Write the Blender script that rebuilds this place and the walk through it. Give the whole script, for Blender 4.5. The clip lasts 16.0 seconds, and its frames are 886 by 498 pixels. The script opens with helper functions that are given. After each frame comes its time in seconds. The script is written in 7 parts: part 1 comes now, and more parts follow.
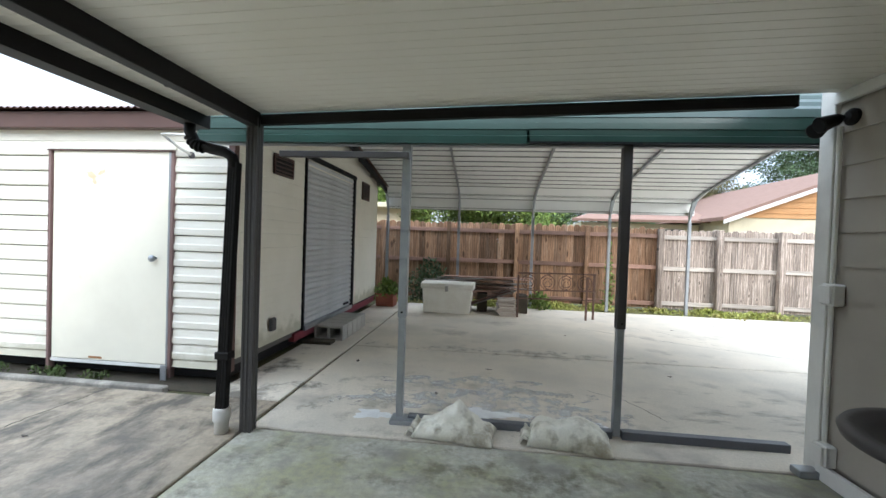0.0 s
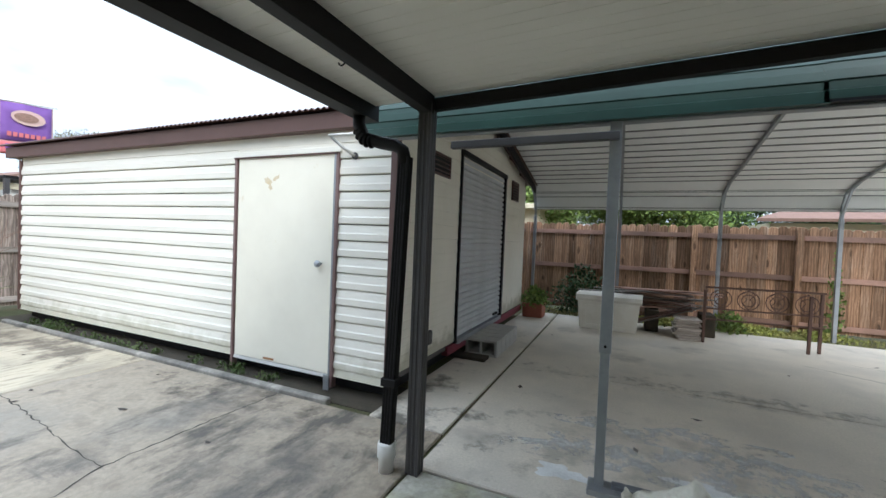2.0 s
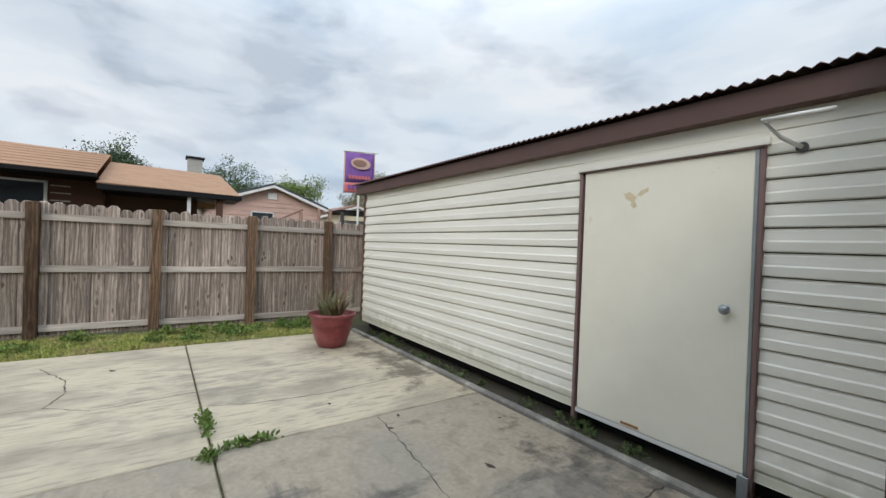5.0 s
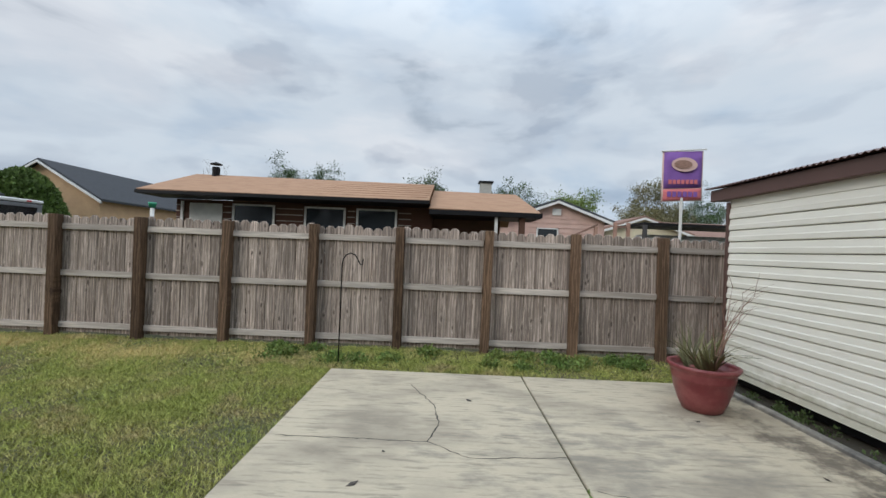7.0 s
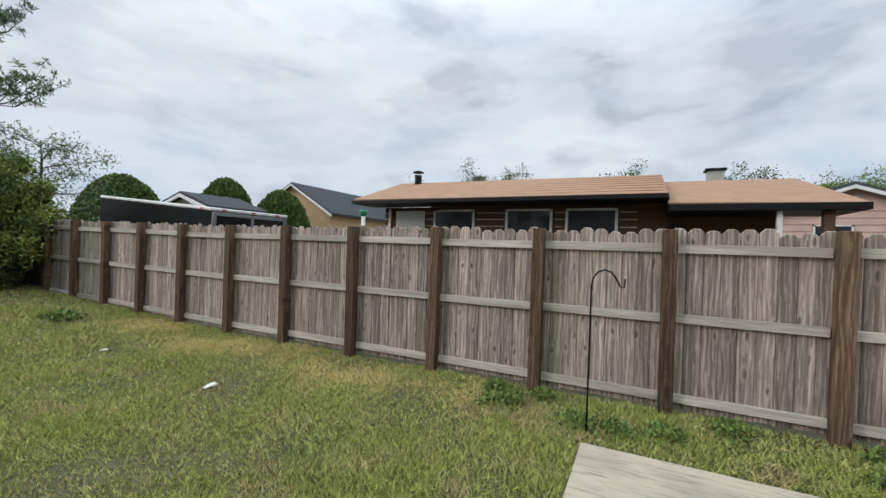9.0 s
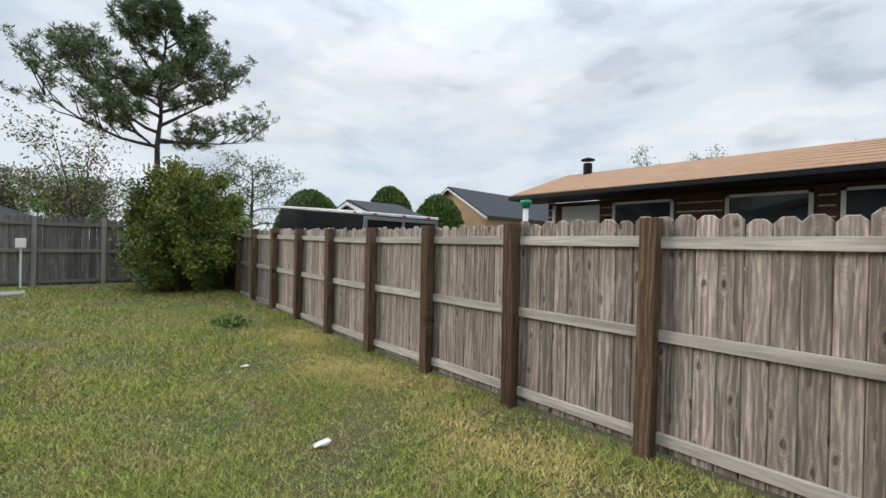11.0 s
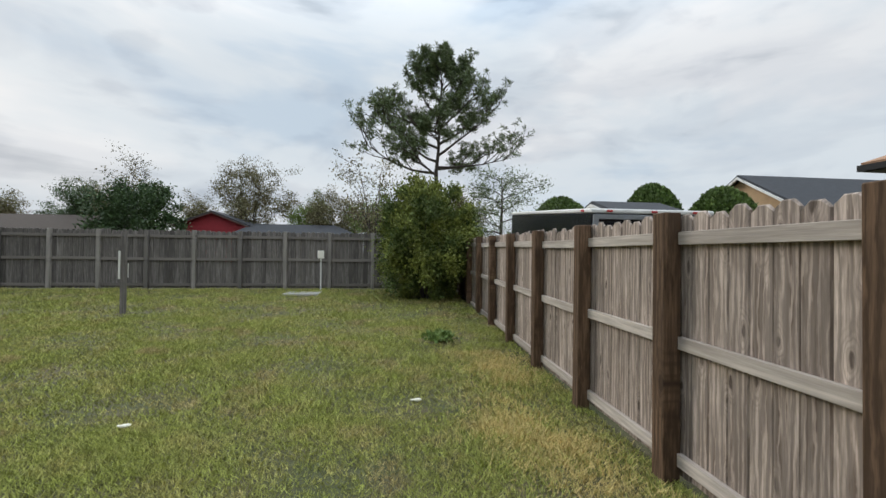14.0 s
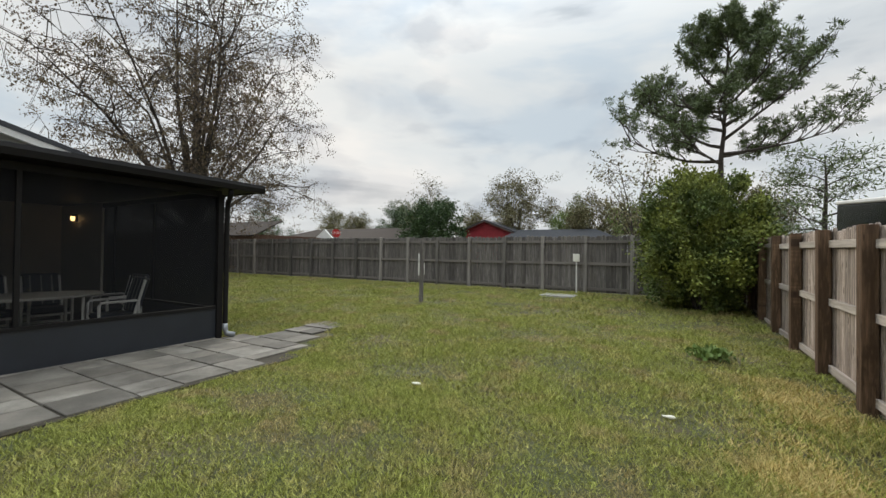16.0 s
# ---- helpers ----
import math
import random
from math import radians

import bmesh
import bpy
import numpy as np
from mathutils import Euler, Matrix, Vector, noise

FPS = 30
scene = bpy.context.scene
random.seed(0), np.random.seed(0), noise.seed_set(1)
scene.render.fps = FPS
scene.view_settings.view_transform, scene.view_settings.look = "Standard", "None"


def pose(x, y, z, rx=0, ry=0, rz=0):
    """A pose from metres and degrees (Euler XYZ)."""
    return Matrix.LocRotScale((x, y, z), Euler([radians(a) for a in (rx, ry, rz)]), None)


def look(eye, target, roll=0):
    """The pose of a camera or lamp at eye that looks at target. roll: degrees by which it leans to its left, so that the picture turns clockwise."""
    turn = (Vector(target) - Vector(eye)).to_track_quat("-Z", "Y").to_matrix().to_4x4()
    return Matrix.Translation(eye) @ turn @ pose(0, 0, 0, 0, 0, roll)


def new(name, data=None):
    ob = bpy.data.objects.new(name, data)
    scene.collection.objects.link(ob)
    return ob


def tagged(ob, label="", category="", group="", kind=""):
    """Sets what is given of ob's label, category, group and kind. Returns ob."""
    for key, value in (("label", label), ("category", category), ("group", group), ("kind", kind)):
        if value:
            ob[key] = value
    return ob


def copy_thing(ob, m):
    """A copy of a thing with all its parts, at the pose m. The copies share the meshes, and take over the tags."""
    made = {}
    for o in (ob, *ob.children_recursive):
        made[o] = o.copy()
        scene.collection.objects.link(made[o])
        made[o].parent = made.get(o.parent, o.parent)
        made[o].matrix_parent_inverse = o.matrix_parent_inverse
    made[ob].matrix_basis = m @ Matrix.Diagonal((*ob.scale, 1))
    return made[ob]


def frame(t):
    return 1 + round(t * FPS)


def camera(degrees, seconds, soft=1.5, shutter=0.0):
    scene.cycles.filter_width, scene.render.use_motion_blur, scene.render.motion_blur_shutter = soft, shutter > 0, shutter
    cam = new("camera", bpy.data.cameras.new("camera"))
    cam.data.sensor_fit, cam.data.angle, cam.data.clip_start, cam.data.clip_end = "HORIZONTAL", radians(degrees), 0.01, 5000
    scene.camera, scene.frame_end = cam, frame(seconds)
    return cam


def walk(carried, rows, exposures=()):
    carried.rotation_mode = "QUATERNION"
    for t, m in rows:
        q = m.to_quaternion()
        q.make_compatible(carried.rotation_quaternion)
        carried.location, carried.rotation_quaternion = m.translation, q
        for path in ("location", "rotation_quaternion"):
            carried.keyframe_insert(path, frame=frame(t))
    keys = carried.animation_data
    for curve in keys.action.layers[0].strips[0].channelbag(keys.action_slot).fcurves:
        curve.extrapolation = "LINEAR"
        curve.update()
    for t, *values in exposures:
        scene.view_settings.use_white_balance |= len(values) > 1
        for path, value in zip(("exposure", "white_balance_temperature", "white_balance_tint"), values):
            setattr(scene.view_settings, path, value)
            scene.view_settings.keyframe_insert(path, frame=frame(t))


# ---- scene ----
cam = camera(95.0, 16.0)
METRES, EYE, TILT, LEAN, TURN = 9.8, 1.39, 0.9, 0.0, 6.1
ROWS = [
    (0.0, 0.0, 0.0, 0.0, 0.07, -2.03, -1.93),
    (0.5, -0.009, 0.0162, 0.0022, 4.0, -2.23, -1.98),
    (1.0, -0.0168, 0.0354, 0.0007, 8.52, -2.31, -2.0),
    (1.5, -0.0285, 0.0524, 0.0022, 13.28, -2.35, -2.05),
    (2.0, -0.0507, 0.0615, 0.0017, 17.81, -2.39, -2.04),
    (2.5, -0.0702, 0.0669, 0.0023, 22.09, -2.29, -2.03),
    (3.0, -0.083, 0.0747, 0.003, 26.07, -2.18, -2.03),
    (5.5, -0.2307, 0.0674, 0.0095, 57.23, -0.52, -1.44),
    (6.0, -0.2644, 0.0464, 0.0131, 66.73, -0.21, -1.44),
    (6.5, -0.3018, 0.0362, 0.012, 76.13, -0.01, -1.41),
    (7.0, -0.3415, 0.025, 0.0145, 84.57, 0.11, -1.43),
    (7.5, -0.3816, 0.0026, 0.016, 91.95, 0.21, -1.31),
    (8.0, -0.4239, -0.0132, 0.0158, 98.35, 0.19, -1.28),
    (8.5, -0.4647, -0.0329, 0.0176, 104.16, 0.17, -1.22),
    (9.0, -0.5035, -0.0604, 0.0223, 109.81, 0.08, -1.12),
    (9.5, -0.5444, -0.0826, 0.0218, 115.5, 0.13, -1.01),
    (10.0, -0.5818, -0.1087, 0.0224, 121.27, 0.15, -0.88),
    (12.5, -0.7584, -0.2331, 0.0263, 146.41, 0.77, -0.3),
    (13.0, -0.7818, -0.2563, 0.0233, 152.15, 1.04, -0.32),
    (13.5, -0.7993, -0.2722, 0.0248, 159.15, 1.26, -0.36),
    (14.0, -0.8163, -0.2724, 0.0218, 167.51, 1.38, -0.48),
    (14.5, -0.8208, -0.2779, 0.0209, 176.83, 1.39, -0.63),
    (15.0, -0.8252, -0.2796, 0.0195, 186.35, 1.41, -0.77),
    (15.5, -0.8343, -0.2686, 0.0187, 195.3, 1.44, -0.94),
    (16.0, -0.8374, -0.2552, 0.0183, 203.25, 1.47, -1.14),
]
walk(cam, [(t, pose(0, 0, EYE, TILT, LEAN, TURN) @ pose(METRES * x, METRES * y, METRES * z, 90 + pitch, roll, yaw)) for t, x, y, z, yaw, pitch, roll in ROWS],
     [(0.0, 1.58, 5950, 10), (1.0, 1.40, 5950, 10), (2.0, 1.12, 5850, 10), (3.2, 0.80, 5800, 10), (5.3, 0.22, 6350, 10), (7.0, 0.10, 6200, 10), (9.0, 0.25, 6300, 10),
      (12.5, 0.36, 6450, 10), (14.5, 0.18, 6550, 10), (16.0, 0.23, 6850, 10)])

# ---- world, sun ----
SUN_EL, SUN_DIR = radians(26), Vector((0.68, -0.73, 0))
world = bpy.data.worlds.new("world")
scene.world = world
world.use_nodes = True
wt = world.node_tree
wt.nodes.clear()


def wnode(kind, **values):
    n = wt.nodes.new(kind)
    for k, v in values.items():
        n.inputs[k].default_value = v
    return n


sky = wt.nodes.new("ShaderNodeTexSky")
sky.sky_type, sky.sun_disc = "NISHITA", False
sky.sun_elevation, sky.sun_rotation = SUN_EL, math.atan2(SUN_DIR.x, SUN_DIR.y)
sky.air_density, sky.dust_density = 1.0, 2.0
coord = wt.nodes.new("ShaderNodeTexCoord")
split = wt.nodes.new("ShaderNodeSeparateXYZ")
wt.links.new(coord.outputs["Generated"], split.inputs[0])




def wnoise(stretch, offset, size, detail, rough, warp=0.0):
    """Cloud pattern on the dome, drawn out along the horizon."""
    mp = wt.nodes.new("ShaderNodeMapping")
    mp.inputs["Scale"].default_value, mp.inputs["Location"].default_value = stretch, offset
    wt.links.new(coord.outputs["Generated"], mp.inputs["Vector"])
    n = wnode("ShaderNodeTexNoise", Scale=size, Detail=detail, Roughness=rough, Distortion=warp)
    wt.links.new(mp.outputs["Vector"], n.inputs["Vector"])
    return n.outputs["Fac"]


def wramp(fac, stops):
    n = wt.nodes.new("ShaderNodeValToRGB")
    n.color_ramp.interpolation = "EASE"
    while len(n.color_ramp.elements) < len(stops):
        n.color_ramp.elements.new(0.5)
    for el, (p, c) in zip(n.color_ramp.elements, stops):
        el.position, el.color = p, (*c, 1)
    wt.links.new(fac, n.inputs["Fac"])
    return n.outputs["Color"]


def wmultiply(x, y):
    n = wt.nodes.new("ShaderNodeMix")
    n.data_type, n.blend_type = "RGBA", "MULTIPLY"
    n.inputs["Factor"].default_value = 1.0
    wt.links.new(x, n.inputs["A"])
    wt.links.new(y, n.inputs["B"])
    return n.outputs["Result"]


veil = wramp(wnoise((1, 1, 2.6), (0.3, 0.0, 0.2), 1.7, 5.0, 0.55, 0.3), [(0.36, (4.9, 5.8, 6.7)), (0.50, (6.2, 6.75, 7.2)), (0.64, (7.2, 7.4, 7.6))])
streak = wramp(wnoise((1, 1, 3.4), (2.3, 0.7, 0.1), 2.8, 6.0, 0.5, 0.35), [(0.48, (1, 1, 1)), (0.60, (0.90, 0.91, 0.93)), (0.72, (0.66, 0.69, 0.73))])
puff = wramp(wnoise((1, 1, 2.4), (5.1, 1.2, 0.9), 4.6, 7.0, 0.47, 0.2), [(0.52, (1, 1, 1)), (0.62, (0.88, 0.89, 0.91)), (0.70, (0.74, 0.76, 0.80))])
cloud = wmultiply(wmultiply(veil, streak), puff)
# an overcast sky is brightest towards the zenith
rise_up = wt.nodes.new("ShaderNodeMapRange")
rise_up.interpolation_type = "SMOOTHSTEP"
rise_up.inputs["From Min"].default_value, rise_up.inputs["From Max"].default_value = 0.35, 1.0
rise_up.inputs["To Min"].default_value, rise_up.inputs["To Max"].default_value = 1.0, 2.9
wt.links.new(split.outputs["Z"], rise_up.inputs["Value"])
overcast = wt.nodes.new("ShaderNodeMix")
overcast.data_type = "RGBA"
overcast.inputs["Factor"].default_value = 0.975
wt.links.new(sky.outputs["Color"], overcast.inputs["A"])
wt.links.new(wmultiply(cloud, rise_up.outputs["Result"]), overcast.inputs["B"])
back = wnode("ShaderNodeBackground", Strength=0.096)
wt.links.new(overcast.outputs["Result"], back.inputs["Color"])
out = wt.nodes.new("ShaderNodeOutputWorld")
wt.links.new(back.outputs["Background"], out.inputs["Surface"])

sun = new("sun", bpy.data.lights.new("sun", "SUN"))
sun.data.energy, sun.data.angle, sun.data.color = 1.25, radians(24), (1.0, 0.95, 0.87)
sun.matrix_world = look((0, 0, 20), Vector((0, 0, 20)) - Vector((SUN_DIR.x, SUN_DIR.y, math.tan(SUN_EL))))
tagged(sun, kind="light")
scene.view_settings.exposure = 0.35


# ---- materials ----
def material(name, color, rough=0.8, metal=0.0, second=None, scale=3.0, stretch=(1, 1, 1), amount=0.6, grain=0.15,
             grain_scale=60.0, bump=0.15, bump_scale=80.0, per_object=0.0, low=0.4, high=0.65, rings=0.0, third=None, third_scale=0.8,
             third_low=0.5, third_high=0.7, space="Object", knots=0.0, third_stretch=(1, 1, 1)):
    m = bpy.data.materials.new(name)
    m.use_nodes = True
    nt = m.node_tree
    b = nt.nodes["Principled BSDF"]
    b.inputs["Roughness"].default_value, b.inputs["Metallic"].default_value = rough, metal

    def link(a, c):
        nt.links.new(a, c)

    def noise_at(s, detail=5.0, st=stretch):
        tc = nt.nodes.new("ShaderNodeTexCoord") if space == "Object" else nt.nodes.new("ShaderNodeNewGeometry")
        mp = nt.nodes.new("ShaderNodeMapping")
        mp.inputs["Scale"].default_value = st
        link(tc.outputs["Object" if space == "Object" else "Position"], mp.inputs["Vector"])
        if per_object:
            info = nt.nodes.new("ShaderNodeObjectInfo")
            mul = nt.nodes.new("ShaderNodeMath")
            mul.operation = "MULTIPLY"
            mul.inputs[1].default_value = 40.0
            link(info.outputs["Random"], mul.inputs[0])
            link(mul.outputs[0], mp.inputs["Location"])
        n = nt.nodes.new("ShaderNodeTexNoise")
        n.inputs["Scale"].default_value, n.inputs["Detail"].default_value = s, detail
        n.inputs["Roughness"].default_value = 0.6
        link(mp.outputs["Vector"], n.inputs["Vector"])
        return n.outputs["Fac"]

    def mix(a, c, fac, mode="MIX"):
        n = nt.nodes.new("ShaderNodeMix")
        n.data_type, n.blend_type = "RGBA", mode
        for v, key in ((a, "A"), (c, "B"), (fac, "Factor")):
            if isinstance(v, (tuple, list)):
                n.inputs[key].default_value = (*v[:3], 1)
            elif isinstance(v, float):
                n.inputs[key].default_value = v
            else:
                link(v, n.inputs[key])
        return n.outputs["Result"]

    def ramp(fac, lo, hi, top=1.0):
        n = nt.nodes.new("ShaderNodeMapRange")
        if lo > hi:
            n.inputs["From Min"].default_value, n.inputs["From Max"].default_value = hi, lo
            n.inputs["To Min"].default_value, n.inputs["To Max"].default_value = top, 0.0
            link(fac, n.inputs["Value"])
            return n.outputs["Result"]
        n.inputs["From Min"].default_value, n.inputs["From Max"].default_value = lo, hi
        n.inputs["To Max"].default_value = top
        link(fac, n.inputs["Value"])
        return n.outputs["Result"]

    col = mix(color, second or tuple(c * 0.75 for c in color), ramp(noise_at(scale), low, high, amount))
    if third:
        col = mix(col, third, ramp(noise_at(third_scale, 7.0, third_stretch), third_low, third_high, 0.9))
    if rings:
        tc, mp, info, mul = (nt.nodes.new("ShaderNode" + k) for k in ("TexCoord", "Mapping", "ObjectInfo", "Math"))
        mul.operation = "MULTIPLY"
        mul.inputs[1].default_value = 31.0
        mp.inputs["Scale"].default_value = (1, 1, 0.16)
        link(info.outputs["Random"], mul.inputs[0])
        link(tc.outputs["Object"], mp.inputs["Vector"])
        link(mul.outputs[0], mp.inputs["Location"])
        w = nt.nodes.new("ShaderNodeTexWave")
        w.inputs["Scale"].default_value, w.inputs["Distortion"].default_value, w.inputs["Detail"].default_value = 7.0, 9.0, 4.0
        w.inputs["Detail Scale"].default_value, w.inputs["Detail Roughness"].default_value = 1.6, 0.62
        link(mp.outputs["Vector"], w.inputs["Vector"])
        col = mix(col, tuple(c * 0.38 for c in color), ramp(w.outputs["Fac"], 0.52, 0.98, rings))
        col = mix(col, tuple(min(0.8, c * 1.35) for c in color), ramp(w.outputs["Fac"], 0.30, 0.02, rings * 0.6))
    if knots:
        tc = nt.nodes.new("ShaderNodeTexCoord")
        mp = nt.nodes.new("ShaderNodeMapping")
        mp.inputs["Scale"].default_value, mp.inputs["Rotation"].default_value = (1, 0, 0.36), (radians(90), 0, 0)
        info = nt.nodes.new("ShaderNodeObjectInfo")
        mul = nt.nodes.new("ShaderNodeMath")
        mul.operation = "MULTIPLY"
        mul.inputs[1].default_value = 57.0
        link(info.outputs["Random"], mul.inputs[0])
        link(tc.outputs["Object"], mp.inputs["Vector"])
        link(mul.outputs[0], mp.inputs["Location"])
        v = nt.nodes.new("ShaderNodeTexVoronoi")
        v.voronoi_dimensions = "2D"
        v.inputs["Scale"].default_value = knots
        wob, amp, add = (nt.nodes.new("ShaderNode" + k) for k in ("TexNoise", "VectorMath", "VectorMath"))
        amp.operation, amp.inputs["Scale"].default_value = "SCALE", 0.055
        wob.inputs["Scale"].default_value, wob.inputs["Detail"].default_value = 14.0, 3.0
        link(mp.outputs["Vector"], wob.inputs["Vector"])
        link(wob.outputs["Color"], amp.inputs[0])
        link(mp.outputs["Vector"], add.inputs[0])
        link(amp.outputs[0], add.inputs[1])
        link(add.outputs[0], v.inputs["Vector"])
        ring = nt.nodes.new("ShaderNodeMath")
        ring.operation = "PINGPONG"
        ring.inputs[1].default_value = 0.03
        link(v.outputs["Distance"], ring.inputs[0])
        near = ramp(v.outputs["Distance"], 0.34, 0.12, 1.0)
        lines = nt.nodes.new("ShaderNodeMath")
        lines.operation = "MULTIPLY"
        link(near, lines.inputs[0])
        link(ramp(ring.outputs[0], 0.012, 0.026, 0.5), lines.inputs[1])
        col = mix(col, tuple(min(0.8, x * 1.35) for x in color), ramp(v.outputs["Distance"], 0.20, 0.08, 0.45))
        col = mix(col, tuple(x * 0.3 for x in color), lines.outputs[0])
        col = mix(col, (0.04, 0.026, 0.02), ramp(v.outputs["Distance"], 0.085, 0.05, 0.9))
    g = ramp(noise_at(grain_scale, 3.0), 0.3, 0.7)
    col = mix(col, tuple(c * (1 - 2 * grain) for c in color), mix((0, 0, 0), (1, 1, 1), ramp(g, 0.0, 1.0, min(1.0, grain * 3))))
    if per_object:
        info = nt.nodes.new("ShaderNodeObjectInfo")
        v = nt.nodes.new("ShaderNodeMapRange")
        v.inputs["To Min"].default_value, v.inputs["To Max"].default_value = 1 - per_object, 1 + per_object
        link(info.outputs["Random"], v.inputs["Value"])
        h = nt.nodes.new("ShaderNodeHueSaturation")
        link(v.outputs["Result"], h.inputs["Value"])
        link(col, h.inputs["Color"])
        col = h.outputs["Color"]
    link(col, b.inputs["Base Color"])
    if bump:
        bp = nt.nodes.new("ShaderNodeBump")
        bp.inputs["Strength"].default_value, bp.inputs["Distance"].default_value = bump, 0.01
        link(noise_at(bump_scale, 4.0), bp.inputs["Height"])
        link(bp.outputs["Normal"], b.inputs["Normal"])
    return m


def foot_dirt(m, z0, z1, color, top=0.8):
    """Splashed dirt and algae at a wall's foot, ragged at its upper edge."""
    nt = m.node_tree
    b = nt.nodes["Principled BSDF"]
    old = b.inputs["Base Color"].links[0].from_socket
    geo, sep, no = nt.nodes.new("ShaderNodeNewGeometry"), nt.nodes.new("ShaderNodeSeparateXYZ"), nt.nodes.new("ShaderNodeTexNoise")
    no.inputs["Scale"].default_value, no.inputs["Detail"].default_value = 7.0, 8.0
    ad, mr, mx = nt.nodes.new("ShaderNodeMath"), nt.nodes.new("ShaderNodeMapRange"), nt.nodes.new("ShaderNodeMix")
    ad.operation = "MULTIPLY_ADD"
    ad.inputs[1].default_value = -(z1 - z0) * 2.0
    nt.links.new(geo.outputs["Position"], sep.inputs["Vector"])
    nt.links.new(geo.outputs["Position"], no.inputs["Vector"])
    nt.links.new(no.outputs["Fac"], ad.inputs[0])
    nt.links.new(sep.outputs["Z"], ad.inputs[2])
    mr.inputs["From Min"].default_value, mr.inputs["From Max"].default_value = z0 + (z1 - z0) * 0.15, z0 - (z1 - z0) * 0.55
    mr.inputs["To Max"].default_value = top
    nt.links.new(ad.outputs[0], mr.inputs["Value"])
    mx.data_type = "RGBA"
    mx.inputs["B"].default_value = (*color, 1)
    nt.links.new(mr.outputs["Result"], mx.inputs["Factor"])
    nt.links.new(old, mx.inputs["A"])
    nt.links.new(mx.outputs["Result"], b.inputs["Base Color"])


def glass(name, color, rough=0.05, alpha=1.0):
    m = bpy.data.materials.new(name)
    m.use_nodes = True
    b = m.node_tree.nodes["Principled BSDF"]
    b.inputs["Base Color"].default_value = (*color, 1)
    b.inputs["Roughness"].default_value, b.inputs["Alpha"].default_value = rough, alpha
    b.inputs["Specular IOR Level"].default_value = 0.3
    return m


def grime(m, centre, radii, color, top=0.85, scale=2.4, stretch=(1, 1, 1)):
    """A ragged dirt patch of its own shape laid over a material, round a place in the world."""
    nt = m.node_tree
    b = nt.nodes["Principled BSDF"]
    old = b.inputs["Base Color"].links[0].from_socket
    geo, mp = nt.nodes.new("ShaderNodeNewGeometry"), nt.nodes.new("ShaderNodeMapping")
    mp.vector_type = "TEXTURE"
    mp.inputs["Location"].default_value = (*centre, 0)
    mp.inputs["Scale"].default_value = (*radii, 1000)
    ln, no, st = nt.nodes.new("ShaderNodeVectorMath"), nt.nodes.new("ShaderNodeTexNoise"), nt.nodes.new("ShaderNodeMapping")
    ln.operation = "LENGTH"
    st.inputs["Scale"].default_value = stretch
    no.inputs["Scale"].default_value, no.inputs["Detail"].default_value, no.inputs["Roughness"].default_value = scale, 9.0, 0.68
    nt.links.new(geo.outputs["Position"], mp.inputs["Vector"])
    nt.links.new(geo.outputs["Position"], st.inputs["Vector"])
    nt.links.new(st.outputs["Vector"], no.inputs["Vector"])
    nt.links.new(mp.outputs["Vector"], ln.inputs[0])
    ad, mr, mx = nt.nodes.new("ShaderNodeMath"), nt.nodes.new("ShaderNodeMapRange"), nt.nodes.new("ShaderNodeMix")
    ad.operation = "MULTIPLY_ADD"
    ad.inputs[1].default_value = -5.0
    nt.links.new(no.outputs["Fac"], ad.inputs[0])
    nt.links.new(ln.outputs["Value"], ad.inputs[2])
    mr.inputs["From Min"].default_value, mr.inputs["From Max"].default_value = -2.1, -2.75
    mr.inputs["To Max"].default_value = top
    nt.links.new(ad.outputs[0], mr.inputs["Value"])
    mx.data_type = "RGBA"
    mx.inputs["B"].default_value = (*color, 1)
    nt.links.new(mr.outputs["Result"], mx.inputs["Factor"])
    nt.links.new(old, mx.inputs["A"])
    nt.links.new(mx.outputs["Result"], b.inputs["Base Color"])


CONCRETE = material("concrete", (0.52, 0.445, 0.325), 0.85, second=(0.12, 0.11, 0.09), scale=9.0, stretch=(2.6, 0.35, 1), amount=0.72, low=0.52, high=0.68,
                    third=(0.23, 0.195, 0.15), third_scale=1.4, third_stretch=(1.2, 0.6, 1), third_low=0.46, third_high=0.68, bump=0.3, grain=0.14, space="World")
CONCRETE_CAR = material("concrete_carport", (0.70, 0.635, 0.53), 0.85, second=(0.55, 0.51, 0.44), scale=1.3, amount=0.8, low=0.42, high=0.62,
                        third=(0.32, 0.29, 0.25), third_scale=1.1, third_low=0.57, third_high=0.70, bump=0.3, grain=0.18, space="World")
CONCRETE_DARK = material("concrete_dark_mottled", (0.43, 0.40, 0.345), 0.8, second=(0.10, 0.095, 0.088), scale=1.7, stretch=(1.3, 0.7, 1), amount=0.88, low=0.42, high=0.56,
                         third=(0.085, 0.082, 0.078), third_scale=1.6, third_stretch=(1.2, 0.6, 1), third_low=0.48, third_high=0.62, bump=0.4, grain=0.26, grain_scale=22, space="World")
CONCRETE_MOSS = material("concrete_mossy", (0.50, 0.485, 0.41), 0.85, second=(0.34, 0.335, 0.17), scale=1.6, amount=0.75, low=0.44, high=0.60,
                         third=(0.19, 0.185, 0.165), third_scale=2.2, third_low=0.50, third_high=0.66, bump=0.45, grain=0.24, grain_scale=22, space="World")
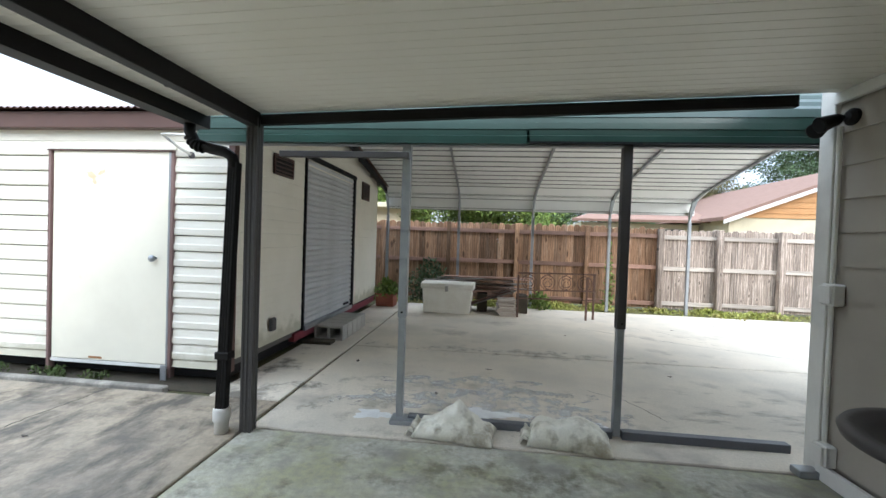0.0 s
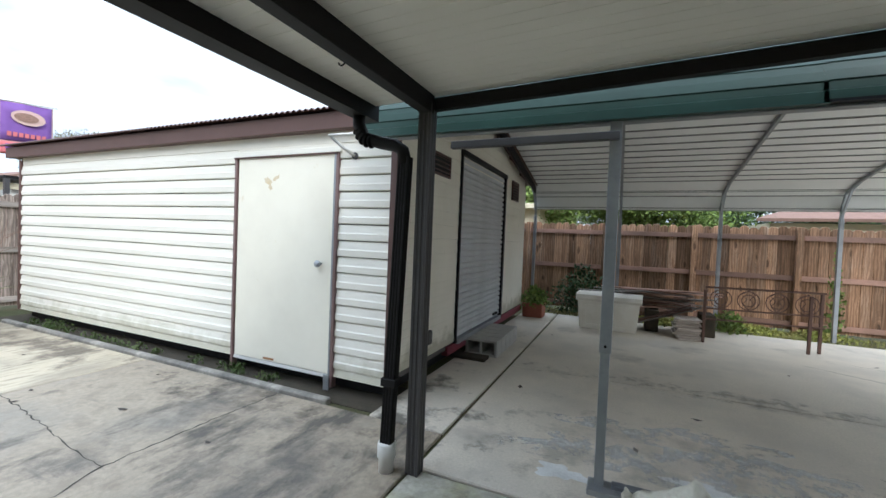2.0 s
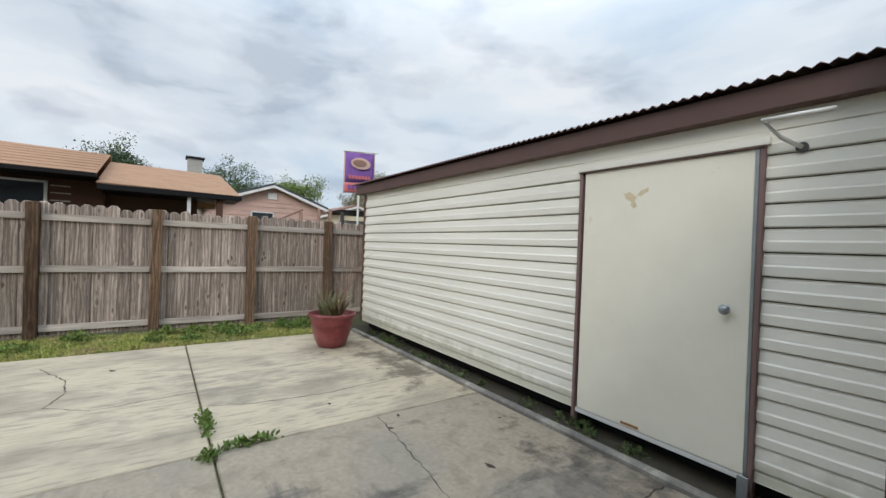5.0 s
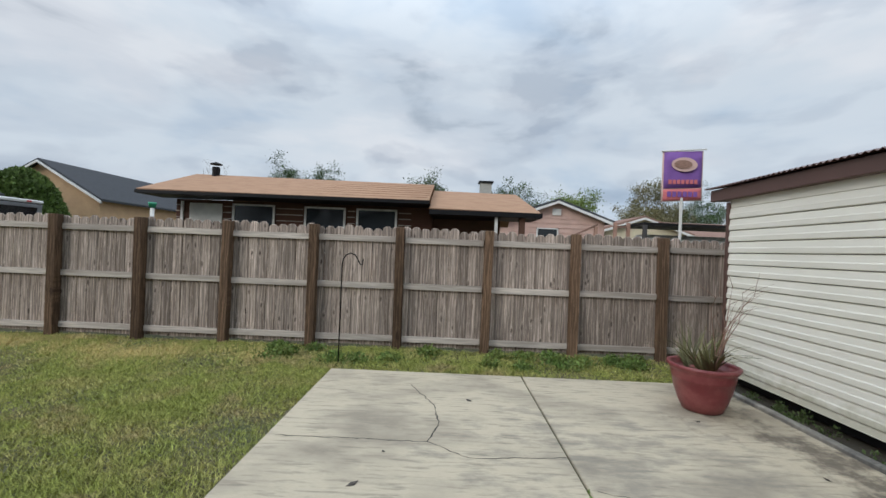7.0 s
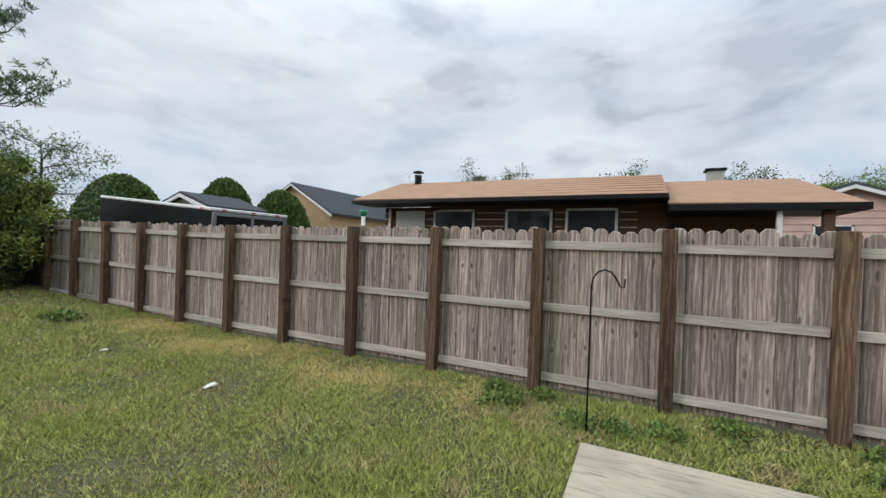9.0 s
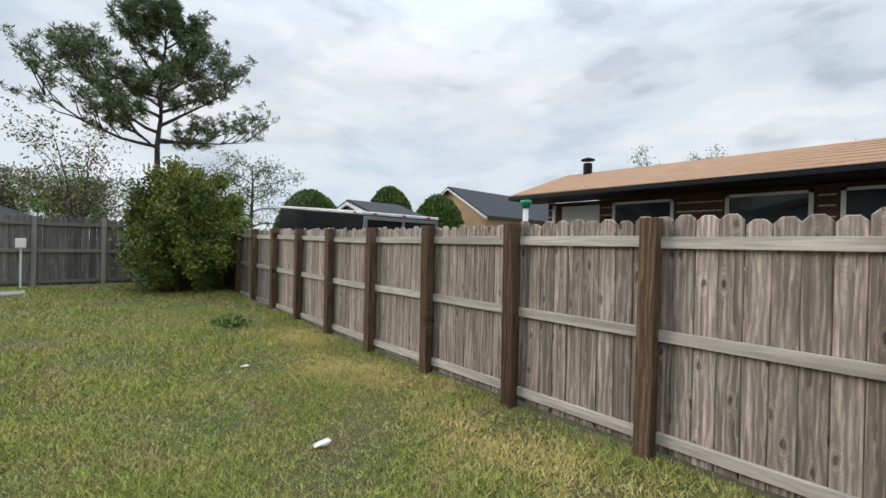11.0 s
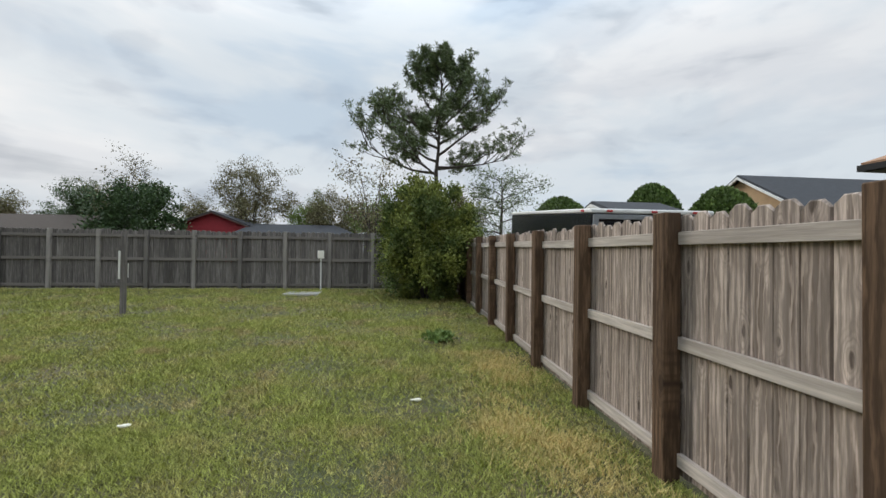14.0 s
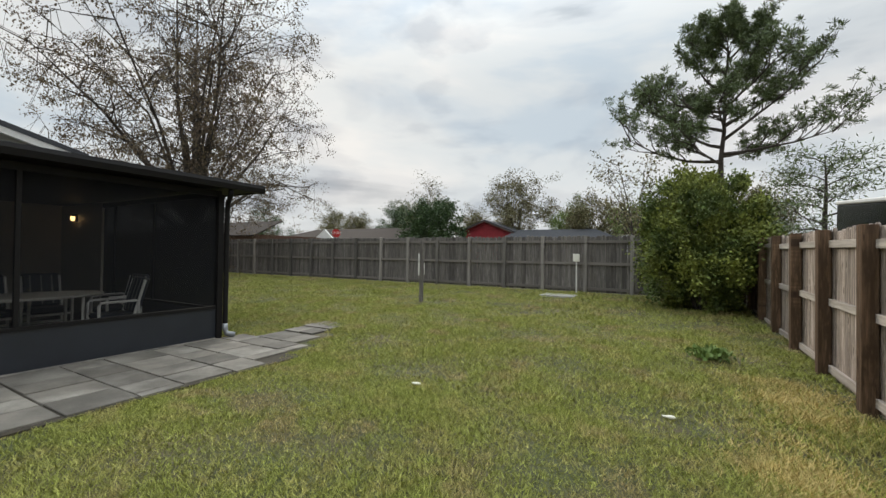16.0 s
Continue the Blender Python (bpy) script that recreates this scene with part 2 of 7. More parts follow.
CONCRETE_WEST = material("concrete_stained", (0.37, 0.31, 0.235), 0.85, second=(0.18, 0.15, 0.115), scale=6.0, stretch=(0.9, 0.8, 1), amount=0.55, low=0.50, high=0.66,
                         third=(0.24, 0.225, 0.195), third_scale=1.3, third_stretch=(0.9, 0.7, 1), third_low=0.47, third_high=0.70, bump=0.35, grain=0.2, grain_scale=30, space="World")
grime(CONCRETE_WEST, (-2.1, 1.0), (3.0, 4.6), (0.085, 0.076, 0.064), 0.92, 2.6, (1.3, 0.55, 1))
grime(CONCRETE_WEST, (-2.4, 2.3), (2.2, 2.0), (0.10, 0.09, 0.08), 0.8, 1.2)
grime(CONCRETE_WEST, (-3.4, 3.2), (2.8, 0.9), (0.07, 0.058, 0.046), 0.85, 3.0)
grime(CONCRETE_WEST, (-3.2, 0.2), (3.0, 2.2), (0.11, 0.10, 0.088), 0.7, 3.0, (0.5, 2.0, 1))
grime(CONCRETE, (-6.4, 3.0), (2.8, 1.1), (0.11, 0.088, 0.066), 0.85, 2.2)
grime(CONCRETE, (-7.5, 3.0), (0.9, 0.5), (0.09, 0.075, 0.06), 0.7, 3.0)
grime(CONCRETE, (-6.6, 1.2), (1.8, 2.4), (0.20, 0.18, 0.15), 0.6, 4.0, (1.5, 0.5, 1))
grime(CONCRETE_CAR, (-0.6, 3.5), (1.6, 1.1), (0.20, 0.19, 0.15), 0.5, 4.0)
grime(CONCRETE_CAR, (3.0, 3.6), (2.4, 0.8), (0.18, 0.17, 0.14), 0.6, 4.0, (0.6, 1.6, 1))
grime(CONCRETE_CAR, (0.5, 5.2), (3.0, 0.30), (0.17, 0.16, 0.13), 0.6, 5.0)
grime(CONCRETE_MOSS, (0.2, 2.4), (1.7, 0.35), (0.13, 0.125, 0.08), 0.75, 5.0)
grime(CONCRETE_MOSS, (-1.4, 1.6), (0.45, 1.6), (0.12, 0.115, 0.085), 0.7, 4.0)
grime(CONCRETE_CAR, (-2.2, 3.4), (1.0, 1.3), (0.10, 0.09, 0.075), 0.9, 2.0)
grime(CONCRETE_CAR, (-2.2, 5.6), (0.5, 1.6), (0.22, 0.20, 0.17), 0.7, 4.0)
PAVER = material("paver_concrete", (0.185, 0.168, 0.142), 0.85, second=(0.05, 0.047, 0.04), scale=2.6, third=(0.33, 0.31, 0.27), third_scale=1.2, per_object=0.35, bump=0.3)
JOINT = material("joint_dirt", (0.05, 0.045, 0.035), 0.95)
EARTH = material("damp_earth", (0.06, 0.048, 0.032), 0.95, second=(0.03, 0.03, 0.02), scale=8, bump=0.6, bump_scale=30)
LAWN = material("lawn_soil", (0.085, 0.095, 0.035), 0.95, second=(0.14, 0.105, 0.055), scale=1.6, amount=0.9, grain=0.3, grain_scale=45,
                third=(0.17, 0.13, 0.07), third_scale=0.6, third_low=0.50, third_high=0.66, bump=0.9, bump_scale=45, space="World")
# dark backing colour deepens the shadow lines between the siding boards
LAPSHADE = material("lap_shade_backing", (0.12, 0.11, 0.10), 0.8)
SIDING = material("white_siding", (0.80, 0.77, 0.685), 0.4, second=(0.70, 0.675, 0.59), scale=1.2, stretch=(0.4, 1, 1), amount=0.7,
                  grain=0.03, bump=0.05, bump_scale=12, space="World")
CREAM = material("cream_siding", (0.80, 0.76, 0.65), 0.5, second=(0.70, 0.66, 0.55), scale=1.5, amount=0.6, grain=0.04, bump=0.08,
                 bump_scale=15, space="World")
DOORWHITE = material("door_white_paint", (0.81, 0.77, 0.65), 0.45, second=(0.70, 0.66, 0.55), scale=1.2, amount=0.6, grain=0.02, bump=0.03, third=(0.60, 0.47, 0.27), third_scale=3.0, third_low=0.68, third_high=0.80)
foot_dirt(SIDING, 0.12, 0.30, (0.36, 0.34, 0.22), 0.5)
foot_dirt(CREAM, 0.20, 0.40, (0.33, 0.31, 0.20), 0.6)
STAIN = material("ochre_stain", (0.66, 0.54, 0.34), 0.6, second=(0.76, 0.70, 0.54), scale=30)
RUST = material("rust", (0.36, 0.17, 0.06), 0.8, scale=20)
BROWNTRIM = material("brown_trim_metal", (0.105, 0.055, 0.045), 0.5, scale=2, grain=0.06, bump=0.05)
JAMB = material("faded_mauve_jamb", (0.20, 0.125, 0.115), 0.5, scale=3, grain=0.06, bump=0.05)
BRONZE = material("bronze_painted_aluminium", (0.010, 0.009, 0.009), 0.6, scale=3, grain=0.06, bump=0.05)
BRONZE.node_tree.nodes["Principled BSDF"].inputs["Specular IOR Level"].default_value = 0.22
GREYPOST = material("grey_brown_fluted_metal", (0.058, 0.054, 0.054), 0.5, scale=3, grain=0.08, bump=0.05)
BLACK = material("black_metal", (0.010, 0.010, 0.011), 0.5, scale=3, bump=0.03)
BLACK.node_tree.nodes["Principled BSDF"].inputs["Specular IOR Level"].default_value = 0.18
WHITEPLASTIC = material("white_plastic", (0.72, 0.71, 0.67), 0.5, scale=5, grain=0.05, bump=0.05)
RESIN = material("beige_resin", (0.86, 0.83, 0.75), 0.55, second=(0.74, 0.70, 0.60), scale=4, grain=0.06, bump=0.05)
PANEL = material("white_roof_panel", (0.86, 0.825, 0.74), 0.5, second=(0.81, 0.77, 0.67), scale=0.8, grain=0.03, bump=0.04, space="World")
GREEN = material("green_roof_trim", (0.006, 0.032, 0.023), 0.4, second=(0.012, 0.05, 0.038), scale=2, grain=0.08, bump=0.05)
TEAL = material("pale_green_roof_edge", (0.008, 0.038, 0.029), 0.45, second=(0.016, 0.062, 0.05), scale=2, grain=0.08, bump=0.05)
GALV = material("galvanised_steel", (0.36, 0.38, 0.40), 0.45, metal=0.75, second=(0.26, 0.28, 0.30), scale=9, grain=0.1, bump=0.06)
CARROOF = material("grey_white_roof_sheet", (0.86, 0.86, 0.84), 0.45, second=(0.76, 0.76, 0.74), scale=1.2, grain=0.05, bump=0.04, space="World")
DULLGREY = material("dull_grey", (0.22, 0.225, 0.22), 0.6, scale=4)
RAILMETAL = material("dark_sill_metal", (0.14, 0.15, 0.17), 0.5, metal=0.3, scale=4)
PICKET = material("weathered_grey_picket", (0.56, 0.46, 0.39), 0.9, second=(0.075, 0.048, 0.034), scale=22, stretch=(1, 1, 0.05), amount=0.88, low=0.46, high=0.60, rings=0.75,
                  grain=0.3, grain_scale=55, bump=0.7, bump_scale=45, per_object=0.24, third=(0.19, 0.14, 0.11), third_scale=2.5, third_stretch=(1, 1, 0.4), knots=4.6)
PICKETDARK = material("dark_grey_picket", (0.24, 0.22, 0.205), 0.9, second=(0.09, 0.08, 0.072), scale=12, stretch=(1, 1, 0.08), amount=0.9, rings=0.5,
                      grain=0.3, grain_scale=40, bump=0.5, bump_scale=30, per_object=0.28)
BACKPOST = material("mixed_grey_post", (0.24, 0.22, 0.20), 0.9, second=(0.11, 0.10, 0.09), scale=10, stretch=(1, 1, 0.08), per_object=0.55, bump=0.4)
PICKETBROWN = material("reddish_brown_picket", (0.38, 0.225, 0.135), 0.85, second=(0.15, 0.085, 0.052), scale=9, stretch=(1, 1, 0.1), amount=0.9,
                       grain=0.25, grain_scale=40, bump=0.5, bump_scale=30, per_object=0.45, rings=0.7, third=(0.40, 0.31, 0.24), third_scale=1.4, third_stretch=(4, 1, 0.5), knots=2.8)
RAILWOOD = material("pale_weathered_rail", (0.64, 0.565, 0.495), 0.9, second=(0.26, 0.22, 0.19), scale=9, stretch=(0.08, 1, 1), amount=0.85,
                    grain=0.25, grain_scale=45, bump=0.5, bump_scale=30, per_object=0.14)
RAILDARK = material("dark_rail", (0.20, 0.18, 0.16), 0.9, scale=6, stretch=(0.08, 1, 1), per_object=0.15, bump=0.3)
POSTWOOD = material("brown_fence_post", (0.245, 0.155, 0.098), 0.85, second=(0.06, 0.04, 0.03), scale=10, stretch=(1, 1, 0.07), amount=0.95,
                    grain=0.3, grain_scale=45, bump=0.7, bump_scale=35, per_object=0.45, rings=0.85, third=(0.34, 0.21, 0.13), third_scale=1.6, third_stretch=(3, 3, 0.3), knots=2.6)
SHINGLE = material("brown_shingle", (0.40, 0.245, 0.155), 0.9, second=(0.30, 0.175, 0.11), scale=6, stretch=(1, 0.4, 1), amount=0.8, grain=0.15,
                   grain_scale=30, bump=0.4, bump_scale=25, space="World")
SHINGLEGREY = material("grey_shingle", (0.075, 0.078, 0.085), 0.9, scale=5, grain=0.15, bump=0.4, bump_scale=25, space="World")
SHINGLEBROWN = material("dull_brown_shingle", (0.045, 0.035, 0.03), 0.9, scale=5, grain=0.15, bump=0.4, bump_scale=25, space="World")
SHINGLERED = material("faded_red_shingle", (0.27, 0.17, 0.135), 0.9, scale=5, grain=0.15, bump=0.4, bump_scale=25, space="World")
BRICKMAT = material("brown_brick", (0.115, 0.052, 0.034), 0.9, scale=5, stretch=(1, 1, 3), grain=0.2, bump=0.4, bump_scale=15, space="World")
PEACH = material("peach_siding", (0.60, 0.40, 0.23), 0.8, scale=2, space="World")
PINK = material("pink_siding", (0.66, 0.45, 0.38), 0.8, scale=2, space="World")
ORANGE = material("orange_siding", (0.62, 0.33, 0.14), 0.8, scale=2, space="World")
PALEYELLOW = material("pale_yellow_wall", (0.72, 0.64, 0.46), 0.8, scale=2, space="World")
REDWALL = material("dark_red_wall", (0.33, 0.025, 0.035), 0.7, scale=2)
HOUSEWALL = material("grey_beige_house_siding", (0.36, 0.33, 0.285), 0.65, second=(0.29, 0.265, 0.23), scale=1.5, grain=0.04, bump=0.05, space="World")
CORNERWHITE = material("off_white_corner_trim", (0.70, 0.69, 0.65), 0.6, scale=3, grain=0.05)
DARKPANEL = material("charcoal_panel", (0.022, 0.026, 0.034), 0.45, scale=3, grain=0.05, bump=0.03)
BLACKGLOSS = material("black_trailer_paint", (0.010, 0.012, 0.016), 0.25, scale=1, bump=0.0)
WHITEPAINT = material("white_paint", (0.75, 0.74, 0.71), 0.5, scale=3, grain=0.04)
STONE = material("block_concrete", (0.44, 0.425, 0.385), 0.9, scale=6, bump=0.5)
TERRACOTTA = material("red_glazed_planter", (0.19, 0.035, 0.04), 0.35, second=(0.34, 0.12, 0.11), scale=5, grain=0.08, bump=0.08)
CLAY = material("terracotta_planter", (0.36, 0.12, 0.08), 0.8, scale=5)
SACK = material("dirty_white_sack", (0.76, 0.735, 0.63), 0.7, second=(0.27, 0.235, 0.16), scale=7, low=0.48, high=0.62, amount=0.9, bump=0.5, bump_scale=25)
POWDER = material("spilled_white_powder", (0.80, 0.81, 0.80), 0.95, second=(0.55, 0.55, 0.54), scale=9, bump=0.6)
BARK = material("grey_brown_bark", (0.075, 0.062, 0.052), 0.95, scale=4, bump=0.7, bump_scale=12)
LEAF = material("leaf_green", (0.11, 0.18, 0.035), 0.85, second=(0.25, 0.27, 0.07), scale=4.0, bump=0, space="World")
HEDGE = material("hedge_leaf", (0.085, 0.14, 0.028), 0.7, second=(0.13, 0.19, 0.04), scale=1.2, bump=0, space="World")
LEAFBUSH = material("shrub_leaf", (0.23, 0.26, 0.05), 0.75, second=(0.06, 0.10, 0.024), scale=1.3, amount=1.0, low=0.42, high=0.58, bump=0, space="World")
WEED = material("weed_leaf", (0.13, 0.21, 0.045), 0.75, second=(0.20, 0.26, 0.07), scale=9, bump=0, space="World")
WEEDLOW = material("low_weed_leaf", (0.07, 0.11, 0.03), 0.8, second=(0.11, 0.13, 0.045), scale=9, bump=0, space="World")
LEAFBROWN = material("brown_leaf", (0.15, 0.105, 0.07), 0.8, second=(0.20, 0.17, 0.08), scale=1.0, bump=0, space="World")
LEAFDARK = material("leaf_dark_green", (0.045, 0.085, 0.028), 0.6, second=(0.075, 0.12, 0.035), scale=1.0, bump=0, space="World")
LEAFOLIVE = material("leaf_olive", (0.145, 0.14, 0.06), 0.75, second=(0.20, 0.145, 0.075), scale=0.7, bump=0, space="World")
NEEDLE = material("pine_needle", (0.10, 0.14, 0.052), 0.6, second=(0.14, 0.175, 0.06), scale=1.2, bump=0, space="World")
GRASSBLADE = material("grass_blade", (0.40, 0.43, 0.115), 0.75, second=(0.55, 0.49, 0.19), scale=2.2, amount=0.9, low=0.45, high=0.62, grain=0.28, grain_scale=17,
                      third=(0.52, 0.40, 0.21), third_scale=1.1, third_low=0.55, third_high=0.64, bump=0, space="World")


def blade_tones(m, low=0.55, high=1.5):
    """Each blade or leaf a little lighter or darker than the next."""
    nt = m.node_tree
    b = nt.nodes["Principled BSDF"]
    old = b.inputs["Base Color"].links[0].from_socket
    geo, mr, h = nt.nodes.new("ShaderNodeNewGeometry"), nt.nodes.new("ShaderNodeMapRange"), nt.nodes.new("ShaderNodeHueSaturation")
    mr.inputs["To Min"].default_value, mr.inputs["To Max"].default_value = low, high
    nt.links.new(geo.outputs["Random Per Island"], mr.inputs["Value"])
    nt.links.new(mr.outputs["Result"], h.inputs["Value"])
    nt.links.new(old, h.inputs["Color"])
    nt.links.new(h.outputs["Color"], b.inputs["Base Color"])


for _m in (GRASSBLADE, LEAF, LEAFBUSH, LEAFDARK, LEAFOLIVE, NEEDLE, HEDGE):
    blade_tones(_m)
for _m in (SHINGLE, SHINGLEGREY, SHINGLEBROWN, SHINGLERED, PICKET, PICKETBROWN, PICKETDARK, POSTWOOD, RAILWOOD):
    _m.node_tree.nodes["Principled BSDF"].inputs["Specular IOR Level"].default_value = 0.15
GRASSBLADE.node_tree.nodes["Principled BSDF"].inputs["Specular IOR Level"].default_value = 0.12
STRAW = material("straw_grass_blade", (0.74, 0.58, 0.23), 0.8, second=(0.40, 0.34, 0.13), scale=3, grain=0.2, bump=0, space="World")
FILM = material("thin_powder_film", (0.72, 0.73, 0.72), 0.95, second=(0.5, 0.5, 0.49), scale=9, bump=0.4)
_n = FILM.node_tree
_t, _m = _n.nodes.new("ShaderNodeTexNoise"), _n.nodes.new("ShaderNodeMapRange")
_t.inputs["Scale"].default_value, _t.inputs["Detail"].default_value = 5.0, 9.0
_t.inputs["Roughness"].default_value = 0.75
_m.inputs["From Min"].default_value, _m.inputs["From Max"].default_value = 0.46, 0.66
_n.links.new(_n.nodes.new("ShaderNodeNewGeometry").outputs["Position"], _t.inputs["Vector"])
_n.links.new(_t.outputs["Fac"], _m.inputs["Value"])
_n.links.new(_m.outputs["Result"], _n.nodes["Principled BSDF"].inputs["Alpha"])
WINDOWGLASS = glass("dark_window_glass", (0.02, 0.025, 0.03), 0.04)
SCREEN = glass("dark_insect_screen", (0.015, 0.016, 0.018), 0.6, 0.20)
# same mesh as SCREEN; high alpha paints in its dark look seen aslant
SCREENDARKENED = glass("darkened_far_screen", (0.015, 0.016, 0.018), 0.6, 0.9)
PURPLE = material("purple_cloth", (0.22, 0.10, 0.36), 0.8, scale=4, grain=0.05)
SALMON = material("salmon_red_cloth", (0.62, 0.17, 0.18), 0.8, scale=4, grain=0.05)
CREAMCLOTH = material("pale_orange_print", (0.70, 0.48, 0.42), 0.8, scale=4)
TRAFFICRED = material("red_sign_face", (0.50, 0.02, 0.02), 0.5, scale=4)
GREENPLASTIC = material("green_plastic_cap", (0.03, 0.30, 0.17), 0.4, scale=4)
IRON = material("rusty_brown_iron", (0.10, 0.05, 0.035), 0.7, scale=9)
SCRAPWOOD = material("scrap_board", (0.34, 0.20, 0.15), 0.85, second=(0.13, 0.085, 0.06), scale=5, per_object=0.4, bump=0.3)
BROWNPAINT = material("brown_wood_siding", (0.105, 0.050, 0.030), 0.8, scale=3, stretch=(1, 1, 4), space="World")
MAROON = material("maroon_skirt", (0.20, 0.03, 0.045), 0.7, scale=4)
SHUTTER = material("grey_white_roller_shutter", (0.56, 0.57, 0.57), 0.4, second=(0.44, 0.45, 0.45), scale=3, grain=0.05, bump=0.05)
CUSHION = material("navy_striped_cushion", (0.03, 0.035, 0.05), 0.9, scale=9)
GLOW = bpy.data.materials.new("lit_lamp_glass")
GLOW.use_nodes = True
GLOW.node_tree.nodes["Principled BSDF"].inputs["Emission Color"].default_value = (1.0, 0.62, 0.25, 1)
GLOW.node_tree.nodes["Principled BSDF"].inputs["Emission Strength"].default_value = 3.0


# ---- mesh helpers ----
def finish(name, bm, mat, smooth=False):
    bmesh.ops.recalc_face_normals(bm, faces=bm.faces)
    me = bpy.data.meshes.new(name)
    bm.to_mesh(me)
    bm.free()
    if smooth:
        for p in me.polygons:
            p.use_smooth = True
    me.materials.append(mat)
    return me


def part(name, bm, mat, parent=None, label="", smooth=False, kind=""):
    me = bm if isinstance(bm, bpy.types.Mesh) else finish(name, bm, mat, smooth)
    ob = new(name, me)
    ob.parent = parent
    return tagged(ob, label=label, kind=kind)


def thing(name, place=(0, 0, 0), label="", category="", group="", kind="", turn=0.0):
    ob = new(name)
    ob.matrix_world = pose(*place, 0, 0, turn)
    return tagged(ob, label, category, group, kind)


def box(bm, lo, hi, bevel=0.0, m=None):
    """An upright box from corner to corner, with bevelled edges."""
    lo, hi = Vector(lo), Vector(hi)
    g = bmesh.ops.create_cube(bm, size=1)
    vs = g["verts"]
    bmesh.ops.transform(bm, matrix=Matrix.LocRotScale((lo + hi) / 2, None, hi - lo), verts=vs)
    if bevel:
        es = list({e for v in vs for e in v.link_edges})
        r = bmesh.ops.bevel(bm, geom=es, offset=bevel, segments=1, affect="EDGES")
        vs = list({v for f in r["faces"] for v in f.verts} | {v for v in vs if v.is_valid})
    if m is not None:
        bmesh.ops.transform(bm, matrix=m, verts=vs)
    return bm


def cube(lo, hi, bevel=0.0, m=None):
    return box(bmesh.new(), lo, hi, bevel, m)


def tube(bm, points, radii, sides=8, cap=True):
    """A round bar through points."""
    pts = [Vector(p) for p in points]
    if not isinstance(radii, (list, tuple)):
        radii = [radii] * len(pts)
    rings = []
    for i, p in enumerate(pts):
        d = (pts[min(i + 1, len(pts) - 1)] - pts[max(i - 1, 0)]).normalized()
        a = d.orthogonal().normalized() if not rings else (last - d * last.dot(d)).normalized()
        last = a
        b = d.cross(a)
        rings.append([bm.verts.new(p + (a * math.cos(w) + b * math.sin(w)) * radii[i]) for w in [2 * math.pi * k / sides for k in range(sides)]])
    for r, s in zip(rings, rings[1:]):
        for k in range(sides):
            bm.faces.new((r[k], r[(k + 1) % sides], s[(k + 1) % sides], s[k]))
    if cap:
        bm.faces.new(rings[0][::-1])
        bm.faces.new(rings[-1])
    return bm


def lathe(bm, profile, sides=24, centre=(0, 0, 0)):
    """A turned shape from (radius, height) pairs."""
    c = Vector(centre)
    rings = [[bm.verts.new(c + Vector((r * math.cos(2 * math.pi * k / sides), r * math.sin(2 * math.pi * k / sides), z))) for k in range(sides)] for r, z in profile]
    for r, s in zip(rings, rings[1:]):
        for k in range(sides):
            bm.faces.new((r[k], r[(k + 1) % sides], s[(k + 1) % sides], s[k]))
    bm.faces.new(rings[0][::-1])
    bm.faces.new(rings[-1])
    return bm


def extrude(bm, outline, a, b, axis="x"):
    """A prism of an outline of (u, z) pairs, from a to b along an axis."""
    def at(u, z, d):
        return (d, u, z) if axis == "x" else ((u, d, z) if axis == "y" else (u, z, d))
    p = [bm.verts.new(at(u, z, a)) for u, z in outline]
    q = [bm.verts.new(at(u, z, b)) for u, z in outline]
    n = len(outline)
    for i in range(n):
        bm.faces.new((p[i], p[(i + 1) % n], q[(i + 1) % n], q[i]))
    bm.faces.new(p[::-1])
    bm.faces.new(q)
    return bm


def quads_mesh(name, corners, mat):
    """A mesh of loose quads or triangles from an array (n, k, 3)."""
    n, k = corners.shape[:2]
    me = bpy.data.meshes.new(name)
    me.vertices.add(n * k)
    me.vertices.foreach_set("co", corners.reshape(-1).astype(np.float32))
    me.loops.add(n * k)
    me.loops.foreach_set("vertex_index", np.arange(n * k, dtype=np.int32))
    me.polygons.add(n)
    me.polygons.foreach_set("loop_start", np.arange(0, n * k, k, dtype=np.int32))
    me.update(calc_edges=True)
    me.materials.append(mat)
    return me


def rise(y):
    """Height of the lawn, which climbs gently towards the back fence."""
    return 0.35 * min(1.0, max(0.0, (-y - 8.0) / 9.0))


# ---- ground and slabs ----
def make_ground():
    xs = [-400, -120, -50, -25, -14, -9.5, -8, -6, -4, -2, 0, 2, 5, 9, 13, 20, 50, 120, 400]
    ys = [-400, -120, -50, -25, -17.0, -15, -13, -11, -9, -8, -5, -3, -1.4, 0, 3, 9.5, 14, 25, 60, 150, 400]
    bm = bmesh.new()
    g = [[bm.verts.new((x, y, rise(y) - 0.02)) for y in ys] for x in xs]
    for i in range(len(xs) - 1):
        for j in range(len(ys) - 1):
            bm.faces.new((g[i][j], g[i + 1][j], g[i + 1][j + 1], g[i][j + 1]))
    ob = part("ground", bm, LAWN, kind="structure")
    tagged(ob, "green and straw-coloured lawn ground around the house")


make_ground()


def slab(name, x0, x1, y0, y1, mat, label, top=0.0):
    ob = part(name, cube((x0, y0, top - 0.12), (x1, y1, top), 0.008), mat, kind="structure", label=label)
    return ob


